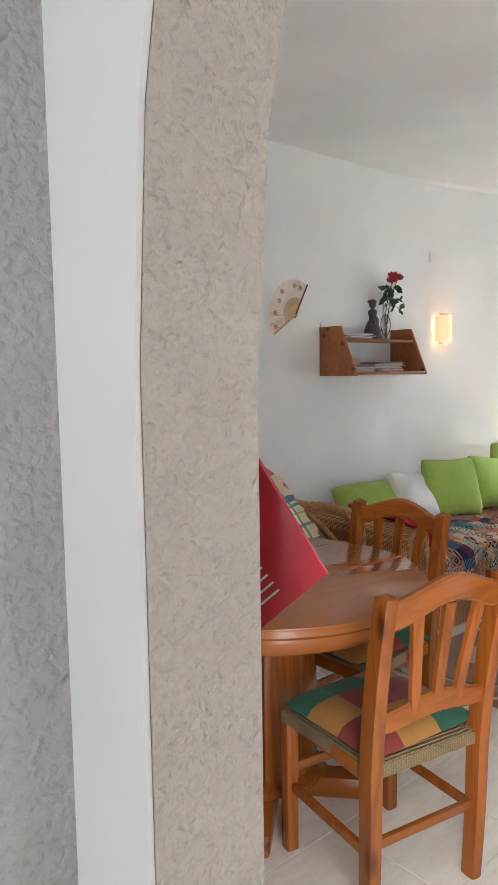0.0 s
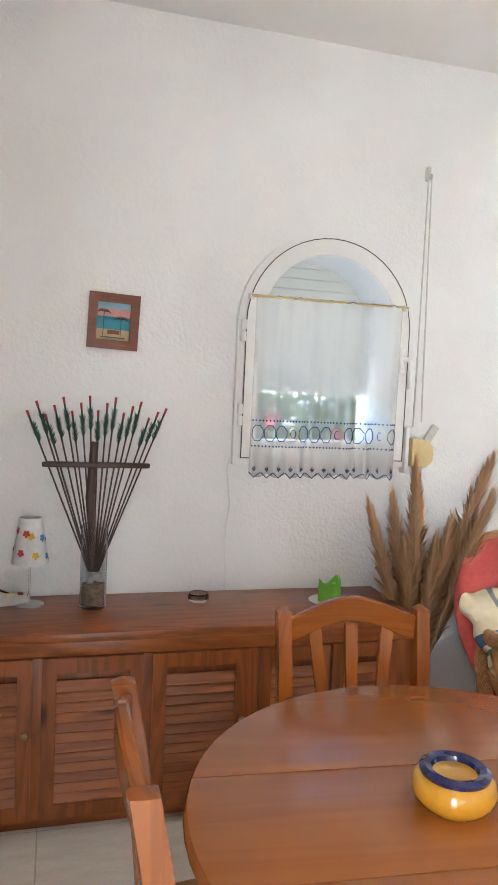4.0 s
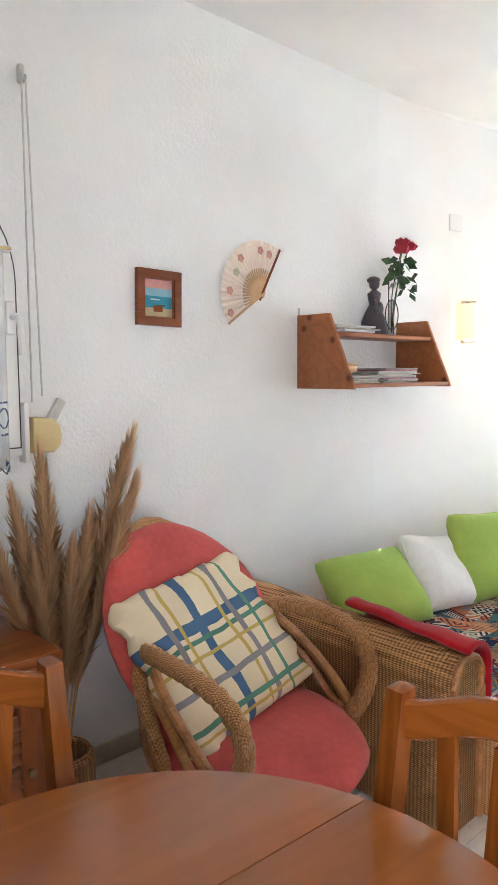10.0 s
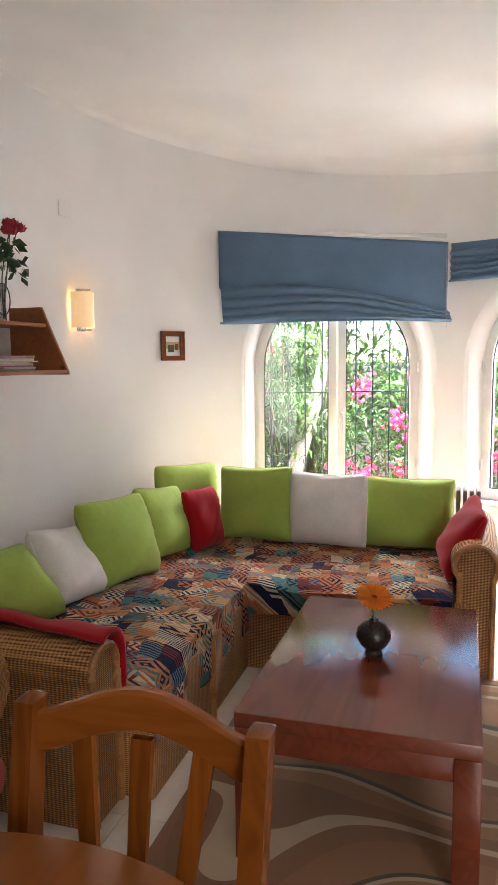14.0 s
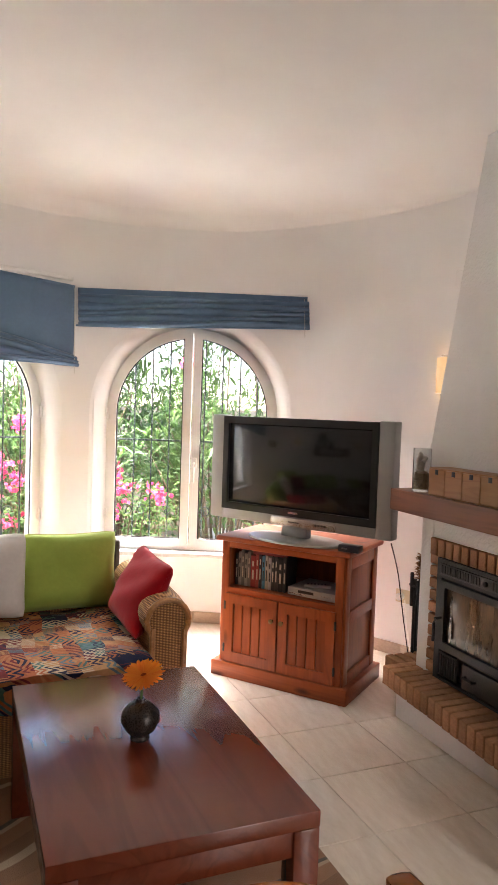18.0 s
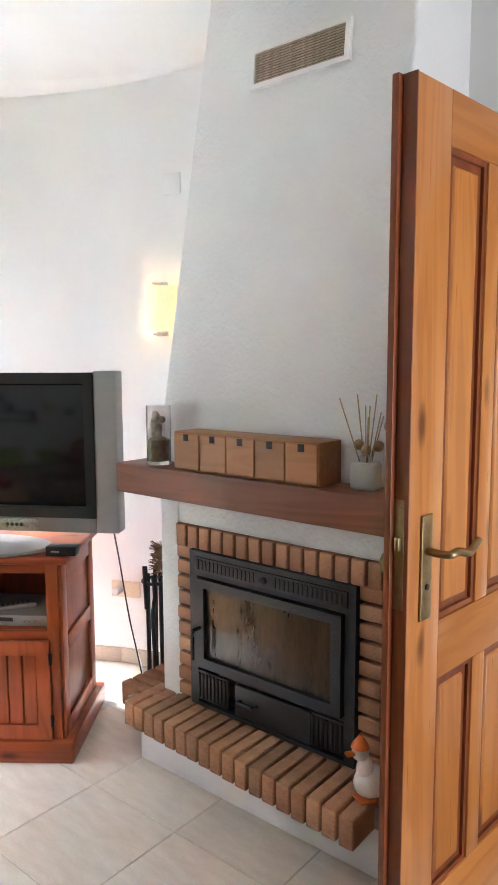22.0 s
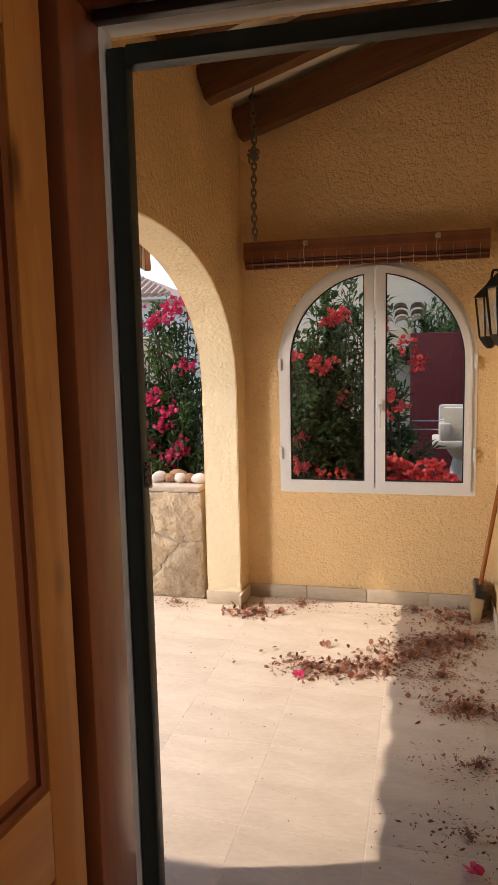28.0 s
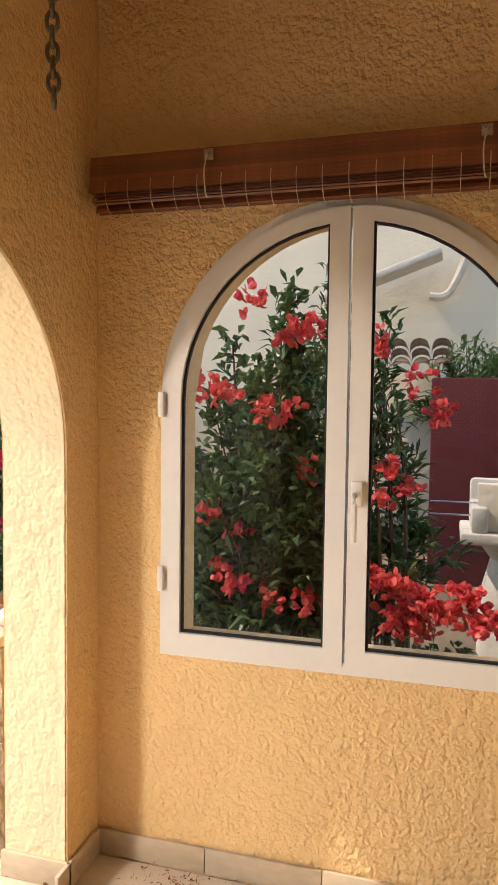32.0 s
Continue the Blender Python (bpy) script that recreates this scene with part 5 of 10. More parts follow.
# red throw over the left arm
bm = bmesh.new()
g = {}
for i in range(25):
    for j in range(15):
        u, v = i / 24, j / 14
        y = 2.335 + 0.50 * (1 - u)
        a = -0.30 + 2.30 * v - 0.12 * u
        fold = 0.005 * math.sin(7 * v + 5 * u) + 0.004 * math.sin(15 * u + 3 + 2 * v)
        r = 0.118 + fold
        x, z = 3.055 + r * math.sin(a), 0.505 + r * math.cos(a)
        if a > 1.2:
            x, z = 3.055 + r * math.sin(1.2) + 0.02 * (a - 1.2), 0.505 + r * math.cos(1.2) - (a - 1.2) * 0.42
        g[i, j] = bm.verts.new((x, y, z + 0.03 * (1 - u)))
for i in range(24):
    for j in range(14):
        bm.faces.new((g[i, j], g[i + 1, j], g[i + 1, j + 1], g[i, j + 1]))
throw = solo("throw", bm, M_RED, Matrix(), "deep red cotton throw draped over the sofa arm", "throw")
throw.modifiers.new("thickness", "SOLIDIFY").thickness = 0.014

# ---- television and its cabinet ----
t = thing("tv_cabinet", pose(4.892, 0.330, 0, 0, 0, 217.7), "cherry-stained pine television cabinet with two panelled doors", "cabinet")
W, D, H = 0.72, 0.44, 0.775
part("plinth", box(W + 0.085, D + 0.06, 0.085, 0.008), M_CHERRY_X, t)
part("top", box(W + 0.075, D + 0.05, 0.028, 0.010, seg=3), M_CHERRY_X, t, m=pose(0, 0, H - 0.028))
part("side", box(0.03, D, H - 0.113, 0.003), M_CHERRY, t, m=pose(-W / 2 + 0.015, 0, 0.085))
side = part("side", box(0.03, D, H - 0.113, 0.003), M_CHERRY, t, m=pose(W / 2 - 0.015, 0, 0.085))
for y0, h0, hh, w0 in ((-D / 2 + 0.03, 0, H - 0.113, 0.06), (D / 2 - 0.03, 0, H - 0.113, 0.06)):
    part("side_stile", box(0.012, w0, hh, 0.003), M_CHERRY, t, m=pose(W / 2 + 0.006, y0, 0.085))
for z0, hh in ((0.085, 0.06), (0.40, 0.06), (H - 0.10, 0.07)):
    part("side_rail", box(0.012, D - 0.12, hh, 0.003), M_CHERRY_X, t, m=pose(W / 2 + 0.006, 0, z0))
part("back", box(W - 0.06, 0.012, H - 0.113, 0.002), M_CHERRY, t, m=pose(0, D / 2 - 0.012, 0.085))
part("shelf", box(W - 0.06, D - 0.03, 0.022, 0.002), M_CHERRY_X, t, m=pose(0, 0.0, 0.475))
part("rail", box(W, 0.022, 0.035, 0.003), M_CHERRY_X, t, m=pose(0, -D / 2 + 0.004, 0.462))
part("rail", box(W, 0.022, 0.034, 0.003), M_CHERRY_X, t, m=pose(0, -D / 2 + 0.004, H - 0.062))
for s in (-1, 1):
    part("stile", box(0.045, 0.022, H - 0.113, 0.003), M_CHERRY, t, m=pose(s * (W / 2 - 0.0225), -D / 2 + 0.003, 0.085))
part("mullion", box(0.03, 0.02, 0.38, 0.003), M_CHERRY, t, m=pose(0, -D / 2 + 0.004, 0.085))
for s in (-1, 1):
    dw, dh = 0.318, 0.375
    door = part("door", ring_frame([(-dw / 2, 0), (dw / 2, 0), (dw / 2, dh), (-dw / 2, dh)], [(-dw / 2 + 0.05, 0.055), (dw / 2 - 0.05, 0.055), (dw / 2 - 0.05, dh - 0.055), (-dw / 2 + 0.05, dh - 0.055)], 0.024), M_CHERRY, t, m=pose(s * 0.165, -D / 2 - 0.010, 0.09))
    for k in range(4):
        part("board", box(0.0525, 0.010, dh - 0.09, 0.004, (0, 0, 0), 1), M_CHERRY, door, m=pose(-0.0815 + 0.0543 * k, 0.004, 0.045))
    part("knob", lathe([(0.006, 0), (0.005, 0.010), (0.012, 0.015), (0.013, 0.021), (0.005, 0.026)], 14), M_BRASS, door, "aged brass knob", pose(-s * (dw / 2 - 0.024), -0.012, dh * 0.72, 90))
    for z in (0.05, dh - 0.09):
        part("hinge", box(0.012, 0.008, 0.045, 0.002), M_BLACK, door, m=pose(s * (dw / 2 + 0.002), -0.010, z))
CAB = t.matrix_basis
# books and devices in the open compartment
bx = -W / 2 + 0.048
cols = [(0.03, 0.03, 0.03), (0.30, 0.29, 0.26), (0.16, 0.15, 0.14), (0.35, 0.33, 0.28), (0.20, 0.18, 0.15), (0.30, 0.03, 0.03), (0.32, 0.05, 0.04), (0.02, 0.02, 0.03), (0.05, 0.22, 0.34), (0.45, 0.40, 0.32), (0.40, 0.38, 0.36), (0.03, 0.03, 0.03), (0.05, 0.045, 0.04), (0.02, 0.02, 0.02), (0.03, 0.03, 0.03)]
M_PAPER = mat("book_pages", (0.62, 0.56, 0.45), 0.9, 0, 0.1, 80)
for k, c in enumerate(cols):
    wdt = 0.018 if k not in (5, 13) else 0.030
    hgt = 0.175 + 0.022 * ((k * 7) % 5) / 4
    b = thing("book", CAB @ pose(bx + wdt / 2, -0.10, 0.498), "paperback book standing in the cabinet", "book", "books in the cabinet")
    cm = mat("book_cover", c, 0.5, 0, 0.1, 20)
    part("cover", box(wdt, 0.13, hgt, 0.002, seg=1), cm, b)
    part("page_block", box(wdt - 0.006, 0.002, hgt - 0.006, 0), M_PAPER, b, m=pose(0, 0.0655, 0.003))
    tm = M_PAPER if sum(c) < 0.6 else M_BLACK
    for q, (z0, z1) in enumerate(((0.25, 0.55), (0.66, 0.82))):
        part("spine_print", box(wdt * 0.35, 0.001, hgt * (z1 - z0), 0), tm, b, m=pose(0, -0.0652, hgt * z0))
    bx += wdt + 0.0015
b = thing("book", CAB @ pose(-0.10, -0.11, 0.685, 0, 0, 5), "dark red paperback lying on the book row", "book", "books in the cabinet")
part("cover", box(0.20, 0.12, 0.016, 0.002), mat("book_cover", (0.22, 0.03, 0.03), 0.5), b)
b = thing("dvd_player", CAB @ pose(0.175, -0.06, 0.498, 0, 0, -3), "slim silver disc player inside the cabinet", "player")
part("case", box(0.30, 0.24, 0.042, 0.004), M_SILVER, b)
part("display", box(0.09, 0.002, 0.014, 0), M_BLACK, b, m=pose(-0.04, -0.121, 0.018))
part("tray", box(0.10, 0.002, 0.010, 0), M_CHROME, b, m=pose(-0.09, -0.121, 0.006))
for k in range(4):
    part("button", lathe([(0.004, 0), (0.0035, 0.003)], 8), M_CHROME, b, m=pose(0.05 + 0.02 * k, -0.120, 0.022, 90))
b = thing("remote_control", CAB @ pose(0.16, -0.10, 0.541, 0, 0, 25), "silver remote control on the disc player", "remote")
part("case", box(0.14, 0.045, 0.016, 0.006), M_SILVER, b)
for k in range(6):
    part("button", box(0.008, 0.02, 0.002, 0), M_BLACK, b, m=pose(-0.05 + 0.018 * k, 0, 0.016))

TVM = pose(4.815, 0.395, 0.775, 0, 0, 212)
t = thing("television", TVM, "grey flat television with side speakers on the cabinet", "television")
TW, THh, TB = 1.13, 0.585, 0.075
part("back_case", box(TW - 0.06, 0.07, THh - 0.04, 0.02), M_SILVER, t, m=pose(0, 0.045, TB + 0.02))
for s in (-1, 1):
    part("speaker", box(0.085, 0.075, THh, 0.006), M_SILVER, t, "silver-grey side speaker", pose(s * (TW / 2 - 0.0425), 0.0, TB))
part("bezel", ring_frame([(-0.48, 0.055), (0.48, 0.055), (0.48, THh - 0.006), (-0.48, THh - 0.006)], [(-0.445, 0.095), (0.445, 0.095), (0.445, THh - 0.045), (-0.445, THh - 0.045)], 0.05), M_BLACK, t, m=pose(0, -0.018, TB))
part("screen", box(0.895, 0.01, THh - 0.136, 0.001), M_SCREEN, t, m=pose(0, -0.02, TB + 0.093))
part("bottom_strip", box(0.96, 0.05, 0.056, 0.005), M_SILVER, t, m=pose(0, -0.012, TB))
part("control_panel", box(0.40, 0.012, 0.042, 0.003), M_CHROME, t, m=pose(0.06, -0.040, TB + 0.006))
part("logo_mark", box(0.06, 0.002, 0.010, 0), M_CHROME, t, m=pose(0.0, -0.0435, TB + 0.07))
for k in range(5):
    part("button", box(0.009, 0.004, 0.007, 0.001), M_BLACK, t, m=pose(-0.02 + 0.014 * k, -0.047, TB + 0.024))
for k in range(4):
    part("socket", lathe([(0.007, 0), (0.006, 0.003), (0.003, 0.003)], 10), M_BLACK, t, m=pose(0.145 + 0.018 * k, -0.046, TB + 0.028, 90))
part("neck", box(0.17, 0.06, 0.07, 0.02), M_SILVER, t, m=pose(0.0, 0.0, 0.008))
bm = lathe([(0.001, 0.022), (0.20, 0.020), (0.285, 0.012), (0.292, 0.004), (0.288, 0.0)], 48)
bmesh.ops.scale(bm, vec=(1, 0.55, 1), verts=bm.verts)
part("stand", bm, M_SILVER, t)
b = thing("adapter_box", TVM @ pose(0.36, -0.06, 0, 0, 0, 4), "small black adapter box beside the television stand", "device")
part("case", box(0.11, 0.06, 0.035, 0.004), M_BLACK, b)
part("light", box(0.03, 0.002, 0.006, 0), M_CHROME, b, m=pose(-0.02, -0.031, 0.015))

# ---- fireplace ----
t = thing("fireplace", pose(0, 0, 0), "white plastered fireplace with brick surround and tapering chimney", "fireplace")
FX0, FX1, FY = 3.20, 4.185, 0.045
SX_0, SX_1, SZ_0, SZ_1 = 3.364, 4.018, 0.290, 0.834
part("cheek", box(0.087, 0.60, 1.02, 0.006, ((FX1 + 4.098) / 2, FY - 0.30, 0), 2), M_WHITE, t)
part("cheek", box(3.288 - FX0 - 0.002, 0.60, 1.02, 0.006, ((FX0 + 3.288) / 2, FY - 0.30, 0), 2), M_WHITE, t)
part("lintel", box(4.098 - 3.288, 0.60, 1.02 - 0.912, 0.004, ((4.098 + 3.288) / 2, FY - 0.30, 0.912), 2), M_WHITE, t)
part("fire_back", box(4.098 - 3.288, 0.25, 0.90, 0.004, ((4.098 + 3.288) / 2, FY - 0.48, 0.0), 2), M_WHITE, t)
# chimney breast, leaning back and narrowing
bm = bmesh.new()
lo = [(3.30, 0.035), (4.21, 0.035), (4.40, -0.57), (3.30, -0.57)]
hi = [(3.30, -0.135), (4.065, -0.135), (4.25, -0.57), (3.30, -0.57)]
a = [bm.verts.new((x, y, 1.115)) for x, y in lo]
b = [bm.verts.new((x, y, 2.80)) for x, y in hi]
for i in range(4):
    bm.faces.new((a[i], a[(i + 1) % 4], b[(i + 1) % 4], b[i]))
bm.faces.new(a[::-1])
bm.faces.new(b)
bmesh.ops.recalc_face_normals(bm, faces=bm.faces)
bmesh.ops.bevel(bm, geom=bm.edges[:], offset=0.012, segments=3, profile=0.5, affect="EDGES")
part("chimney_breast", bm, M_WHITE, t)
part("mantel", box(1.166, 0.42, 0.102, 0.006, ((3.11 + 4.276) / 2, 0.17 - 0.21, 0)), wood("mantel_oak", (0.235, 0.09, 0.045), (0.14, 0.05, 0.026), 0, 0.42), t, "reddish brown wooden mantel beam", pose(0, 0, 1.018))
part("hearth_base", box(1.06, 0.66, 0.19, 0.01, (4.265 - 0.53, 0.095 - 0.33, 0)), M_WHITE, t)
# bricks: hearth edge, hearth side, jambs and lintel
brick = None
def lay(m):
    global brick
    if brick is None:
        brick = part("brick", box(0.046, 0.20, 0.088, 0.004, (0, 0, -0.044), 1), M_BRICK, t, m=m)
    else:
        again(brick, m)
for k in range(18):
    lay(pose(4.20 - 0.0545 * k, 0.205 - 0.10 + 0.0035 * k, 0.237, rng.uniform(-1, 1), 0, rng.uniform(-1.5, 1.5)))
for k in range(6):
    lay(pose(4.245, 0.12 - 0.055 * k - 0.03, 0.236, 0, 0, 90 + rng.uniform(-2, 2)) @ pose(0, 0, 0))
def lay2(m, sx, sz):
    ob = part("brick", box(sx, 0.11, sz, 0.004, (0, 0, -sz / 2), 1), M_BRICK, t, m=m)
    return ob
for k in range(15):
    lay2(pose(3.288 + 0.027 + 0.0543 * k, FY - 0.042, 0.872, 0, rng.uniform(-0.8, 0.8), 0), 0.046, 0.078)
for k in range(10):
    for x in (4.058, 3.326):
        lay2(pose(x + rng.uniform(-0.003, 0.003), FY - 0.045, 0.315 + 0.0555 * k, 0, rng.uniform(-1, 1), 0), 0.076, 0.045)
part("mortar", box(0.80, 0.02, 0.62, 0, ((3.288 + 4.098) / 2, FY - 0.085, 0.29)), M_MORTAR, t)
part("hearth_mortar", box(1.13, 0.26, 0.064, 0, (3.70, 0.02, 0.198)), M_MORTAR, t)

t = thing("wood_stove", pose((SX_0 + SX_1) / 2, 0.05, SZ_0), "black cast iron fireplace insert with a glass door", "stove")
W, H = SX_1 - SX_0, SZ_1 - SZ_0
part("frame", ring_frame([(-W / 2, 0), (W / 2, 0), (W / 2, H), (-W / 2, H)], [(-W / 2 + 0.035, 0.012), (W / 2 - 0.035, 0.012), (W / 2 - 0.035, H - 0.085), (-W / 2 + 0.035, H - 0.085)], 0.045), M_IRON, t)
part("firebox", box(W - 0.04, 0.012, H - 0.02, 0), M_BLACK, t, m=pose(0, 0.20, 0.01))
for s in (-1, 1):
    part("firebox_side", box(0.012, 0.21, H - 0.02, 0), M_BLACK, t, m=pose(s * (W / 2 - 0.03), 0.10, 0.01))
part("vent_strip", box(W - 0.05, 0.01, 0.05, 0.003), M_IRON, t, m=pose(0, -0.024, H - 0.068))
slot = None
for k in range(34):
    x = -W / 2 + 0.045 + (W - 0.09) * k / 33
    if abs(x) < 0.03:
        continue
    m = pose(x, -0.0305, H - 0.06)
    slot = again(slot, m) if slot else part("vent_slot", box(0.009, 0.004, 0.034, 0.001, seg=1), M_BLACK, t, m=m)
part("lever", lathe([(0.012, 0), (0.012, 0.012), (0.005, 0.016)], 12), M_IRON, t, m=pose(0, -0.028, H - 0.044, 90))
gw0, gw1, gz0, gz1 = -W / 2 + 0.04, W / 2 - 0.04, 0.145, H - 0.09
door = part("stove_door", ring_frame([(gw0, gz0), (gw1, gz0), (gw1, gz1), (gw0, gz1)], [(gw0 + 0.035, gz0 + 0.035), (gw1 - 0.035, gz0 + 0.035), (gw1 - 0.035, gz1 - 0.03), (gw0 + 0.035, gz1 - 0.03)], 0.03), M_IRON, t, m=pose(0, -0.022, 0))
M_SOOT = mat("sooty_stove_glass", (0.055, 0.035, 0.02), 0.10, 0, 0.5, 5, stretch=(3, 1, 0.6), color2=(0.008, 0.007, 0.006), rough_vary=0.05)
part("glass", box(gw1 - gw0 - 0.065, 0.006, gz1 - gz0 - 0.06, 0), M_SOOT, door, m=pose(0, 0.004, gz0 + 0.032))
bm = tube([(0, 0, 0), (0, -0.035, 0), (0, -0.04, -0.02), (0.0, -0.04, -0.10)], 0.007, 8)
part("door_handle", bm, M_IRON, door, m=pose(-(W / 2 - 0.058), -0.012, gz0 + 0.14))
part("ash_drawer", box(0.30, 0.02, 0.105, 0.005), M_IRON, t, m=pose(0.03, -0.022, 0.022))
part("drawer_handle", tube([(-0.03, -0.01, 0), (-0.03, -0.03, 0), (0.03, -0.03, 0), (0.03, -0.01, 0)], 0.006, 8), M_IRON, t, m=pose(-0.06, -0.024, 0.08))
for x0 in (-W / 2 + 0.10, W / 2 - 0.10):
    part("grille", box(0.135, 0.008, 0.105, 0.003), M_BLACK, t, m=pose(x0, -0.018, 0.022))
    bar = None
    for k in range(8):
        m = pose(x0 - 0.058 + 0.0166 * k, -0.026, 0.03)
        bar = again(bar, m) if bar else part("grille_bar", box(0.009, 0.008, 0.09, 0.002, seg=1), M_IRON, t, m=m)
# things turned to face the room
for ob in (t,):
    ob.matrix_basis = ob.matrix_basis @ pose(0, 0, 0, 0, 0, 180)

# air vent in the chimney
t = thing("air_vent", pose(3.683, -0.077, 2.32, 0, 0, 180) @ pose(0, 0, 0, -5.5), "white framed ventilation grille high on the chimney", "vent")
part("frame", ring_frame([(-0.185, 0), (0.185, 0), (0.185, 0.125), (-0.185, 0.125)], [(-0.168, 0.015), (0.168, 0.015), (0.168, 0.11), (-0.168, 0.11)], 0.014), M_ALU, t)
M_MESH = mat("dusty_grille_mesh", (0.44, 0.37, 0.26), 0.6, 0.2, 0.2, 80)
part("backing", box(0.34, 0.004, 0.10, 0), mat("dark_grille", (0.09, 0.075, 0.05), 0.8), t, m=pose(0, 0.006, 0.012))
bar = None
for k in range(12):
    m = pose(0, 0.0, 0.018 + 0.008 * k)
    bar = again(bar, m) if bar else part("slat", box(0.338, 0.006, 0.0045, 0.001, seg=1), M_MESH, t, m=m)

# things on the mantel
MZ = 1.12
M_BOXW = wood("light_brown_drawer_wood", (0.40, 0.19, 0.07), (0.29, 0.12, 0.042), 0, 0.45, coat=0.05, knots=False)
t = thing("drawer_box", pose(3.72, 0.095, MZ, 0, 0, 180.5), "small wooden chest of five drawers on the mantel", "box")
part("case", box(0.56, 0.115, 0.125, 0.004), M_BOXW, t)
for k, wd in enumerate((0.108,) * 5):
    x = -0.222 + 0.111 * k
    d = part("drawer", box(wd, 0.008, 0.113, 0.002, seg=1), M_BOXW, t, m=pose(x, -0.059, 0.006))
    part("finger_hole", box(0.022, 0.003, 0.022, 0.006), M_BLACK, d, m=pose(0, -0.0036, 0.090))
M_SAND = mat("sand_and_shells", (0.42, 0.33, 0.21), 0.95, 0, 0.4, 60, 0.6, 90, color2=(0.20, 0.14, 0.08))
M_SHELL = mat("pale_shells", (0.62, 0.55, 0.46), 0.5, 0, 0.3, 30, color2=(0.35, 0.27, 0.2))


def glass_cylinder(name, m, r, h, label, category):
    t = thing(name, m, label, category)
    part("glass", lathe([(r * 0.96, 0), (r, 0.004), (r, h), (r - 0.003, h), (r - 0.004, 0.012), (0.001, 0.010)], 28), M_SAFE, t)
    return t


t = glass_cylinder("shell_jar", pose(4.13, 0.10, MZ), 0.042, 0.20, "glass cylinder filled with sand and sea shells", "jar")
part("sand", lathe([(0.036, 0.013), (0.036, 0.085), (0.02, 0.095), (0.001, 0.09)], 20), M_SAND, t)
for k in range(9):
    bm = bmesh.new()
    bmesh.ops.create_icosphere(bm, subdivisions=2, radius=1)
    bmesh.ops.scale(bm, vec=(0.016, 0.011, 0.013), verts=bm.verts)
    part("shell", bm, M_SHELL, t, m=pose(rng.uniform(-0.016, 0.016), rng.uniform(-0.016, 0.016), 0.10 + 0.0085 * k, rng.uniform(0, 180), rng.uniform(0, 180), 0))
M_FROST, fn_, fl_, fb_ = nodes("frosted_glass")
fb_.inputs["Transmission Weight"].default_value, fb_.inputs["Roughness"].default_value, fb_.inputs["IOR"].default_value = 0.7, 0.35, 1.4
fb_.inputs["Base Color"].default_value = (0.85, 0.87, 0.85, 1)
M_STRAW = mat("straw", (0.45, 0.31, 0.15), 0.8, 0, 0.2, 20)
t = thing("reed_diffuser", pose(3.33, 0.085, MZ, 0, 0, 8), "frosted glass diffuser with reeds and dried balls", "diffuser")
part("bottle", box(0.075, 0.06, 0.075, 0.010, seg=3), M_FROST, t)
part("neck", lathe([(0.016, 0.075), (0.016, 0.092), (0.012, 0.092)], 14), M_FROST, t)
for k in range(9):
    a, s = rng.uniform(0, 6.3), rng.uniform(0.02, 0.075)
    part("reed", tube([(0, 0, 0.02), (s * math.cos(a), s * math.sin(a), 0.20 + rng.uniform(0, 0.06))], 0.0018, 5), M_STRAW, t)
for k in range(4):
    bm = bmesh.new()
    bmesh.ops.create_icosphere(bm, subdivisions=2, radius=0.015)
    for v in bm.verts:
        v.co *= 1 + 0.15 * noise.noise(v.co * 90)
    part("dried_ball", bm, M_STRAW, t, m=pose((-0.03, 0.0, 0.025, -0.06)[k], rng.uniform(-0.01, 0.01), (0.118, 0.108, 0.12, 0.175)[k]))
# goose figurine on the hearth
M_CERAM = mat("white_glazed_ceramic", (0.75, 0.74, 0.71), 0.3, 0, 0.05, 10)
M_ORANGE = mat("orange_glaze", (0.65, 0.16, 0.02), 0.35)
bm = bmesh.new()
for (r, p, sc) in ((0.045, (0, 0, 0.05), (1.15, 0.9, 1.0)), (0.03, (0.02, 0, 0.09), (0.8, 0.8, 1.3)), (0.024, (0.035, 0, 0.14), (1, 0.9, 1))):
    b2 = bmesh.new()
    bmesh.ops.create_icosphere(b2, subdivisions=3, radius=r)
    bmesh.ops.scale(b2, vec=sc, verts=b2.verts)
    bmesh.ops.translate(b2, vec=p, verts=b2.verts)
    join(bm, b2)
n0 = len(bm.faces)
join(bm, lathe([(0.026, 0.0), (0.020, 0.012), (0.004, 0.034)], 14, (0.036, 0, 0.155)))
join(bm, box(0.035, 0.02, 0.010, 0.004, (0.062, 0, 0.136)))
join(bm, box(0.05, 0.05, 0.010, 0.004, (0.02, 0, 0.0)))
bm.faces.ensure_lookup_table()
for f in bm.faces[n0:]:
    f.material_index = 1
solo("goose_figurine", bm, [M_CERAM, M_ORANGE], pose(3.262, 0.150, 0.283, 0, 0, 60), "white ceramic goose figurine with orange cap on the hearth", "figurine")

# fire irons beside the fireplace
M_IVORY2 = mat("cream_socket_plastic", (0.70, 0.60, 0.42), 0.45, 0, 0.05, 10)
t = thing("fire_irons", pose(4.40, -0.12, 0.0), "black iron fireplace tool set with a hand brush", "fireplace tools")
part("base", lathe([(0.075, 0), (0.075, 0.012), (0.02, 0.025)], 20), M_IRON, t)
part("stand", tube([(0, 0, 0.02), (0.004, 0, 0.35), (0, 0, 0.66)], 0.010, 8), M_IRON, t)
part("ring", tube([(0.05 * math.cos(a), 0.05 * math.sin(a), 0.60) for a in steps(0, 2 * math.pi * 0.97, 0.4)], 0.007, 6, closed=True), M_IRON, t)
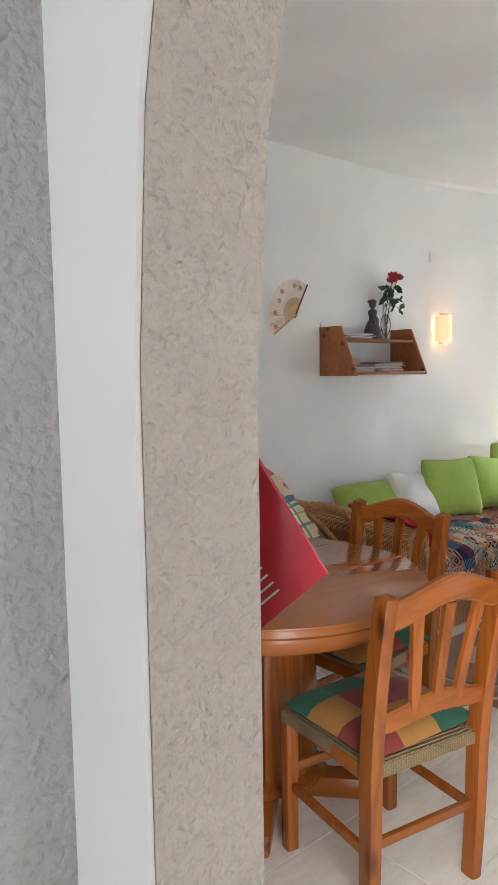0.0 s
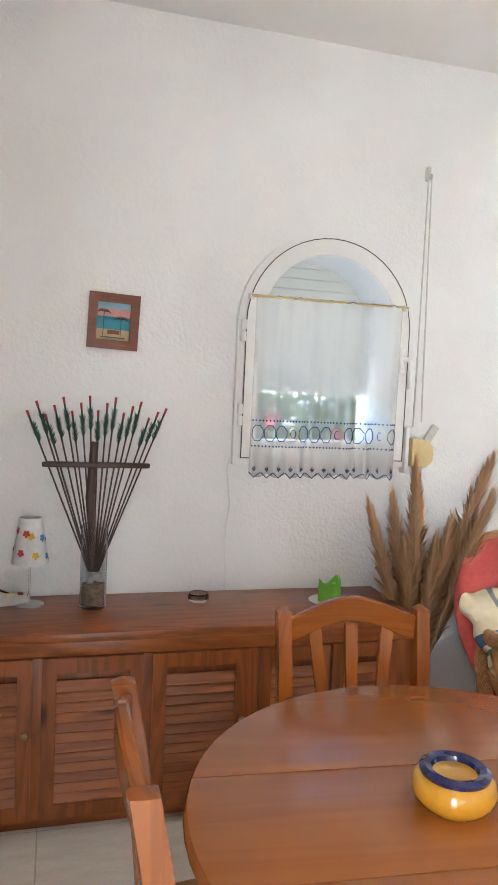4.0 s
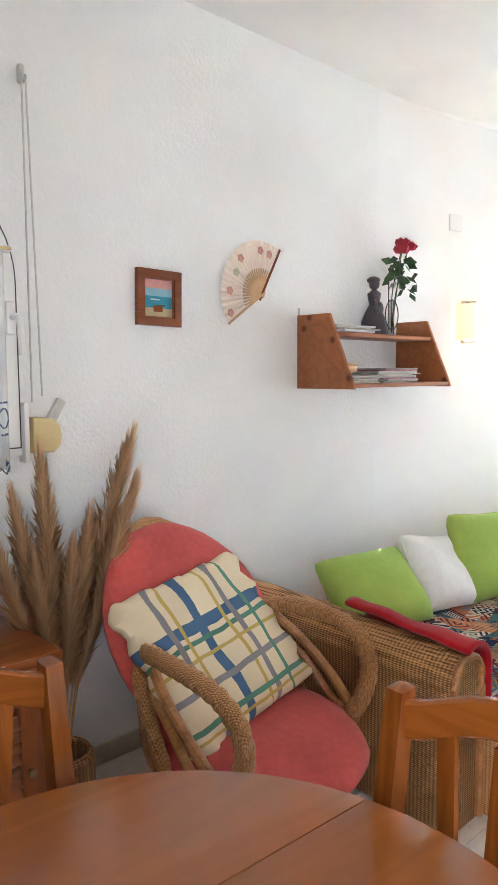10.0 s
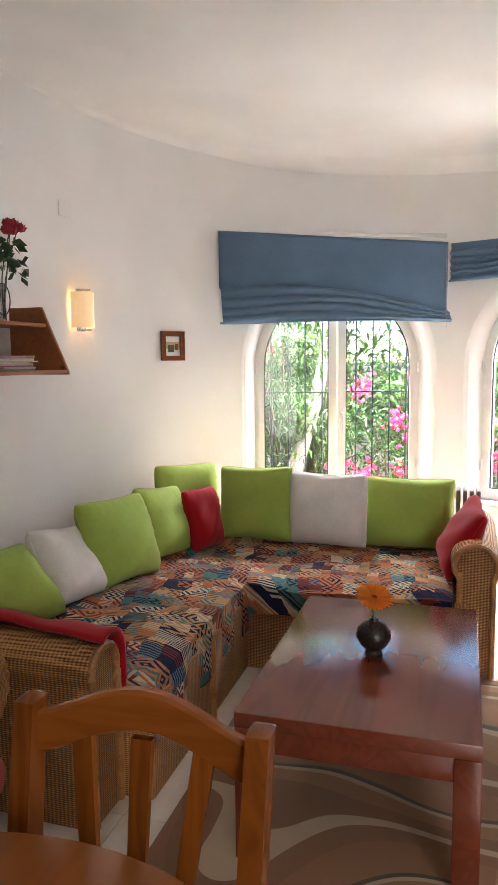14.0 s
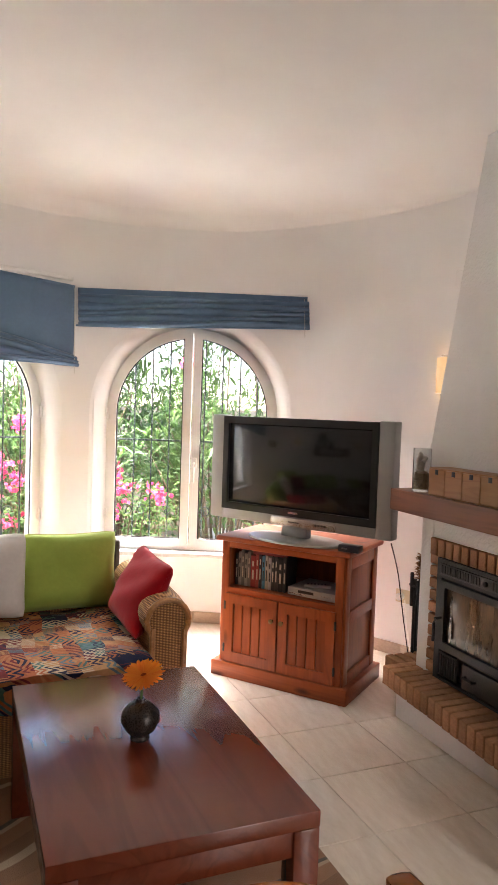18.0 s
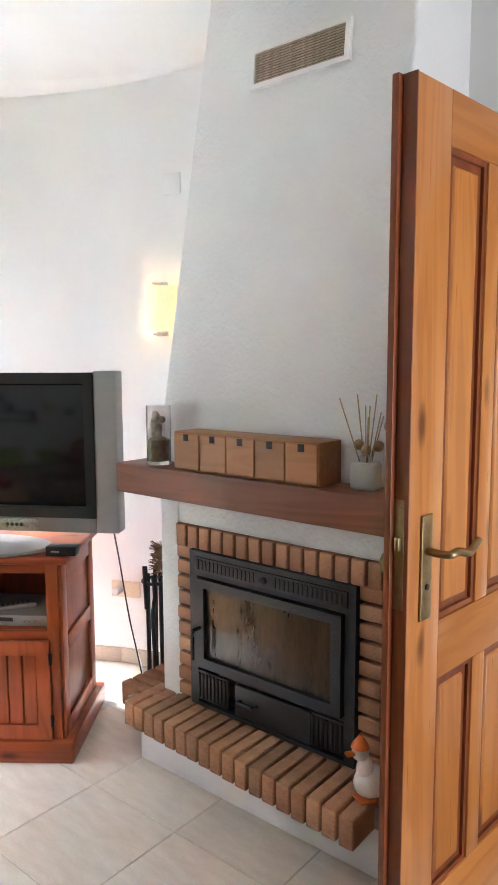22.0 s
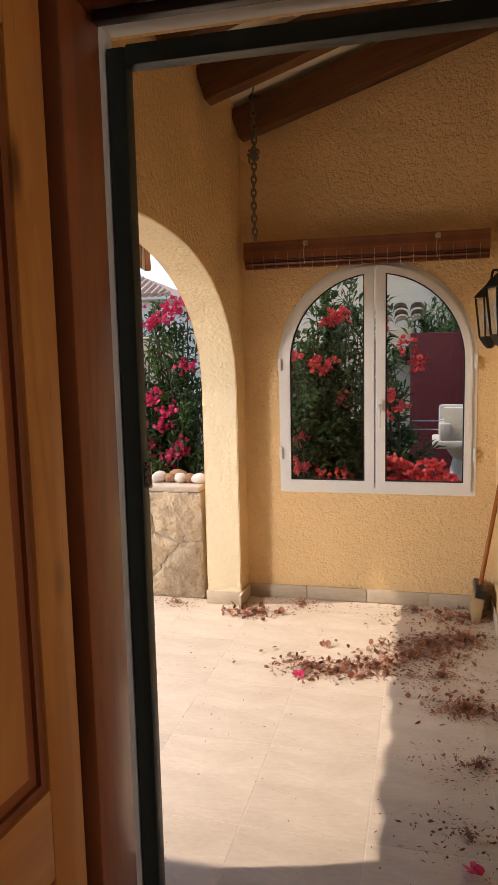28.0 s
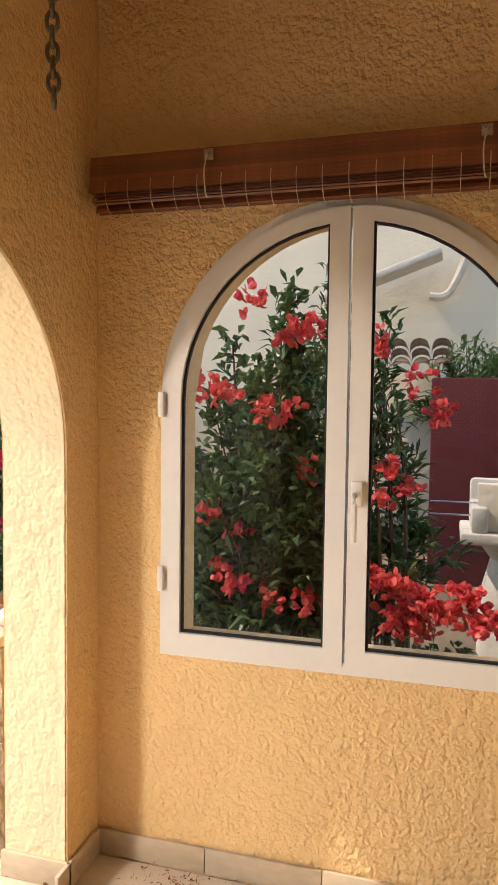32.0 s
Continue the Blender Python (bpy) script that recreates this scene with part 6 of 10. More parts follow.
part("poker", tube([(0.045, 0.0, 0.05), (0.045, 0, 0.62)], 0.009, 6), M_IRON, t)
part("tongs", tube(spline([(-0.03, 0.035, 0.08), (-0.045, 0.05, 0.30), (-0.02, 0.035, 0.46), (-0.05, 0.05, 0.56), (-0.03, 0.04, 0.63)], 4), 0.009, 6), M_IRON, t)
part("shovel", box(0.09, 0.006, 0.13, 0.004), M_IRON, t, m=pose(0.02, -0.05, 0.06, -8))
part("shovel_rod", tube([(0.02, -0.05, 0.17), (0.02, -0.045, 0.62)], 0.009, 6), M_IRON, t)
part("handle", box(0.022, 0.012, 0.17, 0.004), M_IRON, t, m=pose(-0.015, 0.06, 0.50, 6, 10, 0))
M_BRISTLE = mat("brown_bristle", (0.26, 0.13, 0.05), 0.9)
bm = bmesh.new()
for k in range(420):
    a, z = rng.uniform(0, 6.3), rng.uniform(0.655, 0.765)
    d = Vector((math.cos(a), math.sin(a), rng.uniform(-0.25, 0.6)))
    p0 = Vector((0.012 * math.cos(a), 0.012 * math.sin(a), z))
    tube([p0, p0 + d * rng.uniform(0.034, 0.050)], 0.0013, 3, bm)
part("brush", bm, M_BRISTLE, t, "brown bristle hearth brush", pose(-0.012, 0.02, 0.0, 0, -5, 0))
bm = bmesh.new()
for k in range(160):
    x, y = rng.uniform(-0.035, 0.035), rng.uniform(-0.015, 0.015)
    tube([(x * 0.5, y * 0.5, 0.16), (x, y, 0.02)], 0.0018, 3, bm)
part("broom_head", bm, M_BRISTLE, t, "worn brown broom head", pose(-0.05, 0.06, 0.012, 0, 6, 0))
t = thing("wall_socket", arc_place(-65.9, AR - 0.009, 0.335), "white double wall socket with a plug", "socket")
part("plate", box(0.15, 0.012, 0.08, 0.006), M_IVORY2, t)
part("plug", lathe([(0.022, 0), (0.022, 0.03), (0.014, 0.04)], 16), M_ALU, t, m=pose(-0.035, -0.006, 0.04, 90))
t = thing("power_cable", pose(0, 0, 0), "thin black cable hanging from the television", "cable")
part("cord", tube(spline([(4.50, 0.00, 0.80), (4.66, -0.16, 0.60), (4.68, -0.22, 0.35), (4.60, -0.22, 0.08), (4.66, -0.24, 0.006)], 6), 0.0035, 6), M_BLACK, t)
part("cord", tube(spline([(4.925, -0.40, 0.36), (4.80, -0.33, 0.24), (4.70, -0.30, 0.10), (4.62, -0.25, 0.03), (4.52, -0.22, 0.06)], 6), 0.003, 6), M_ALU, t, "pale grey cord")

# ---- entrance door ----
t = thing("door_1", pose(2.957, -0.430, 0.008, 0, 0, 85.0), "varnished pine panelled entrance door standing open", "door", kind="structure")
DW, DHH, DT = 0.855, 2.022, 0.048
part("core", box(DW - 0.004, 0.020, DHH - 0.01, 0, (DW / 2, -DT / 2, 0.004)), M_DOOR_RED, t)
free_w, hinge_w, top_h, lock0, lock1, bot_h = 0.135, 0.080, 0.115, 0.735, 0.875, 0.20


def timber(name, x0, x1, z0, z1, mt, th=DT, bev=0.003, y=-DT / 2):
    return part(name, box(x1 - x0, th, z1 - z0, bev, ((x0 + x1) / 2, y, z0)), mt, t)


timber("stile", DW - free_w, DW, 0, DHH, M_DOOR)
timber("stile", 0, hinge_w, 0, DHH, M_DOOR)
timber("rail", hinge_w, DW - free_w, DHH - top_h, DHH, M_DOOR_X)
timber("rail", hinge_w, DW - free_w, lock0, lock1, M_DOOR_X)
timber("rail", hinge_w, DW - free_w, 0, bot_h, M_DOOR_X)
span = DW - free_w - hinge_w
mw = 0.062
pw_ = (span - 2 * mw) / 3
for z0, z1 in ((lock1, DHH - top_h), (bot_h, lock0)):
    for k in range(2):
        x = hinge_w + pw_ * (k + 1) + mw * k
        timber("muntin", x, x + mw, z0, z1, M_DOOR)
    for k in range(3):
        x = hinge_w + (pw_ + mw) * k
        part("panel", box(pw_ - 0.052, 0.030, z1 - z0 - 0.052, 0.010, (x + pw_ / 2, -DT / 2, z0 + 0.026), 1), M_DOOR, t)
        part("moulding", ring_frame([(x, z0), (x + pw_, z0), (x + pw_, z1), (x, z1)], [(x + 0.013, z0 + 0.013), (x + pw_ - 0.013, z0 + 0.013), (x + pw_ - 0.013, z1 - 0.013), (x + 0.013, z1 - 0.013)], 0.036), M_DOOR_RED, t, m=pose(0, -DT / 2, 0))
part("edge_strip", box(0.004, DT + 0.002, DHH, 0.001, (DW + 0.002, -DT / 2, 0)), M_DOOR_RED, t, "reddish lacquered closing edge")
part("rebate", box(0.016, 0.016, DHH, 0.002, (DW + 0.012, -DT + 0.008, 0)), M_DOOR_RED, t)
part("lock_plate", box(0.002, 0.024, 0.24, 0.001, (DW + 0.0052, -0.020, 0.93)), M_BRASS, t)
part("latch", box(0.014, 0.012, 0.03, 0.003, (DW + 0.009, -0.020, 1.06)), M_BRASS, t)
hd = part("handle_plate", box(0.045, 0.006, 0.235, 0.012, (0, 0, 0), 3), M_BRASS, t, "aged brass handle plate", pose(DW - 0.068, 0.003, 0.895))
part("lever", tube(spline([(0, 0, 0), (0, 0.05, 0.0), (-0.03, 0.056, 0.004), (-0.08, 0.056, -0.008), (-0.125, 0.056, 0.012)], 5), 0.009, 10), M_BRASS, hd, "curved brass lever", pose(0, 0.003, 0.155))
part("keyhole", lathe([(0.007, 0), (0.007, 0.003)], 12), M_BLACK, hd, m=pose(0, 0.0035, 0.075, -90))
part("peephole", box(0.03, 0.006, 0.022, 0.003), M_BLACK, t, m=pose(DW * 0.52, 0.003, DHH - 0.075))
part("coat_hook", tube(spline([(0, 0.002, 0.05), (0, 0.004, 0.0), (-0.005, 0.03, 0.0), (-0.012, 0.045, 0.02)], 5), 0.0025, 6), M_CHROME, t, m=pose(hinge_w + pw_ * 1.55 + mw, 0.0, 1.62))
part("door_knob_outside", lathe([(0.018, 0), (0.012, 0.01), (0.012, 0.03), (0.028, 0.045), (0.026, 0.06), (0.01, 0.066)], 18), M_BRASS, t, m=pose(DW - 0.08, -DT, 1.0, 90))

t = thing("door_frame", pose(0, 0, 0), "dark reddish wooden frame and casing round the entrance", "door frame", kind="structure")
for x0, x1 in ((2.945, 2.992), (2.083, 2.13)):
    part("jamb", box(x1 - x0, 0.13, DH, 0.004, ((x0 + x1) / 2, DOOR_Y - 0.075, 0)), M_DOOR_RED, t)
part("head", box(2.945 - 2.13, 0.13, 0.045, 0.004, ((2.945 + 2.13) / 2, DOOR_Y - 0.075, DH - 0.047)), M_DOOR_RED, t)
for x0, x1 in ((2.975, 3.065), (2.005, 2.095)):
    part("casing", box(x1 - x0, 0.022, 2.03, 0.006, ((x0 + x1) / 2, DOOR_Y + 0.0135, 0)), M_DARKWOOD, t)
part("casing_head", box(1.10, 0.028, 0.088, 0.006, (2.535, DOOR_Y + 0.016, 2.035)), M_DARKWOOD, t)
sill = part("threshold", box(DX1 - DX0 - 0.004, 0.118, 0.034, 0.004, ((DX0 + DX1) / 2, DOOR_Y - 0.056, -0.001)), M_DARKWOOD, t, "dark grooved wooden threshold")
for y, w, h in ((-0.030, 0.050, 0.056), (-0.074, 0.024, 0.050), (-0.104, 0.018, 0.042)):
    part("ridge", box(2.945 - 2.13 - 0.004, w, h - 0.033, 0.004, (2.5375, DOOR_Y + y, 0.033)), M_DARKWOOD, sill)
part("door_closer_rail", box(0.55, 0.02, 0.018, 0.003, (2.66, DOOR_Y - 0.10, DH - 0.068)), M_BLACK, t)
M_GREENIRON = mat("dark_green_painted_steel", (0.018, 0.030, 0.026), 0.4, 0.2, 0.1, 20)
t = thing("security_gate_frame", pose(0, 0, 0), "dark green steel frame on the outside of the doorway", "gate frame", kind="structure")
part("post", box(0.035, 0.035, 2.03, 0.003, (2.975, -0.735, 0)), M_GREENIRON, t)
part("post", box(0.035, 0.035, 2.03, 0.003, (2.10, -0.735, 0)), M_GREENIRON, t)
part("lintel", box(0.84, 0.035, 0.035, 0.003, (2.537, -0.735, 1.998)), M_GREENIRON, t)
part("strike", box(0.02, 0.006, 0.05, 0.002, (2.955, -0.735, 1.25)), M_CHROME, t)
t = thing("security_gate", pose(2.125, -0.765, 0, 0, 0, -98), "dark green steel gate leaf folded back into the porch", "gate")
part("gate_frame", ring_frame([(0, 0.02), (0.82, 0.02), (0.82, 1.98), (0, 1.98)], [(0.04, 0.06), (0.78, 0.06), (0.78, 1.94), (0.04, 1.94)], 0.035), M_GREENIRON, t)
for k in range(6):
    part("bar", tube([(0.14 + 0.105 * k, 0, 0.05), (0.14 + 0.105 * k, 0, 1.95)], 0.008, 8), M_GREENIRON, t)
part("sheet", box(0.76, 0.004, 0.75, 0, (0.41, 0, 0.05)), M_GREENIRON, t)
part("latch_bar", box(0.16, 0.02, 0.03, 0.004, (0.72, -0.028, 1.0)), M_GREENIRON, t)
part("pull", tube(spline([(0.76, 0.02, 0.78), (0.76, 0.07, 0.80), (0.76, 0.07, 0.92), (0.76, 0.02, 0.94)], 4), 0.008, 8), M_BLACK, t)
# door mat
solo("door_mat", box(0.80, 0.42, 0.014, 0.005), mat("dark_grey_ribbed_mat", (0.05, 0.048, 0.045), 0.95, 0, 0.2, 30, 0.8, 120, (1, 0.1, 1)), pose(2.47, -0.22, 0.004, 0, 0, -2), "dark grey ribbed door mat inside the entrance", "mat")

# ---- the small window in the long wall ----
t = thing("window_4", pose(W1C, LONG_Y - 0.012, 0), "small white arched window with a half-lowered roller shutter", "window", kind="structure")
part("outer_frame", ring_frame(arch_pts(0.378, W1SPRING, 1.205), arch_pts(0.336, W1SPRING, 1.245), 0.035), M_ALU, t)
sash = part("sash", ring_frame(arch_pts(0.350, W1SPRING, 1.235), arch_pts(0.288, W1SPRING, 1.305), 0.05), M_ALU, t, m=pose(0, -0.018, 0))
part("gap_line", ring_frame(arch_pts(0.3530, W1SPRING, 1.2315), arch_pts(0.3495, W1SPRING, 1.2355), 0.004), M_BLACK, t, m=pose(0, -0.0425, 0))
bm = bmesh.new()
f = bm.faces.new([bm.verts.new((x, 0, z)) for x, z in arch_pts(0.298, W1SPRING, 1.295)])
r2 = bmesh.ops.extrude_face_region(bm, geom=[f])
bmesh.ops.translate(bm, vec=(0, 0.005, 0), verts=[q for q in r2["geom"] if isinstance(q, bmesh.types.BMVert)])
bmesh.ops.recalc_face_normals(bm, faces=bm.faces)
g = part("pane", bm, M_GLASS, sash, smooth=False)
g.visible_shadow = False
for z in (1.36, 1.69):
    for dz in (0, 0.045):
        part("hinge", box(0.022, 0.022, 0.042, 0.006), M_ALU, t, m=pose(-0.364, -0.05, z + dz))
part("handle_base", box(0.032, 0.02, 0.105, 0.008), M_ALU, t, m=pose(0.326, -0.05, 1.60))
part("handle", tube(spline([(0, 0, 0), (0, -0.04, 0), (0.004, -0.048, -0.02), (0.008, -0.048, -0.12)], 4), 0.011, 8), M_ALU, t, m=pose(0.330, -0.055, 1.655))
M_SHUT = mat("white_shutter_slats", (0.70, 0.69, 0.64), 0.5, 0, 0.04, 10)
t = thing("roller_shutter", pose(W1C, LONG_Y + 0.27, 1.50), "half-lowered white roller shutter outside the small window", "shutter", kind="structure")
sl = None
for k in range(15):
    m = pose(0, 0, 0.046 * k)
    sl = again(sl, m, t) if sl else part("slat", box(0.66, 0.014, 0.0457, 0.005), M_SHUT, t, m=m)
M_GRILLE = mat("grey_green_wrought_iron", (0.20, 0.23, 0.21), 0.6)
t = thing("window_grille", pose(W1C, LONG_Y + 0.36, 1.20), "grey wrought iron scroll grille outside the small window", "grille", kind="structure")
for k in range(4):
    part("bar", tube([(-0.27 + 0.18 * k, 0, 0), (-0.27 + 0.18 * k, 0, 0.9)], 0.0045, 6), M_GRILLE, t)
for k in range(3):
    for s in (-1, 1):
        pts = [(-0.18 + 0.18 * k + s * (0.012 + 0.033 * (1 - q / 22)) * math.cos(q * 0.42) * 1.0 + s * 0.03, 0, 0.26 + 0.045 * (1 - q / 24) * math.sin(q * 0.42)) for q in range(20)]
        part("scroll", tube(pts, 0.0028, 5), M_GRILLE, t)

# curtain: gathered sheer cotton
M_SHEER, cn, cl, cb = nodes("sheer_white_cotton")
cb.inputs["Base Color"].default_value = (0.80, 0.80, 0.79, 1)
cb.inputs["Roughness"].default_value = 0.9
tr = cn.new("ShaderNodeBsdfTransparent")
tl = cn.new("ShaderNodeBsdfTranslucent")
tl.inputs[0].default_value = (0.85, 0.86, 0.86, 1)
mx1, mx2 = cn.new("ShaderNodeMixShader"), cn.new("ShaderNodeMixShader")
mx1.inputs[0].default_value, mx2.inputs[0].default_value = 0.4, 0.62
cl.new(cb.outputs[0], mx1.inputs[1])
cl.new(tl.outputs[0], mx1.inputs[2])
cl.new(mx1.outputs[0], mx2.inputs[1])
cl.new(tr.outputs[0], mx2.inputs[2])
cl.new(mx2.outputs[0], cn["Material Output"].inputs[0])
CX_0, CX_1, CZ0, CZ1 = 1.43, 2.055, 1.175, 1.872


def curtain_y(x, z):
    u = (x - CX_0) / (CX_1 - CX_0)
    k = 0.3 + 0.7 * (CZ1 - z) / (CZ1 - CZ0)
    return 3.427 + k * (0.006 * math.sin(u * 38) + 0.010 * math.sin(u * 17 + 1) + 0.012 * (u > 0.55) * math.sin(u * 46) + 0.004 * math.sin(u * 71))


t = thing("curtain", pose(0, 0, 0), "short sheer white cafe curtain with blue embroidered border", "curtain")
bm = bmesh.new()
g = {}
for i in range(141):
    for j in range(25):
        x = CX_0 + (CX_1 - CX_0) * i / 140
        zb = CZ0 - 0.016 * abs(math.sin((i / 140) * 8.5 * math.pi))
        zt = CZ1 - 0.008 * abs(math.sin((i / 140) * 14 * math.pi)) ** 2
        z = zb + (zt - zb) * j / 24
        g[i, j] = bm.verts.new((x, curtain_y(x, z), z))
for i in range(140):
    for j in range(24):
        bm.faces.new((g[i, j], g[i + 1, j], g[i + 1, j + 1], g[i, j + 1]))
part("cloth", bm, M_SHEER, t)
M_NAVY = mat("navy_embroidery", (0.03, 0.05, 0.13), 0.9)
M_OLIVE = mat("straw_embroidery", (0.42, 0.33, 0.12), 0.9)
for k in range(13):
    xc = CX_0 + 0.03 + k * 0.0475
    pts = []
    for q in range(8):
        a = math.pi / 8 + q * math.pi / 4
        x, z = xc + 0.023 * math.cos(a), 1.335 + 0.033 * math.sin(a)
        pts.append((x, curtain_y(x, z) - 0.003, z))
    part("embroidered_ring", tube(pts, 0.0022, 4, closed=True), M_OLIVE if k % 4 == 3 else M_NAVY, t)
    if k % 2:
        pts2 = [(xc + 0.012 * math.cos(q * math.pi / 3), curtain_y(xc, 1.335) - 0.003, 1.335 + 0.018 * math.sin(q * math.pi / 3)) for q in range(6)]
        part("embroidered_ring", tube(pts2, 0.002, 4, closed=True), M_OLIVE if k % 4 == 1 else M_NAVY, t)
for zc, n in ((1.385, 46), (1.283, 46)):
    bm = bmesh.new()
    for k in range(n):
        x = CX_0 + 0.01 + (CX_1 - CX_0 - 0.02) * k / (n - 1)
        y = curtain_y(x, zc) - 0.003
        d = 0.0048
        bm.faces.new([bm.verts.new(p) for p in ((x - d, y, zc), (x, y, zc - d), (x + d, y, zc), (x, y, zc + d))])
    part("embroidered_dots", bm, M_NAVY, t)
bm = bmesh.new()
for k in range(13):
    x = CX_0 + 0.024 + 0.048 * k
    pts = [(x - 0.022, 0, CZ0 + 0.004), (x, 0, CZ0 - 0.017), (x + 0.022, 0, CZ0 + 0.004)]
    tube([(a, curtain_y(a, c) - 0.002, c) for a, b, c in pts], 0.0028, 4, bm)
    y = curtain_y(x, CZ0 + 0.02) - 0.003
    bm.faces.new([bm.verts.new(p) for p in ((x - 0.010, y, CZ0 + 0.018), (x, y, CZ0 + 0.006), (x + 0.010, y, CZ0 + 0.018), (x, y, CZ0 + 0.030))])
part("scalloped_hem", bm, M_NAVY, t)
bm = bmesh.new()
for k in range(13):
    x = CX_0 + 0.024 + 0.048 * k
    for q in range(3):
        for w in (-1, 0, 1):
            a, c = x + w * 0.0065 * (1 - abs(q - 1)), CZ0 + 0.032 + 0.0075 * (q - 1)
            y, d = curtain_y(a, c) - 0.0045, 0.003
            bm.faces.new([bm.verts.new(p) for p in ((a - d, y, c), (a, y, c - d), (a + d, y, c), (a, y, c + d))])
part("hem_lozenges", bm, M_OLIVE, t)["kind"] = "stuff"
top = []
for i in range(141):
    x, z = CX_0 + (CX_1 - CX_0) * i / 140, CZ1 - 0.008 * abs(math.sin((i / 140) * 14 * math.pi)) ** 2
    top.append((x, curtain_y(x, z), z + 0.001))
part("top_edging", tube(top, 0.0016, 4), M_NAVY, t, "navy scalloped top edging")
t = thing("curtain_rod", pose(0, 0, 1.868), "thin brass curtain rod on small brackets", "curtain rod")
part("rod", tube([(1.41, 3.428, 0), (2.08, 3.428, 0)], 0.0055, 8), mat("pale_brass_rod", (0.62, 0.47, 0.22), 0.35, 0.4), t)
for x in (1.415, 2.075):
    part("bracket", box(0.02, 0.04, 0.022, 0.004, (0, 0, -0.011)), M_ALU, t, m=pose(x, 3.457, 0))

# shutter strap and winder
M_STRAP = mat("grey_white_strap", (0.60, 0.58, 0.53), 0.8, 0, 0.1, 40)
M_IVORY = mat("yellowed_ivory_plastic", (0.72, 0.56, 0.27), 0.45, 0, 0.06, 10)
t = thing("shutter_strap", pose(0, 0, 0), "grey shutter cord running down to a yellowed winder", "cord")
part("pulley", box(0.022, 0.024, 0.062, 0.009, seg=3), M_STRAP, t, m=pose(2.165, 3.492, 2.405))
part("wheel", lathe([(0.006, -0.007), (0.014, -0.007), (0.010, 0), (0.014, 0.007), (0.006, 0.007)], 14), M_CHROME, t, m=pose(2.165, 3.478, 2.42, 0, 90))
part("cord", tube([(2.158, 3.472, 2.41), (2.155, 3.470, 1.38)], 0.0032, 6), M_STRAP, t)
part("cord", tube([(2.172, 3.472, 2.41), (2.188, 3.462, 1.40)], 0.0032, 6), M_STRAP, t)
part("winder_bracket", box(0.018, 0.05, 0.20, 0.004), M_ALU, t, m=pose(2.128, 3.482, 1.18))
bm = slab([(0, 0), (0.075, 0.0), (0.098, 0.02), (0.105, 0.055), (0.098, 0.09), (0.07, 0.115), (0, 0.12)], 0, 0.05, 0.006)
part("winder", bm, M_IVORY, t, m=pose(2.150, 3.505, 1.21) @ STAND)
part("crank", box(0.036, 0.024, 0.085, 0.008), M_STRAP, t, m=pose(2.218, 3.470, 1.315, 0, 32, 0))
t = thing("wall_cable", pose(0, 0, 0), "thin white cable running down the wall", "cable")
part("cord", tube(spline([(1.42, 3.502, 1.222), (1.362, 3.500, 1.20), (1.376, 3.499, 1.04), (1.365, 3.500, 0.93), (1.371, 3.500, 0.70)], 8), 0.0045, 6), M_ALU, t)

# ---- pictures ----
M_SKYP = mat("painted_sky", (0.30, 0.52, 0.62), 0.6)
M_SEAP = mat("painted_sea", (0.03, 0.27, 0.38), 0.6)
M_SANDP = mat("painted_sand", (0.50, 0.38, 0.20), 0.6)
M_PINKP = mat("painted_dusk", (0.70, 0.33, 0.28), 0.6)
M_PALMP = mat("painted_palm", (0.07, 0.06, 0.02), 0.6)
M_FRAMEW = wood("picture_frame_wood", (0.19, 0.052, 0.015), (0.11, 0.03, 0.009), 0, 0.26, knots=False)


def picture(m, w, h, fw, scenery, label):
    t = thing("picture", m, label, "picture", "framed pictures")
    part("frame", ring_frame([(-w / 2, 0), (w / 2, 0), (w / 2, h), (-w / 2, h)], [(-w / 2 + fw, fw), (w / 2 - fw, fw), (w / 2 - fw, h - fw), (-w / 2 + fw, h - fw)], 0.022), M_FRAMEW, t, m=pose(0, -0.011, 0))
    part("inner_frame", ring_frame([(-w / 2 + fw * 0.7, fw * 0.7), (w / 2 - fw * 0.7, fw * 0.7), (w / 2 - fw * 0.7, h - fw * 0.7), (-w / 2 + fw * 0.7, h - fw * 0.7)], [(-w / 2 + fw + 0.004, fw + 0.004), (w / 2 - fw - 0.004, fw + 0.004), (w / 2 - fw - 0.004, h - fw - 0.004), (-w / 2 + fw + 0.004, h - fw - 0.004)], 0.012), M_DOOR_RED, t, m=pose(0, -0.008, 0))
    iw, ih = w - 2 * fw, h - 2 * fw
    for z0, z1, mt in scenery["bands"]:
        part("painted_band", box(iw, 0.002, ih * (z1 - z0), 0), mt, t, m=pose(0, -0.005, fw + ih * z0))
    for px, pz, hh, mt in scenery.get("palms", ()):
        bm = box(0.003, 0.001, ih * hh, 0)
        for k in range(9):
            a = math.pi * k / 8
            tube([(0, 0, ih * hh), (0.018 * math.cos(a), 0, ih * hh + 0.012 * math.sin(a)), (0.026 * math.cos(a), 0, ih * hh + 0.004 * math.sin(a) - 0.006)], 0.0016, 4, bm)
        part("painted_palm", bm, mt, t, m=pose(px * iw, -0.0075, fw + pz * ih))
    for px, pz, sx, sz, mt in scenery.get("spots", ()):
        part("painted_shape", box(sx * iw, 0.001, sz * ih, 0), mt, t, m=pose(px * iw, -0.007, fw + pz * ih))
    return t


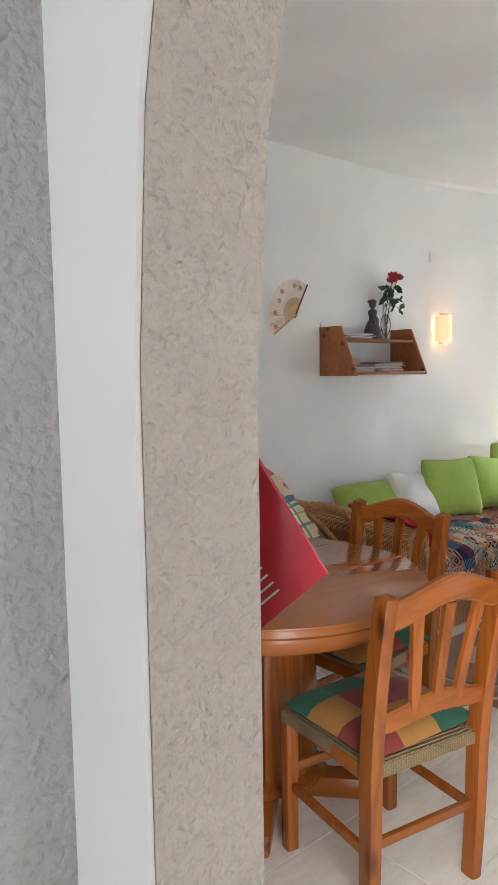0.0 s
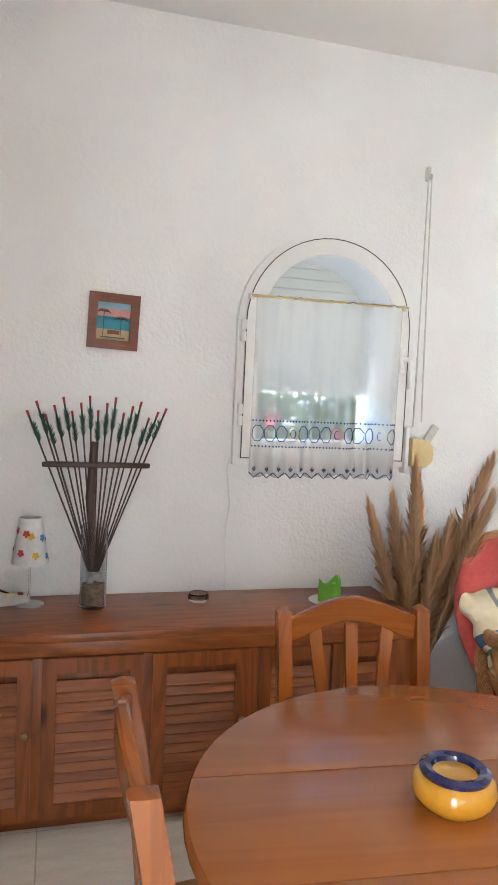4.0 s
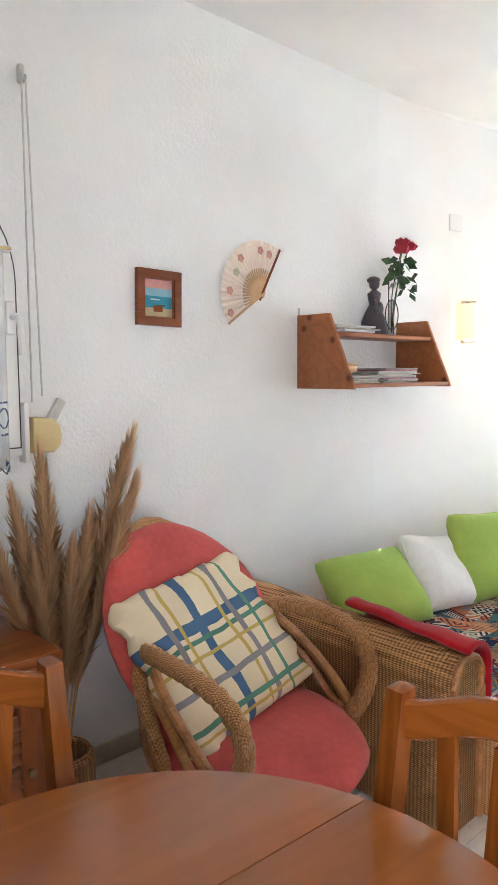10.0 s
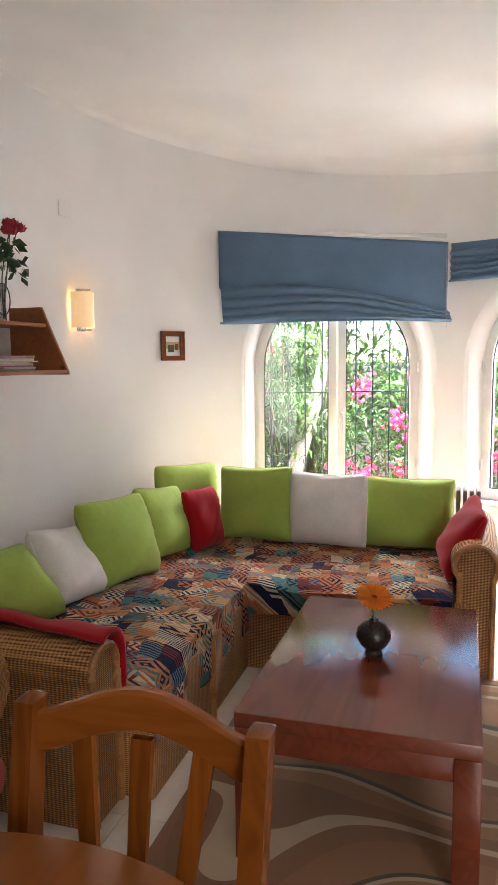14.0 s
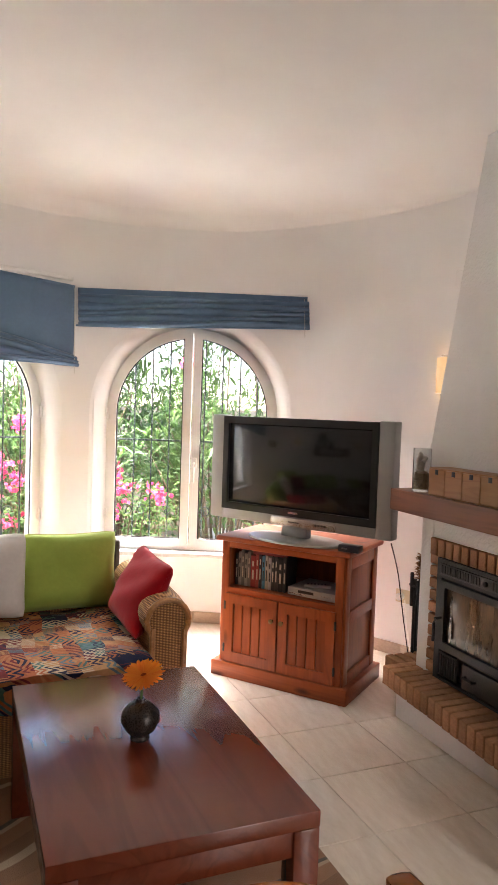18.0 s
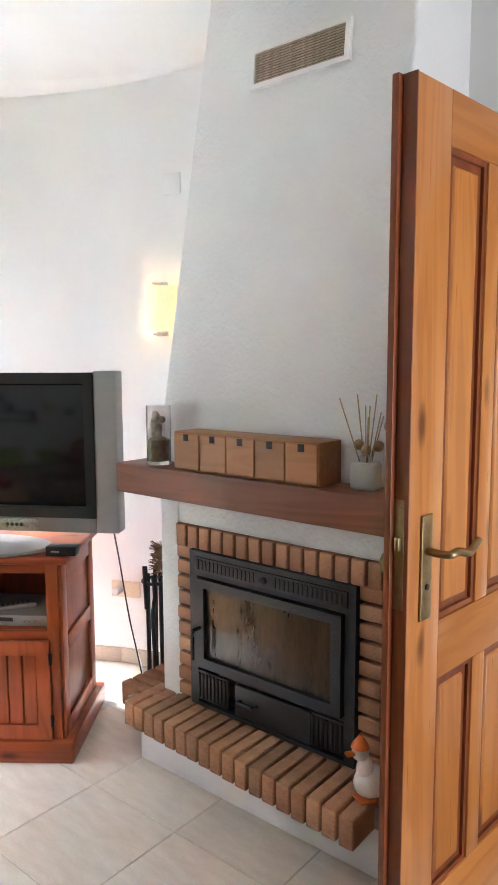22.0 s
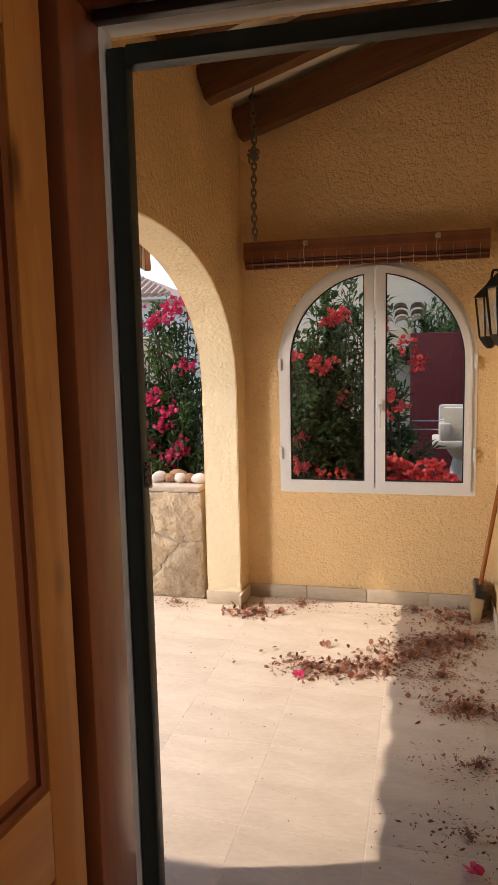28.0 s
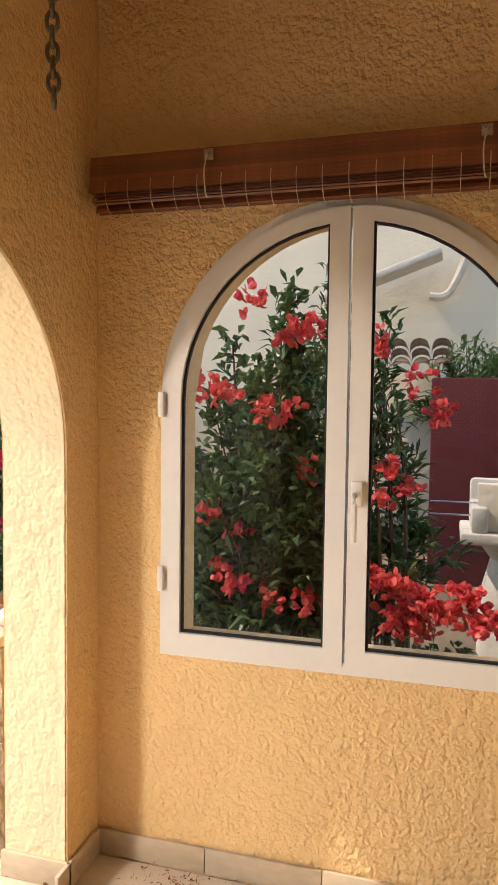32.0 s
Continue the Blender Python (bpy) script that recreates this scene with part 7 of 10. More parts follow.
picture(pose(0.888, LONG_Y - 0.002, 1.632, 0, 2.2, 0), 0.190, 0.208, 0.030, {"bands": ((0, 0.30, M_SANDP), (0.30, 0.62, M_SEAP), (0.62, 0.82, M_PINKP), (0.82, 1, M_SKYP)), "palms": ((-0.28, 0.12, 0.62, M_PALMP), (0.22, 0.12, 0.46, M_PALMP)), "spots": ((0.02, 0.18, 0.35, 0.10, M_FRAMEW), (0.0, 0.08, 0.7, 0.03, M_PALMP))}, "small framed beach picture with two palms")
picture(pose(2.700, LONG_Y - 0.002, 1.655, 0, 1.0, 0), 0.205, 0.212, 0.032, {"bands": ((0, 0.25, M_SANDP), (0.25, 0.55, M_SEAP), (0.55, 0.75, M_SKYP), (0.75, 1, M_PINKP)), "spots": ((0.0, 0.15, 0.3, 0.16, M_FRAMEW), (0.1, 0.30, 0.25, 0.04, M_PALMP), (-0.1, 0.45, 0.3, 0.03, M_CREAM))}, "small framed seaside picture with a boat")
picture(arc_place(52.2, AR - 0.006, 1.465), 0.165, 0.185, 0.027, {"bands": ((0, 0.35, M_CREAM), (0.35, 0.7, M_SANDP), (0.7, 1, M_CREAM)), "spots": ((-0.1, 0.2, 0.4, 0.35, M_PALMP), (0.25, 0.3, 0.2, 0.3, M_FRAMEW))}, "tiny framed village picture on the curved wall")

# ---- folding fan on the wall ----
M_FANP = mat("cream_fan_cloth", (0.78, 0.66, 0.56), 0.8, 0, 0.06, 20)
M_FANW = mat("pale_fan_sticks", (0.55, 0.34, 0.16), 0.5, 0, 0.1, 30)
M_FANR = mat("faded_rose_print", (0.52, 0.26, 0.20), 0.8)
M_FANG = mat("faded_green_print", (0.40, 0.38, 0.24), 0.8)
t = thing("hand_fan", pose(3.249, LONG_Y - 0.006, 1.81), "open cream folding fan with printed flowers on the wall", "fan")
bm = bmesh.new()
prev = None
for k in range(45):
    a = radians(62 + 151 * k / 44)
    y = -0.004 - 0.007 * (k % 2)
    cur = (bm.verts.new((0.115 * math.cos(a), y, 0.115 * math.sin(a))), bm.verts.new((0.232 * math.cos(a), y, 0.232 * math.sin(a))))
    if prev:
        bm.faces.new((prev[0], cur[0], cur[1], prev[1]))
    prev = cur
part("leaf", bm, M_FANP, t, smooth=False)
for k in range(22):
    a = 62 + 151 * k / 21
    part("stick", box(0.13, 0.0015, 0.008, 0, (0.05, 0, -0.004)), M_FANW, t, m=pose(0, -0.010 - 0.0003 * k, 0, 0, -a, 0))
for a in (61, 214):
    part("guard", box(0.26, 0.004, 0.011, 0.001, (0.105, 0, -0.0055)), M_FANW if a > 100 else M_FRAMEW, t, m=pose(0, -0.014, 0, 0, -a, 0))
for a, r, c in ((92, 0.19, M_FANR), (75, 0.185, M_FANR), (130, 0.19, M_FANR), (150, 0.17, M_FANG), (178, 0.185, M_FANR), (205, 0.2, M_FANR)):
    bm = bmesh.new()
    for q in range(5):
        b2 = lathe([(0.009, 0), (0.004, 0.001)], 7, (0.010 * math.cos(q * 1.256), 0.010 * math.sin(q * 1.256), 0))
        join(bm, b2)
    part("printed_flower", bm, c, t, m=pose(r * math.cos(radians(a)), -0.013, r * math.sin(radians(a)), 90))

# ---- wall shelf and what stands on it ----
SHX0, SHX1, SHZ = 3.494, 4.290, 1.400
M_SHELF = wood("reddish_shelf_pine", (0.36, 0.13, 0.045), (0.24, 0.078, 0.026), 0, 0.42, coat=0.1)
t = thing("wall_shelf", pose(SHX0, LONG_Y - 0.003, SHZ), "reddish pine wall shelf with slanting sides", "shelf")
for x in (0.0, SHX1 - SHX0 - 0.018):
    bm = slab([(0, 0), (0, 0.336), (-0.19, 0.336), (-0.33, 0.012), (-0.33, 0.0)], 0, 0.018, 0.002)
    for v in bm.verts:
        v.co = Vector((v.co.z, v.co.x, v.co.y))
    bmesh.ops.recalc_face_normals(bm, faces=bm.faces)
    part("side", bm, M_SHELF, t, m=pose(x, 0, 0))
L = SHX1 - SHX0 - 0.036
part("board", box(L, 0.325, 0.018, 0.002, (L / 2 + 0.018, -0.1625, 0.006)), M_SHELF, t)
part("board", box(L, 0.205, 0.018, 0.002, (L / 2 + 0.018, -0.115, 0.235)), M_SHELF, t)
part("hanger", box(0.012, 0.004, 0.035, 0.002, (0.01, -0.002, 0.336)), M_CHROME, t)
TOPZ, LOWZ = SHZ + 0.253, SHZ + 0.024


def magazines(x, y, z, n, w, d, seed, turn=0, label="stack of magazines lying on the shelf"):
    r = random.Random(seed)
    zz = z
    for k in range(n):
        th = r.uniform(0.004, 0.010)
        c = r.choice([(0.60, 0.58, 0.54), (0.45, 0.42, 0.38), (0.12, 0.13, 0.16), (0.62, 0.60, 0.57), (0.40, 0.10, 0.18), (0.30, 0.27, 0.23), (0.55, 0.50, 0.40)])
        m = thing("magazine", pose(x + r.uniform(-0.02, 0.02), y + r.uniform(-0.012, 0.012), zz, 0, 0, turn + r.uniform(-7, 7)), label, "magazine", "magazines on the shelf")
        part("cover", box(w * r.uniform(0.85, 1.0), d * r.uniform(0.85, 1.0), th, 0.001, seg=1), mat("magazine_cover", c, 0.4), m)
        part("page_block", box(w * 0.84, d * 0.84 + 0.004, th * 0.6, 0), M_PAPER, m, m=pose(0, -0.002, th * 0.2))
        zz += th + 0.0008


magazines(3.70, 3.40, TOPZ, 5, 0.29, 0.19, 3)
magazines(3.66, 3.36, LOWZ, 5, 0.22, 0.27, 4, 5)
magazines(3.98, 3.36, LOWZ, 9, 0.29, 0.22, 5, -6)
b = thing("wooden_trinket", pose(3.64, 3.33, LOWZ + 0.05, 0, 0, 12), "small carved wooden trinket on the magazines", "trinket")
part("body", box(0.10, 0.06, 0.03, 0.008), M_FANW, b)
part("lid", box(0.13, 0.045, 0.012, 0.006), M_FANW, b, m=pose(0.01, 0, 0.031))
# bronze-coloured statue of a girl, one plain shape
M_BRONZ = mat("painted_resin_figure", (0.08, 0.05, 0.038), 0.55, 0, 0.3, 18, 0.3, 50, color2=(0.035, 0.05, 0.08))
bm = lathe([(0.072, 0), (0.070, 0.01), (0.060, 0.07), (0.043, 0.115), (0.024, 0.150), (0.031, 0.185), (0.034, 0.205), (0.012, 0.222), (0.012, 0.230)], 24)
for r, p, sc in ((0.028, (0, 0, 0.252), (0.9, 0.95, 1.1)), (0.033, (0, 0.004, 0.270), (1, 1, 0.55)), (0.022, (-0.045, -0.02, 0.125), (1, 0.8, 1)), (0.03, (0, -0.028, 0.13), (1.2, 0.6, 1.2))):
    b2 = bmesh.new()
    bmesh.ops.create_icosphere(b2, subdivisions=3, radius=r)
    bmesh.ops.scale(b2, vec=sc, verts=b2.verts)
    bmesh.ops.translate(b2, vec=p, verts=b2.verts)
    join(bm, b2)
for s in (-1, 1):
    tube(spline([(s * 0.03, 0, 0.205), (s * 0.05, -0.01, 0.17), (s * 0.042, -0.025, 0.135)], 4), 0.009, 8, bm)
solo("figurine", bm, M_BRONZ, pose(3.935, 3.40, TOPZ, 0, 0, 25), "dark bronze-coloured figurine of a girl on the shelf", "figurine")
M_LEAF = mat("rose_leaf", (0.035, 0.085, 0.022), 0.45, 0, 0.2, 30)
M_ROSE = mat("red_rose_petal", (0.42, 0.012, 0.03), 0.6, 0, 0.2, 40)
t = thing("rose_holder", pose(4.085, 3.40, TOPZ), "black wire flower holder with three red roses", "vase")
part("wire_frame", tube(spline([(-0.03, 0, 0), (-0.028, 0, 0.30), (0.0, 0, 0.33), (0.02, 0, 0.28)], 5), 0.003, 6), M_BLACK, t)
part("wire_ring", tube([(0.055 * math.cos(a), 0, 0.11 + 0.075 * math.sin(a)) for a in steps(0, 6.0, 0.3)], 0.003, 6, closed=True), M_BLACK, t)
part("glass_tube", lathe([(0.012, 0.004), (0.013, 0.18), (0.011, 0.18), (0.010, 0.01)], 14), M_SAFE, t)
for k, (dx, dz) in enumerate(((0.085, 0.47), (0.125, 0.455), (0.045, 0.43))):
    rose = part("rose_stem", tube(spline([(0, 0, 0.02), (0.02 + dx * 0.2, 0.01 * k, 0.22), (dx, -0.01 * k, dz)], 6), 0.0028, 6), M_LEAF, t)
    bm = bmesh.new()
    for q in range(14):
        a, rr = q * 2.4, 0.006 + 0.0011 * q
        hz = 0.034 - 0.0008 * q
        c = Vector((rr * math.cos(a), rr * math.sin(a), 0))
        n_, s_ = Vector((math.cos(a), math.sin(a), 0)), Vector((-math.sin(a), math.cos(a), 0))
        w_ = 0.008 + 0.0008 * q
        p = [c - s_ * w_ * 0.5, c + s_ * w_ * 0.5, c + s_ * w_ + n_ * 0.005 + Vector((0, 0, hz * 0.6)), c + n_ * 0.008 + Vector((0, 0, hz)), c - s_ * w_ + n_ * 0.005 + Vector((0, 0, hz * 0.6))]
        bm.faces.new([bm.verts.new(v) for v in p])
    part("bloom", bm, M_ROSE, rose, m=pose(dx, -0.01 * k, dz - 0.010) @ Matrix.Diagonal((1.55, 1.55, 1.35, 1)))
bm = bmesh.new()
for k in range(46):
    a = rng.uniform(0, 6.3)
    c = Vector((rng.uniform(-0.01, 0.13), rng.uniform(-0.05, 0.05), rng.uniform(0.24, 0.39)))
    if k > 40:
        c = Vector((rng.uniform(0.13, 0.20), rng.uniform(-0.02, 0.02), rng.uniform(0.22, 0.30)))
    d = Vector((math.cos(a), math.sin(a), rng.uniform(-0.9, 0.6))).normalized()
    s_ = d.cross(Vector((rng.uniform(-1, 1), rng.uniform(-1, 1), rng.uniform(-0.4, 0.6)))).normalized()
    L_ = rng.uniform(0.05, 0.08)
    p = [c, c + d * L_ * 0.45 + s_ * L_ * 0.32, c + d * L_, c + d * L_ * 0.45 - s_ * L_ * 0.32]
    bm.faces.new([bm.verts.new(v) for v in p])
part("leaves", bm, M_LEAF, t)

# ---- wall lamps ----
M_LAMP, ln_, ll_, lb_ = nodes("lit_alabaster_glass")
lb_.inputs["Base Color"].default_value = (0.8, 0.7, 0.5, 1)
lb_.inputs["Emission Color"].default_value = (1.0, 0.60, 0.22, 1)
lno = ln_.new("ShaderNodeTexNoise")
lno.inputs["Scale"].default_value = 14
lmr = ln_.new("ShaderNodeMapRange")
lmr.inputs[3].default_value, lmr.inputs[4].default_value = 0.05, 0.20
ll_.new(lno.outputs[0], lmr.inputs[0])
ll_.new(lmr.outputs[0], lb_.inputs["Emission Strength"])


def sconce(m, label):
    t = thing("wall_lamp", m, label, "lamp", "wall lamps")
    bm = bmesh.new()
    prev = None
    for k in range(13):
        a = radians(-80 + 160 * k / 12)
        x, y = 0.080 * math.sin(a), -0.075 * math.cos(a)
        ring = [bm.verts.new((x, y, 0.0)), bm.verts.new((x, y, 0.20)), bm.verts.new((x * 0.94, y * 0.94, 0.20)), bm.verts.new((x * 0.94, y * 0.94, 0.0))]
        if prev:
            for i in range(4):
                bm.faces.new((prev[i], ring[i], ring[(i + 1) % 4], prev[(i + 1) % 4]))
        prev = ring
    bmesh.ops.recalc_face_normals(bm, faces=bm.faces)
    part("shade", bm, M_LAMP, t, "glowing amber glass shade")
    part("back_plate", box(0.06, 0.012, 0.24, 0.004, (0, -0.006, -0.02)), M_CHROME, t)
    for z in (-0.018, 0.204):
        part("clip", box(0.014, 0.09, 0.010, 0.003, (0.0, -0.042, 0)), M_CHROME, t, m=pose(0, 0, z))
    data = bpy.data.lights.new("wall_lamp_bulb", "POINT")
    data.energy, data.color, data.shadow_soft_size = 0.38, (1.0, 0.60, 0.26), 0.03
    ob = new("wall_lamp_bulb", data)
    ob.matrix_world = m @ pose(0, -0.028, 0.10)
    return t


sconce(arc_place(70.6, AR - 0.002, 1.655), "lit amber glass wall lamp near the shelf")
sconce(arc_place(-72.0, AR - 0.002, 1.600), "lit amber glass wall lamp beside the chimney")
for deg, z in ((73.0, 2.26), (-73.5, 2.20)):
    solo("junction_cover", box(0.09, 0.008, 0.09, 0.003), M_SMOOTH, arc_place(deg, AR - 0.004, z), "square white blank cover plate on the wall", "cover plate", "cover plates")

# ---- things on the sideboard ----
t = glass_cylinder("glass_vase", pose(0.838, 3.335, SH), 0.048, 0.30, "tall clear glass vase with pebbles and arrows", "vase")
part("pebbles", lathe([(0.040, 0.014), (0.040, 0.09), (0.02, 0.095), (0.001, 0.093)], 20), M_SAND, t)
for k in range(6):
    bm = bmesh.new()
    bmesh.ops.create_icosphere(bm, subdivisions=2, radius=1)
    bmesh.ops.scale(bm, vec=(0.017, 0.014, 0.012), verts=bm.verts)
    a = k * 1.05
    part("white_pebble", bm, M_CERAM, t, m=pose(0.024 * math.cos(a), 0.024 * math.sin(a), 0.105 + 0.012 * (k % 2), 20 * k, 30 * k, 0))
M_ARROW = mat("dark_brown_arrow_shaft", (0.055, 0.028, 0.018), 0.5)
M_ATIP = mat("red_arrow_end", (0.35, 0.02, 0.03), 0.5)
M_FEATH = mat("dark_green_feather", (0.012, 0.045, 0.032), 0.8)
t = thing("arrow_rack", pose(0.838, 3.345, SH), "bundle of feathered arrows fanned out in a wooden rack", "arrows")
rack = slab([(-0.19, -0.010), (-0.17, -0.018), (0.17, -0.018), (0.19, -0.010), (0.17, 0.016), (-0.17, 0.016)], 0, 0.018, 0.003)
part("rack", rack, M_ARROW, t, m=pose(0, 0, 0.508))
part("post", tube([(0, 0, 0.14), (-0.02, 0, 0.40), (-0.01, 0, 0.60)], 0.016, 10, taper=[0.010, 0.017, 0.015]), M_ARROW, t)
for k in range(17):
    u = k / 8 - 1
    x1, top = u * 0.17, 0.74 + 0.03 * math.sin(k * 2.1) - 0.035 * abs(u) ** 2
    p0, p1 = Vector((u * 0.016, 0.004 * (k % 3 - 1), 0.13)), Vector((x1 + 0.075 * u, 0.008 * (k % 3 - 1), top))
    d = (p1 - p0)
    sh = part("shaft", tube([p0, p0 + d * 0.80], 0.0032, 6), M_ARROW, t)
    part("green_band", tube([p0 + d * 0.80, p0 + d * 0.975], 0.0036, 6), M_FEATH, sh)
    part("red_end", tube([p0 + d * 0.965, p1], 0.0046, 6), M_ATIP, sh)
    bm = bmesh.new()
    for q in range(16):
        w0 = 0.80 + 0.11 * q / 16
        for s in (-1, 1):
            a0 = p0 + d * w0
            s_ = Vector((s * 0.016 * rng.uniform(0.5, 1), 0.004 * s, 0.012))
            bm.faces.new([bm.verts.new(a0), bm.verts.new(a0 + d * 0.014), bm.verts.new(a0 + d * 0.02 + s_)])
    part("feather", bm, M_FEATH, sh)
M_LSHADE = mat("white_lampshade_paper", (0.72, 0.71, 0.69), 0.7)
t = thing("table_lamp", pose(0.615, 3.38, SH), "small table lamp with a flower-patterned white shade", "lamp")
part("base", lathe([(0.052, 0), (0.052, 0.004), (0.03, 0.010), (0.006, 0.013)], 24), M_CHROME, t)
part("stem", tube([(0, 0, 0.01), (0, 0, 0.17)], 0.0045, 8), M_CHROME, t)
part("shade", lathe([(0.065, 0.155), (0.038, 0.32), (0.036, 0.32), (0.063, 0.155)], 28, cap=False), M_LSHADE, t)
FC = [mat("pink_print", (0.62, 0.03, 0.16), 0.7), mat("blue_print", (0.03, 0.22, 0.42), 0.7), mat("yellow_print", (0.68, 0.42, 0.03), 0.7), mat("red_print", (0.55, 0.04, 0.03), 0.7)]
for k in range(16):
    a, z = k * 2.39, 0.175 + 0.135 * ((k * 5) % 16) / 16
    r = 0.0655 - 0.0275 * (z - 0.155) / 0.165 + 0.0006
    bm = lathe([(0.004, 0), (0.001, 0.001)], 8)
    n0 = len(bm.faces)
    for q in range(5):
        join(bm, lathe([(0.0055, 0), (0.002, 0.0006)], 8, (0.0085 * math.cos(q * 1.257), 0.0085 * math.sin(q * 1.257), 0)))
    part("printed_flower", bm, FC[k % 4], t, m=pose(r * math.cos(a), r * math.sin(a), z, 0, 80, math.degrees(a)))
t = thing("glass_ashtray", pose(1.235, 3.365, SH), "small clear glass ashtray on the sideboard", "ashtray")
part("bowl", lathe([(0.036, 0), (0.040, 0.004), (0.042, 0.026), (0.036, 0.030), (0.030, 0.010), (0.001, 0.008)], 24), M_SAFE, t)
M_WAX = mat("lime_green_wax", (0.16, 0.42, 0.03), 0.45, 0, 0.1, 20)
t = thing("candle_plate", pose(1.735, 3.275, SH), "white saucer under a green candle", "plate")
part("dish", lathe([(0.04, 0), (0.045, 0.003), (0.080, 0.011), (0.078, 0.014), (0.04, 0.006), (0.001, 0.006)], 32), M_CERAM, t)
t = thing("candle", pose(1.735, 3.275, SH + 0.0075), "stubby burnt lime green candle on a saucer", "candle")
bm = bmesh.new()
n = 28
rings = []
for r, zf in ((0.044, 0), (0.045, 0.5), (0.043, 1.0), (0.036, 0.96), (0.030, 0.72), (0.001, 0.68)):
    rings.append([bm.verts.new((r * math.cos(2 * math.pi * i / n), r * math.sin(2 * math.pi * i / n), zf * (0.078 + 0.012 * math.sin(2 * math.pi * i / n * 2 + 1) + 0.010 * math.sin(2 * math.pi * i / n * 3)))) for i in range(n)])
for r0, r1 in zip(rings, rings[1:]):
    for i in range(n):
        bm.faces.new((r0[i], r0[(i + 1) % n], r1[(i + 1) % n], r1[i]))
bm.faces.new(rings[0][::-1])
part("wax", bm, M_WAX, t)
part("wick", tube([(0, 0, 0.05), (0.003, 0, 0.07)], 0.0012, 5), M_BLACK, t)

# ---- pampas grass ----
M_PAMPAS = leaf_mat("dry_pampas_plume", (0.90, 0.62, 0.36), (0.68, 0.42, 0.21), 0.45, 0.9)
t = thing("pampas_grass", pose(2.12, 3.27, 0), "tall dried pampas grass plumes standing beside the sideboard", "dried grass")
part("pot", lathe([(0.09, 0), (0.105, 0.05), (0.10, 0.24), (0.085, 0.26), (0.075, 0.25), (0.08, 0.04)], 24), M_WICKER, t)
tips = [(0.29, 0.03, 1.20, 1.0), (-0.015, 0.05, 1.16, 0.8), (-0.10, 0.06, 1.03, 0.75), (-0.20, 0.04, 1.0, 0.7), (0.10, -0.02, 0.95, 0.85), (0.20, 0.0, 0.92, 0.9), (0.24, -0.06, 1.06, 0.9), (0.03, -0.04, 0.87, 0.8), (0.15, 0.04, 0.90, 0.9), (-0.08, -0.02, 0.86, 0.8)]
for tx, ty, tz, k in tips:
    pts = spline([(0, 0, 0.05), (tx * 0.2, ty * 0.3, 0.45), (tx * 0.62, ty * 0.7, tz * 0.75), (tx, ty, tz)], 8)
    bm = tube(pts, 0.003, 5)
    for q in range(1700):
        w0 = rng.random() ** 0.8
        i = 0.34 + 0.66 * w0
        p = pts[min(len(pts) - 2, int(i * (len(pts) - 1)))]
        p2 = pts[min(len(pts) - 1, int(i * (len(pts) - 1)) + 1)]
        d = (p2 - p).normalized()
        base = p.lerp(p2, rng.random())
        spread = 0.095 * k * (0.08 + 0.92 * (1 - w0) ** 0.75 * min(1.0, 0.25 + 2.2 * w0))
        a = rng.uniform(0, 6.3)
        out = Vector((math.cos(a), math.sin(a), rng.uniform(-0.2, 0.2)))
        e = base + d * rng.uniform(0.05, 0.15) + out * spread * rng.uniform(0.2, 1.25)
        mid = base.lerp(e, 0.5) + d * rng.uniform(0.0, 0.02)
        s_ = Vector((math.sin(a), -math.cos(a), 0)) * 0.0005
        v = [bm.verts.new(x) for x in (base - s_, base + s_, mid + s_, e, mid - s_)]
        bm.faces.new(v)
    part("plume", bm, M_PAMPAS, t)

# ---- rattan armchair ----
t = thing("rattan_armchair", pose(2.55, 2.86, 0, 0, 0, 6) @ Matrix.Diagonal((1.0, 1.04, 0.98, 1)), "round rattan armchair with coral cushions", "armchair")
M_BIND = weave("bound_rattan", (0.60, 0.31, 0.115), (0.32, 0.145, 0.05), 300, 0.4)
# bowl-shaped frame: the ring runs from the seat front round the sides and up over the back
rim = []
for k in range(40):
    a = 2 * math.pi * k / 40
    c, s_ = math.cos(a), math.sin(a)
    back = max(0.0, s_)
    rim.append((0.335 * c, 0.31 * s_ + 0.14 * back ** 2, 0.30 + 0.66 * back ** 1.1 - 0.02 * max(0, -s_)))
part("rim", tube(rim, 0.024, 10, closed=True), M_BIND, t)
low = [(0.25 * math.cos(a), 0.24 * math.sin(a), 0.20) for a in steps(0, 2 * math.pi * 0.975, 0.16)]
part("lower_ring", tube(low, 0.018, 8, closed=True), M_RATTAN, t)
foot = [(0.30 * math.cos(a), 0.29 * math.sin(a), 0.018) for a in steps(0, 2 * math.pi * 0.975, 0.16)]
part("foot_ring", tube(foot, 0.018, 8, closed=True), M_RATTAN, t)
for k in range(12):
    a = 2 * math.pi * k / 12
    i = int(round(k / 12 * 40)) % 40
    part("cane", tube(spline([(0.25 * math.cos(a), 0.24 * math.sin(a), 0.20), (0.31 * math.cos(a), 0.30 * math.sin(a) + 0.03 * max(0, math.sin(a)), 0.25 + 0.1 * max(0, math.sin(a))), rim[i]], 5), 0.011, 7), M_RATTAN, t)
    part("leg_cane", tube([(0.25 * math.cos(a), 0.24 * math.sin(a), 0.20), (0.30 * math.cos(a + 0.25), 0.29 * math.sin(a + 0.25), 0.02)], 0.011, 7), M_RATTAN, t)
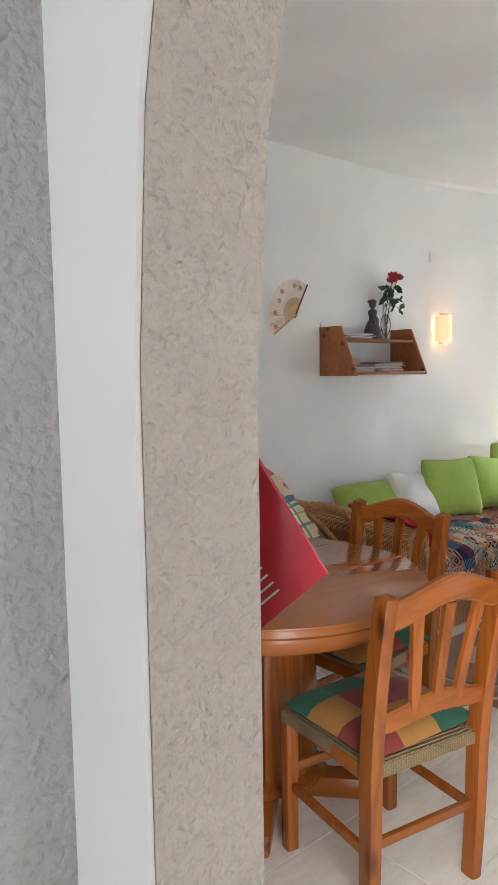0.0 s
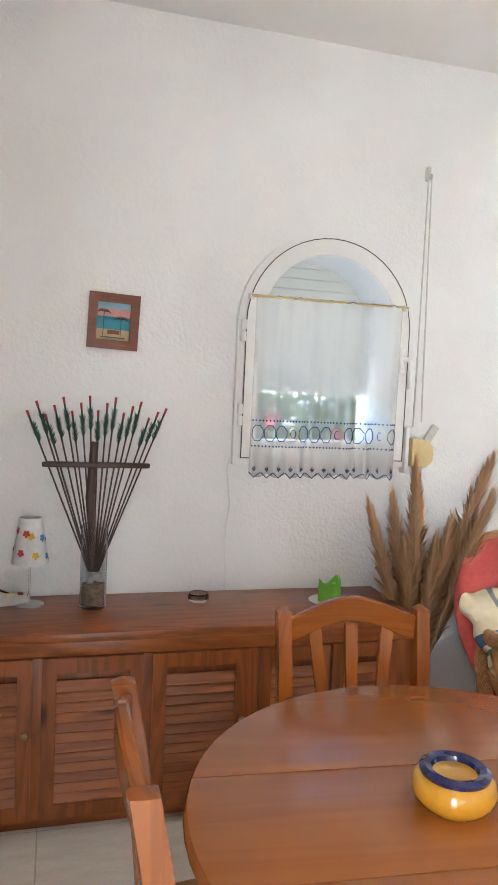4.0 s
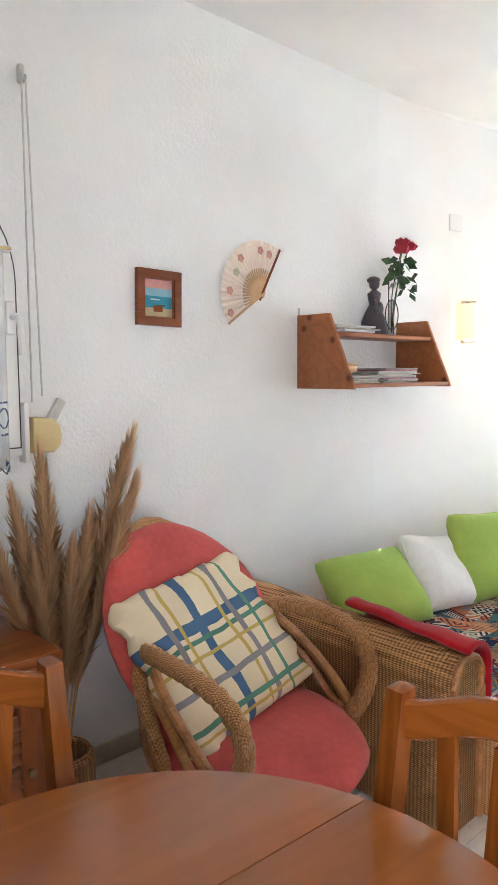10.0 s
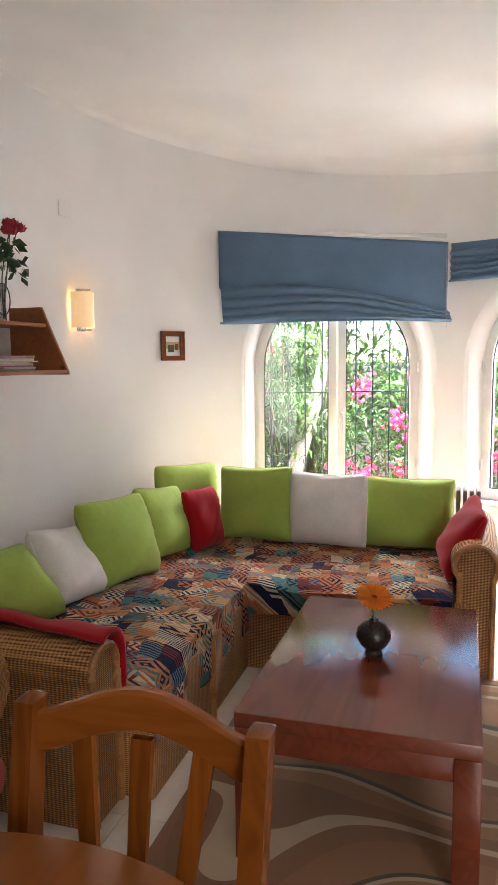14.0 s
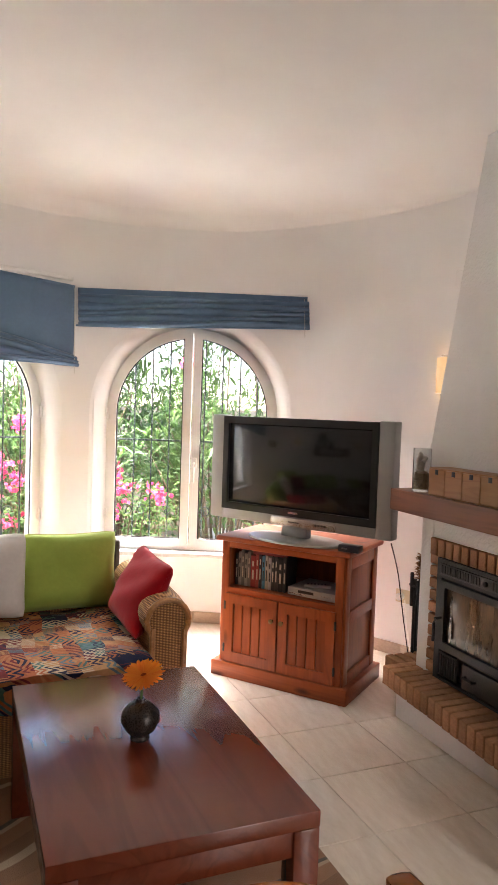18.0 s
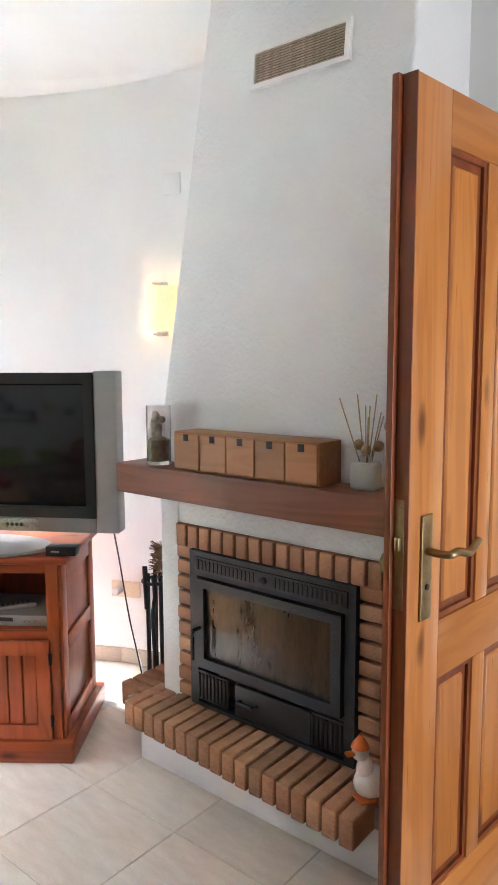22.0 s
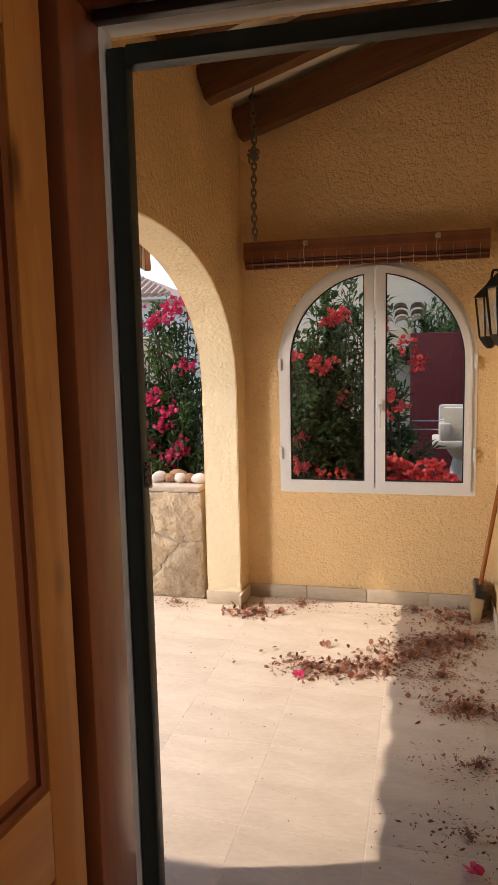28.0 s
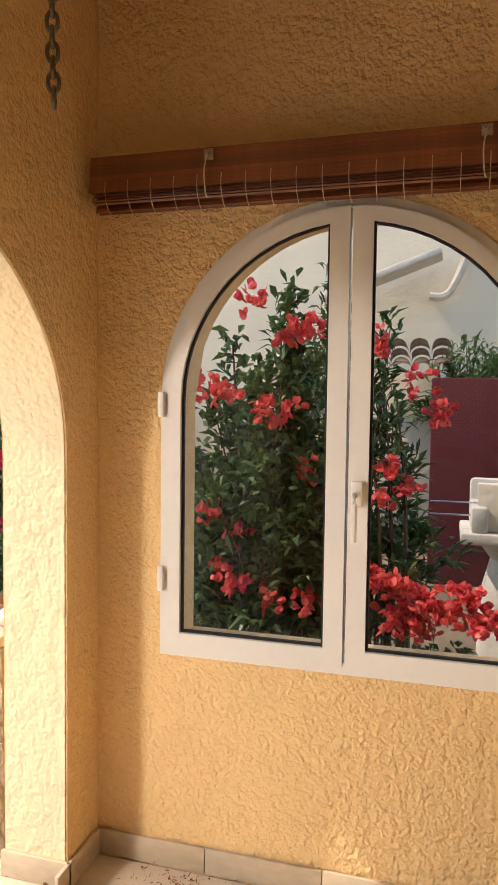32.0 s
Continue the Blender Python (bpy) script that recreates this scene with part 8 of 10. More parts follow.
def rope(points, r, turns_per_metre=26.0, strands=3, seg=18):
    """A rod bound with cane that winds round it."""
    bm = tube(points, r, seg)
    bm.verts.ensure_lookup_table()
    run = 0.0
    for i, p in enumerate(points):
        if i:
            run += (points[i] - points[i - 1]).length
        for k in range(seg):
            v = bm.verts[i * seg + k]
            v.co = p + (v.co - p) * (1 + 0.085 * math.cos(strands * 2 * math.pi * (k / seg) - run * turns_per_metre * 2 * math.pi))
    return bm


for s_ in (-1, 1):
    pts = spline([(s_ * 0.285, 0.15, 0.650), (s_ * 0.318, 0.04, 0.660), (s_ * 0.335, -0.10, 0.652), (s_ * 0.332, -0.205, 0.612), (s_ * 0.318, -0.255, 0.525), (s_ * 0.305, -0.245, 0.425), (s_ * 0.295, -0.20, 0.325)], 26)
    part("arm", rope(pts, 0.028), M_BIND, t, "rope-bound rattan arm")
    for q, w in ((0.0, 0.017), (0.085, 0.015)):
        part("arm_stay", tube(spline([(s_ * 0.285, 0.13 + q * 0.3, 0.635 - q), (s_ * 0.325, 0.02, 0.545 - q * 0.7), (s_ * 0.335, -0.10, 0.44 - q), (s_ * 0.325, -0.19, 0.345)], 5), w, 8), M_RATTAN, t)
# coral back and seat cushions
bm = bmesh.new()
bmesh.ops.create_uvsphere(bm, u_segments=32, v_segments=18, radius=1)
for v in bm.verts:
    x, y, z = v.co
    sx = 0.335 * (1 - 0.06 * z)
    wr = 1 + 0.02 * noise.noise((x * 3, y * 3, z * 3))
    v.co = Vector((x * sx * 1.06 * wr * (1 - 0.10 * max(0.0, -z)), y * 0.075 - 0.05 * (x * x), z * 0.37 * wr))
part("back_cushion", bm, M_CORAL, t, "faded coral back cushion", pose(0, 0.265, 0.63, -27, 0, 0))
bm = bmesh.new()
bmesh.ops.create_uvsphere(bm, u_segments=32, v_segments=14, radius=1)
for v in bm.verts:
    x, y, z = v.co
    wr = 1 + 0.03 * noise.noise((x * 2.5, y * 2.5, z * 2))
    v.co = Vector((x * 0.335 * wr, y * 0.33 * wr, z * 0.085 - 0.03 * math.exp(-((x / 0.3) ** 2 + (y / 0.3) ** 2)) * (z > 0)))
part("seat_cushion", bm, M_CORAL, t, "faded coral seat cushion", pose(0, -0.065, 0.330, 7, 0, 0))
# checked scatter cushion
M_PLAID, pn, pl_, pb = nodes("cream_cloth_with_painted_check")
tc = pn.new("ShaderNodeTexCoord")
wob = pn.new("ShaderNodeTexNoise")
wob.inputs["Scale"].default_value = 9
sepv = pn.new("ShaderNodeSeparateXYZ")
wadd = pn.new("ShaderNodeMix")
wadd.data_type = "VECTOR"
wadd.inputs[0].default_value = 0.018
pl_.new(tc.outputs["Object"], wob.inputs["Vector"])
pl_.new(tc.outputs["Object"], wadd.inputs[4])
pl_.new(wob.outputs["Color"], wadd.inputs[5])
pl_.new(wadd.outputs[1], sepv.inputs[0])
col = None
for axis, at, wd, c in ((2, 0.345, 0.020, (0.07, 0.14, 0.26)), (0, -0.03, 0.018, (0.07, 0.14, 0.26)), (2, 0.30, 0.008, (0.10, 0.25, 0.18)), (0, 0.075, 0.007, (0.50, 0.36, 0.09)), (0, 0.115, 0.010, (0.25, 0.24, 0.25)), (2, 0.25, 0.006, (0.50, 0.36, 0.09)), (2, 0.17, 0.010, (0.25, 0.24, 0.25)), (0, -0.11, 0.007, (0.50, 0.36, 0.09)), (0, -0.15, 0.011, (0.25, 0.24, 0.25)), (2, 0.075, 0.009, (0.10, 0.25, 0.18)), (2, 0.045, 0.005, (0.50, 0.36, 0.09)), (0, 0.18, 0.008, (0.10, 0.25, 0.18))):
    sb_ = pn.new("ShaderNodeMath")
    sb_.operation = "COMPARE"
    sb_.inputs[1].default_value, sb_.inputs[2].default_value = at, wd
    pl_.new(sepv.outputs[axis], sb_.inputs[0])
    mxc = pn.new("ShaderNodeMix")
    mxc.data_type = "RGBA"
    mxc.inputs[7].default_value = (*c, 1)
    if col is None:
        mxc.inputs[6].default_value = (0.70, 0.59, 0.40, 1)
    else:
        pl_.new(col, mxc.inputs[6])
    pl_.new(sb_.outputs[0], mxc.inputs[0])
    col = mxc.outputs[2]
pl_.new(col, pb.inputs["Base Color"])
pb.inputs["Roughness"].default_value = 0.9
CH = pose(2.55, 2.86, 0, 0, 0, 6) @ Matrix.Diagonal((1.0, 1.04, 0.98, 1))
t = thing("scatter_cushion", CH @ pose(0.0, -0.06, 0.395, -40, -6, 2), "cream scatter cushion with painted blue and yellow check", "cushion")
part("cover", pillow(0.60, 0.53, 0.10, 33, 0.03, 22, 0.022), M_PLAID, t)

# ---- blinds ----
def blind(name, p0, p1, z0, z1, zb, label, folds, seed):
    """A gathered cloth blind between two points; flat above, folded below."""
    a, b = Vector(p0), Vector(p1)
    along = (b - a)
    L = along.length
    along.normalize()
    inward = Vector((along.y, -along.x, 0))
    if inward.dot(Vector((AX, AY, 0)) - Vector((a.x, a.y, 0))) < 0:
        inward = -inward
    r = random.Random(seed)
    t = thing(name, pose(0, 0, 0), label, "blind", "window blinds")
    part("head_rail", box(L, 0.03, 0.025, 0.004, (L / 2, 0, 0)), M_ALU, t, m=Matrix.Translation((a.x, a.y, z0 - 0.028)) @ pose(0, 0, 0, 0, 0, math.degrees(math.atan2(along.y, along.x))))
    bm = bmesh.new()
    g = {}
    ni, nj = 60, 46
    ph = [r.uniform(0, 6) for _ in range(4)]
    for i in range(ni + 1):
        u = i / ni
        ztop = z0 + (z1 - z0) * u
        flat = 0.60 + 0.24 * u * u if folds < 5 else 0.16
        zbot = zb + 0.012 * math.sin(3 * u + ph[0])
        zflat = ztop - (ztop - zbot) * flat + 0.02 * math.sin(5 * u + ph[1]) * (folds < 5)
        for j in range(nj + 1):
            v = j / nj
            if v < 0.4:
                z = ztop + (zflat - ztop) * v / 0.4
                d = 0.022 + 0.006 * math.sin(7 * u + 4 * v + ph[2]) + 0.008 * math.sin(3 * u - 9 * v + ph[3]) * v
            else:
                w = (v - 0.4) / 0.6
                z = zflat + (zbot - zflat) * w + 0.010 * math.sin(9 * u + 6 * w + ph[3]) * math.sin(math.pi * w)
                d = 0.035 + 0.022 * abs(math.sin(w * folds * math.pi + 0.8 * math.sin(4 * u + ph[1]))) + 0.012 * w
                d += 0.018 * math.sin(11 * u + 5 * w + ph[2]) * math.exp(-((u - 0.8) * 3) ** 2) * (folds >= 5)
            p = a + along * (u * L + (0.02 if v > 0.4 else 0) * v) + inward * d
            g[i, j] = bm.verts.new((p.x, p.y, z))
    for i in range(ni):
        for j in range(nj):
            bm.faces.new((g[i, j], g[i + 1, j], g[i + 1, j + 1], g[i, j + 1]))
    ob = part("cloth", bm, M_BLUE, t)
    so = ob.modifiers.new("thick", "SOLIDIFY")
    so.thickness = 0.004
    pts = [a + along * (L * k / 20) + inward * 0.050 for k in range(21)]
    part("hem", tube([(p.x, p.y, zb + 0.006 + 0.012 * math.sin(3 * k / 20 + ph[0])) for k, p in enumerate(pts)], 0.007, 6), M_BLUE, t)
    part("pull_cord", tube([a + along * (L - 0.02) + inward * 0.06 + Vector((0, 0, z1 - 0.02)), a + along * (L - 0.01) + inward * 0.06 + Vector((0, 0, zb - 0.04))], 0.0018, 5), M_STRAP, t)
    return t


blind("cloth_blind", (5.545, 2.815, 0), (6.125, 1.415, 0), 2.285, 2.225, 1.700, "slate blue cotton blind half lowered over the window", 4, 2)
blind("cloth_blind", (6.125, 1.375, 0), (5.545, 0.015, 0), 2.215, 2.200, 1.975, "slate blue cotton blind drawn up in folds", 5, 6)
# window sills and grilles of the round end
for deg in (WIN_A, WIN_B):
    solo("window_sill", box(1.18, 0.22, 0.028, 0.006), mat("white_marble_sill", (0.72, 0.70, 0.67), 0.25), arc_place(deg, 2.055, WIN_SILL - 0.03), "white marble sill under the arched window", "window sill", kind="structure")
    t = thing("window_bars", arc_place(deg, 2.33, 0.42), "dark iron bars with scrolls outside the arched window", "grille", kind="structure")
    for k in range(10):
        x = -0.56 + 1.12 * k / 9
        part("bar", tube([(x, 0, 0), (x, 0, 1.62)], 0.006, 6), M_GREENIRON, t)
    for z in (0.06, 0.80, 1.56):
        part("rail", box(1.16, 0.012, 0.012, 0.002), M_GREENIRON, t, m=pose(0, 0, z))
    for k in range(4):
        for s_ in (-1, 1):
            pts = [(-0.42 + 0.28 * k + s_ * 0.05 + s_ * 0.04 * (1 - q / 22) * math.cos(q * 0.42), 0.0, 0.30 + 0.045 * (1 - q / 24) * math.sin(q * 0.42)) for q in range(20)]
            part("scroll", tube(pts, 0.004, 5), M_GREENIRON, t)

# dark oil radiator behind the sofa
t = thing("oil_radiator", pose(5.72, 1.32, 0.03, 0, 0, 0), "dark brown oil radiator standing behind the sofa", "radiator")
fin = None
for k in range(8):
    m = pose(0, -0.14 + 0.04 * k, 0.06)
    fin = again(fin, m, t) if fin else part("fin", box(0.15, 0.026, 0.56, 0.012), mat("dark_brown_enamel", (0.045, 0.032, 0.026), 0.35), t, m=m)
part("foot", box(0.22, 0.03, 0.06, 0.01), M_BLACK, t, m=pose(0, -0.12, 0))
part("foot", box(0.22, 0.03, 0.06, 0.01), M_BLACK, t, m=pose(0, 0.12, 0))

# red folder on the partition
M_FOLD = mat("glossy_red_card", (0.42, 0.006, 0.022), 0.22, 0, 0.04, 6, coat=0.5)
t = thing("red_folder", pose(PX1 + 0.012, 0.70, 1.20, 0, 0, 27), "glossy red folder hanging at the arch edge", "folder")
bm = slab([(-0.131, 0.032), (0.018, -0.105), (0.018, 0.265)], 0, 0.008, 0.001)
part("cover", bm, M_FOLD, t, m=pose(0, 0, 0) @ Matrix(((0, 0, 1, 0), (1, 0, 0, 0), (0, 1, 0, 0), (0, 0, 0, 1))))
for k in range(4):
    part("printed_line", box(0.001, 0.028 - 0.004 * k, 0.0022, 0), M_PAPER, t, m=pose(-0.0008, -0.068 + 0.005 * k, 0.000 + 0.009 * k, -42, 0, 0))

# skirting tiles
M_SKIRT = mat("travertine_skirting", (0.56, 0.47, 0.36), 0.35, 0, 0.12, 6, stretch=(1, 1, 3), per_object=0.06)
for k in range(36):
    u0 = math.pi * AR * k / 36
    (x, y), (ox, oy) = apse(u0 + math.pi * AR / 72)
    a = math.degrees(math.atan2(oy, ox))
    solo("baseboard", box(0.012, math.pi * AR / 36 - 0.001, 0.075, 0.002), M_SKIRT, pose(x - ox * 0.006, y - oy * 0.006, 0.002, 0, 0, a), "travertine skirting tile", "skirting", kind="structure")
for k in range(9):
    solo("baseboard", box(0.408, 0.012, 0.075, 0.002), M_SKIRT, pose(0.56 + 0.41 * k, LONG_Y - 0.006, 0.002), "travertine skirting tile", "skirting", kind="structure")

# power strip on the sideboard
t = thing("power_strip", pose(0.50, 3.385, SH, 0, 0, 8), "grey white plastic power strip with a plugged cable", "power strip")
part("housing", box(0.22, 0.06, 0.035, 0.008), M_STRAP, t)
part("switch", box(0.02, 0.022, 0.006, 0.002), P_RED, t, "red rocker switch", pose(0.085, 0, 0.034))
for k in range(4):
    part("socket", lathe([(0.019, 0.001), (0.017, 0.003), (0.013, 0.0005)], 14), M_IVORY, t, m=pose(-0.08 + 0.042 * k, 0, 0.0345))
part("plug", box(0.03, 0.035, 0.035, 0.008), M_BLACK, t, m=pose(-0.038, 0, 0.036))
part("cable", tube(spline([(-0.038, 0, 0.07), (-0.03, 0.01, 0.10), (0.01, 0.03, 0.05), (0.10, 0.06, 0.006), (0.13, 0.12, 0.006)], 6), 0.004, 6), M_BLACK, t)

# ==== garden ====
M_OLEAF = leaf_mat("oleander_leaf", (0.10, 0.19, 0.045), (0.035, 0.085, 0.022))
M_BLEAF = leaf_mat("bougainvillea_leaf", (0.09, 0.17, 0.035), (0.03, 0.075, 0.02))
M_DLEAF = leaf_mat("shaded_shrub_leaf", (0.085, 0.16, 0.045), (0.03, 0.07, 0.022))
M_PINK = leaf_mat("magenta_bract", (0.82, 0.09, 0.22), (0.68, 0.035, 0.10), 0.4)
M_CORALF = leaf_mat("coral_red_bract", (0.82, 0.15, 0.12), (0.66, 0.05, 0.08), 0.4)
M_WHITEF = leaf_mat("white_blossom", (0.75, 0.74, 0.68), (0.6, 0.58, 0.5), 0.3)
M_BARK = mat("pale_grey_bark", (0.34, 0.29, 0.23), 0.9, 0, 0.25, 9, 0.6, 40, color2=(0.20, 0.16, 0.12))
M_TWIG = mat("brown_twig", (0.12, 0.085, 0.05), 0.9, 0, 0.2, 20)


class Leaves:
    """Gathers folded leaves as plain triangles."""
    def __init__(self):
        self.v, self.f = [], []

    def leaf(self, p, d, length, width, rnd, droop=0.25):
        d = d.normalized()
        s = d.cross(Vector((rnd.gauss(0, 0.5), rnd.gauss(0, 0.5), 1)))
        if s.length < 0.01:
            s = Vector((1, 0, 0))
        s.normalize()
        up = s.cross(d)
        mid = p + d * length * 0.5 + up * length * 0.06
        tip = p + d * length - Vector((0, 0, 1)) * length * droop
        k = len(self.v)
        self.v += [p, mid + s * width / 2 - up * width * 0.25, mid - s * width / 2 - up * width * 0.25, tip, mid]
        self.f += [(k, k + 1, k + 4), (k, k + 4, k + 2), (k + 1, k + 3, k + 4), (k + 4, k + 3, k + 2)]

    def petal(self, p, d, size, rnd):
        """A rounded, slightly cupped petal."""
        d = d.normalized()
        s = d.cross(Vector((rnd.gauss(0, 1), rnd.gauss(0, 1), rnd.gauss(0, 1)))).normalized()
        up = s.cross(d)
        k = len(self.v)
        self.v += [p + d * size * 0.5 - up * size * 0.10]
        for u, w in ((0.0, 0.0), (0.25, 0.38), (0.65, 0.46), (1.0, 0.12), (0.95, -0.2), (0.6, -0.46), (0.2, -0.36)):
            self.v.append(p + d * size * u + s * size * w + up * size * (0.10 + 0.12 * rnd.random()) * abs(u - 0.4))
        self.f += [(k, k + 1 + i, k + 1 + (i + 1) % 7) for i in range(7)]

    def link(self, name, material, parent, label=""):
        me = bpy.data.meshes.new(name)
        me.from_pydata([tuple(q) for q in self.v], [], self.f)
        me.materials.append(material)
        ob = new(name, me)
        ob.parent = parent
        ob["kind"] = "stuff"
        if label:
            ob["label"] = label
        return ob


def shrub(name, base, size, seed, stems, leaves, length, width, material, label, category="shrub", flowers=(), bloom=None, bloom_label="",
          bract=0.035, per_bloom=40, spread=0.07, droop=0.25, lean=(0, 0)):
    """A shrub: branching stems, leaves along their outer part, bracts in clusters; size is the half width in x and y and the height."""
    rnd = random.Random(seed)
    t = thing(name, pose(*base), label, category)
    wood_bm, green = bmesh.new(), Leaves()
    sx, sy, h = size
    twigs = []
    for i in range(stems):
        a = rnd.uniform(0, 2 * math.pi)
        q = math.sqrt(rnd.random())
        tip = Vector((sx * q * math.cos(a) + lean[0], sy * q * math.sin(a) + lean[1], h * (1 - 0.55 * q * q) * rnd.uniform(0.45, 1.0)))
        foot = Vector((sx * 0.18 * math.cos(a), sy * 0.18 * math.sin(a), -0.05))
        mid = foot.lerp(tip, 0.5) + Vector((rnd.gauss(0, 0.05), rnd.gauss(0, 0.05), h * 0.08))
        line = spline([foot, mid, tip], 5)
        r0 = 0.010 + 0.008 * rnd.random()
        tube(line, r0, 5, wood_bm, taper=[r0 * (1 - 0.8 * k / (len(line) - 1)) for k in range(len(line))])
        twigs.append(line)
    for k in range(leaves):
        line = twigs[k % len(twigs)]
        u = (0.25 + 0.75 * math.sqrt(rnd.random())) * (len(line) - 1)
        i = min(int(u), len(line) - 2)
        p = line[i].lerp(line[i + 1], u - i) + Vector((rnd.gauss(0, 1), rnd.gauss(0, 1), rnd.gauss(0, 1))) * min(sx, sy, h) * 0.11
        out = (line[i + 1] - line[i]).normalized() * 0.7 + Vector((rnd.gauss(0, 0.6), rnd.gauss(0, 0.6), rnd.gauss(0.1, 0.5)))
        green.leaf(p, out, length * rnd.uniform(0.6, 1.25), width * rnd.uniform(0.7, 1.2), rnd, droop)
    part("stem", wood_bm, M_TWIG, t)
    green.link("foliage", material, t)
    for fx, fy, fz in flowers:
        cl = Leaves()
        for i in range(per_bloom):
            p = Vector((fx - base[0], fy - base[1], fz - base[2])) + Vector((rnd.gauss(0, 1), rnd.gauss(0, 1), rnd.gauss(0, 0.8))) * spread * 0.6
            ax = Vector((rnd.gauss(0, 1), rnd.gauss(0, 1), rnd.gauss(0.4, 1)))
            for j in range(3):
                cl.petal(p, ax + Vector((rnd.gauss(0, 0.9), rnd.gauss(0, 0.9), rnd.gauss(0, 0.9))), bract * rnd.uniform(0.6, 1.0), rnd)
        cl.link("blossom", bloom, t, bloom_label)
    return t


# outside the round end: a hedge of oleander and bougainvillea, a leaning trunk and a palm
shrub("oleander_bush", (7.45, 2.75, -0.15), (0.75, 0.75, 2.9), 11, 46, 3600, 0.15, 0.028, M_OLEAF, "green oleander bush growing outside the arched window",
      flowers=[(7.1, 2.35, 1.62), (7.2, 2.9, 1.55)], bloom=M_PINK, bloom_label="pink oleander blossom", bract=0.025, per_bloom=16, spread=0.05)
shrub("oleander_bush", (7.7, 1.3, -0.15), (0.75, 0.85, 2.9), 12, 46, 3600, 0.15, 0.028, M_OLEAF, "tall green oleander bush with a few pink blossoms outside the windows",
      flowers=[(7.3, 1.5, 1.5), (7.05, 0.92, 0.95), (6.95, 0.35, 1.85)], bloom=M_PINK, bloom_label="pink oleander blossom", bract=0.03, per_bloom=22, spread=0.06)
shrub("oleander_bush", (7.6, -0.2, -0.15), (0.75, 0.85, 2.7), 13, 46, 3400, 0.15, 0.028, M_OLEAF, "green oleander bush outside the arched window beside the terrace",
      flowers=[(7.0, -0.3, 1.2)], bloom=M_PINK, bloom_label="pink oleander blossom", bract=0.025, per_bloom=16, spread=0.05)
shrub("bougainvillea_bush", (7.05, 1.75, -0.15), (0.35, 0.5, 1.35), 14, 22, 900, 0.06, 0.04, M_BLEAF, "low bougainvillea with bright pink bracts outside the window",
      flowers=[(6.95, 1.78, 0.98), (6.95, 1.68, 0.86), (6.98, 1.74, 0.56), (6.95, 2.02, 0.52), (6.98, 2.28, 0.55), (6.98, 2.08, 1.22), (6.97, 1.62, 1.3)], bloom=M_PINK,
      bloom_label="bright pink bract cluster", bract=0.04, per_bloom=36, spread=0.09)
shrub("bougainvillea_bush", (7.0, 0.75, -0.15), (0.35, 0.45, 1.1), 15, 18, 700, 0.06, 0.04, M_BLEAF, "low bougainvillea with pink bracts below the arched window",
      flowers=[(6.9, 0.98, 0.9), (6.9, 0.9, 0.8), (6.92, 1.02, 0.62), (6.9, 0.62, 0.75)], bloom=M_PINK, bloom_label="bright pink bract cluster", bract=0.04, per_bloom=30, spread=0.08)
shrub("hedge", (10.2, 3.6, -0.15), (1.3, 2.0, 3.3), 16, 60, 3000, 0.26, 0.05, M_OLEAF, "tall light green hedge behind the garden bushes", "hedge")
shrub("hedge", (10.4, 0.2, -0.15), (1.3, 2.0, 2.7), 17, 60, 3000, 0.26, 0.05, M_OLEAF, "tall light green hedge behind the garden bushes", "hedge")
t = thing("tree", pose(7.0, 2.75, -0.15), "pale bare leaning tree trunk outside the arched window", "tree")
tp = spline([(-0.08, 0.10, 0), (0.06, -0.06, 0.6), (0.12, -0.26, 1.3), (0.17, -0.38, 1.9), (0.30, -0.62, 2.8)], 5)
part("trunk", tube(tp, 0.06, 9, taper=[0.085 - 0.05 * k / (len(tp) - 1) for k in range(len(tp))]), M_BARK, t)
part("branch", tube(spline([tp[14], (0.35, -0.2, 2.2), (0.6, 0.1, 2.9)], 4), 0.03, 7, taper=[0.038 - 0.003 * k for k in range(9)]), M_BARK, t)
crown = Leaves()
rnd = random.Random(3)
for i in range(1400):
    p = Vector((0.4 + rnd.gauss(0, 0.45), -0.35 + rnd.gauss(0, 0.5), 3.1 + rnd.gauss(0, 0.28)))
    crown.leaf(p, Vector((rnd.gauss(0, 1), rnd.gauss(0, 1), rnd.gauss(0, 0.7))), 0.14, 0.03, rnd)
crown.link("crown", M_OLEAF, t)
t = thing("palm", pose(7.15, 3.35, -0.15), "small fan palm with narrow arching yellow-green fronds", "palm")
for i in range(11):
    a, rise = i * 2.4, 1.1 + 0.7 * ((i * 7) % 5) / 5
    pts = spline([(0, 0, 0.3), (0.25 * math.cos(a), 0.25 * math.sin(a), rise), (0.75 * math.cos(a), 0.75 * math.sin(a), rise + 0.15)], 8)
    fr = Leaves()
    for k in range(5, len(pts)):
        d = pts[k] - pts[k - 1]
        s = d.cross(Vector((0, 0, 1))).normalized()
        for sd in (-1, 1):
            for w in (0.0, 0.5):
                fr.leaf(pts[k - 1].lerp(pts[k], w), d.normalized() * 0.7 + s * sd, 0.30, 0.022, rnd, 0.15)
    f_ob = fr.link("frond", M_OLEAF, t)
    del f_ob["kind"]
    part("rib", tube(pts, 0.008, 5), M_OLEAF, f_ob)
# low wall and greenery north of the long wall, outside the small window
shrub("garden_bush", (0.95, 4.75, -0.15), (0.7, 0.5, 2.2), 18, 40, 2400, 0.10, 0.04, M_OLEAF, "light green garden bush outside the small arched window")

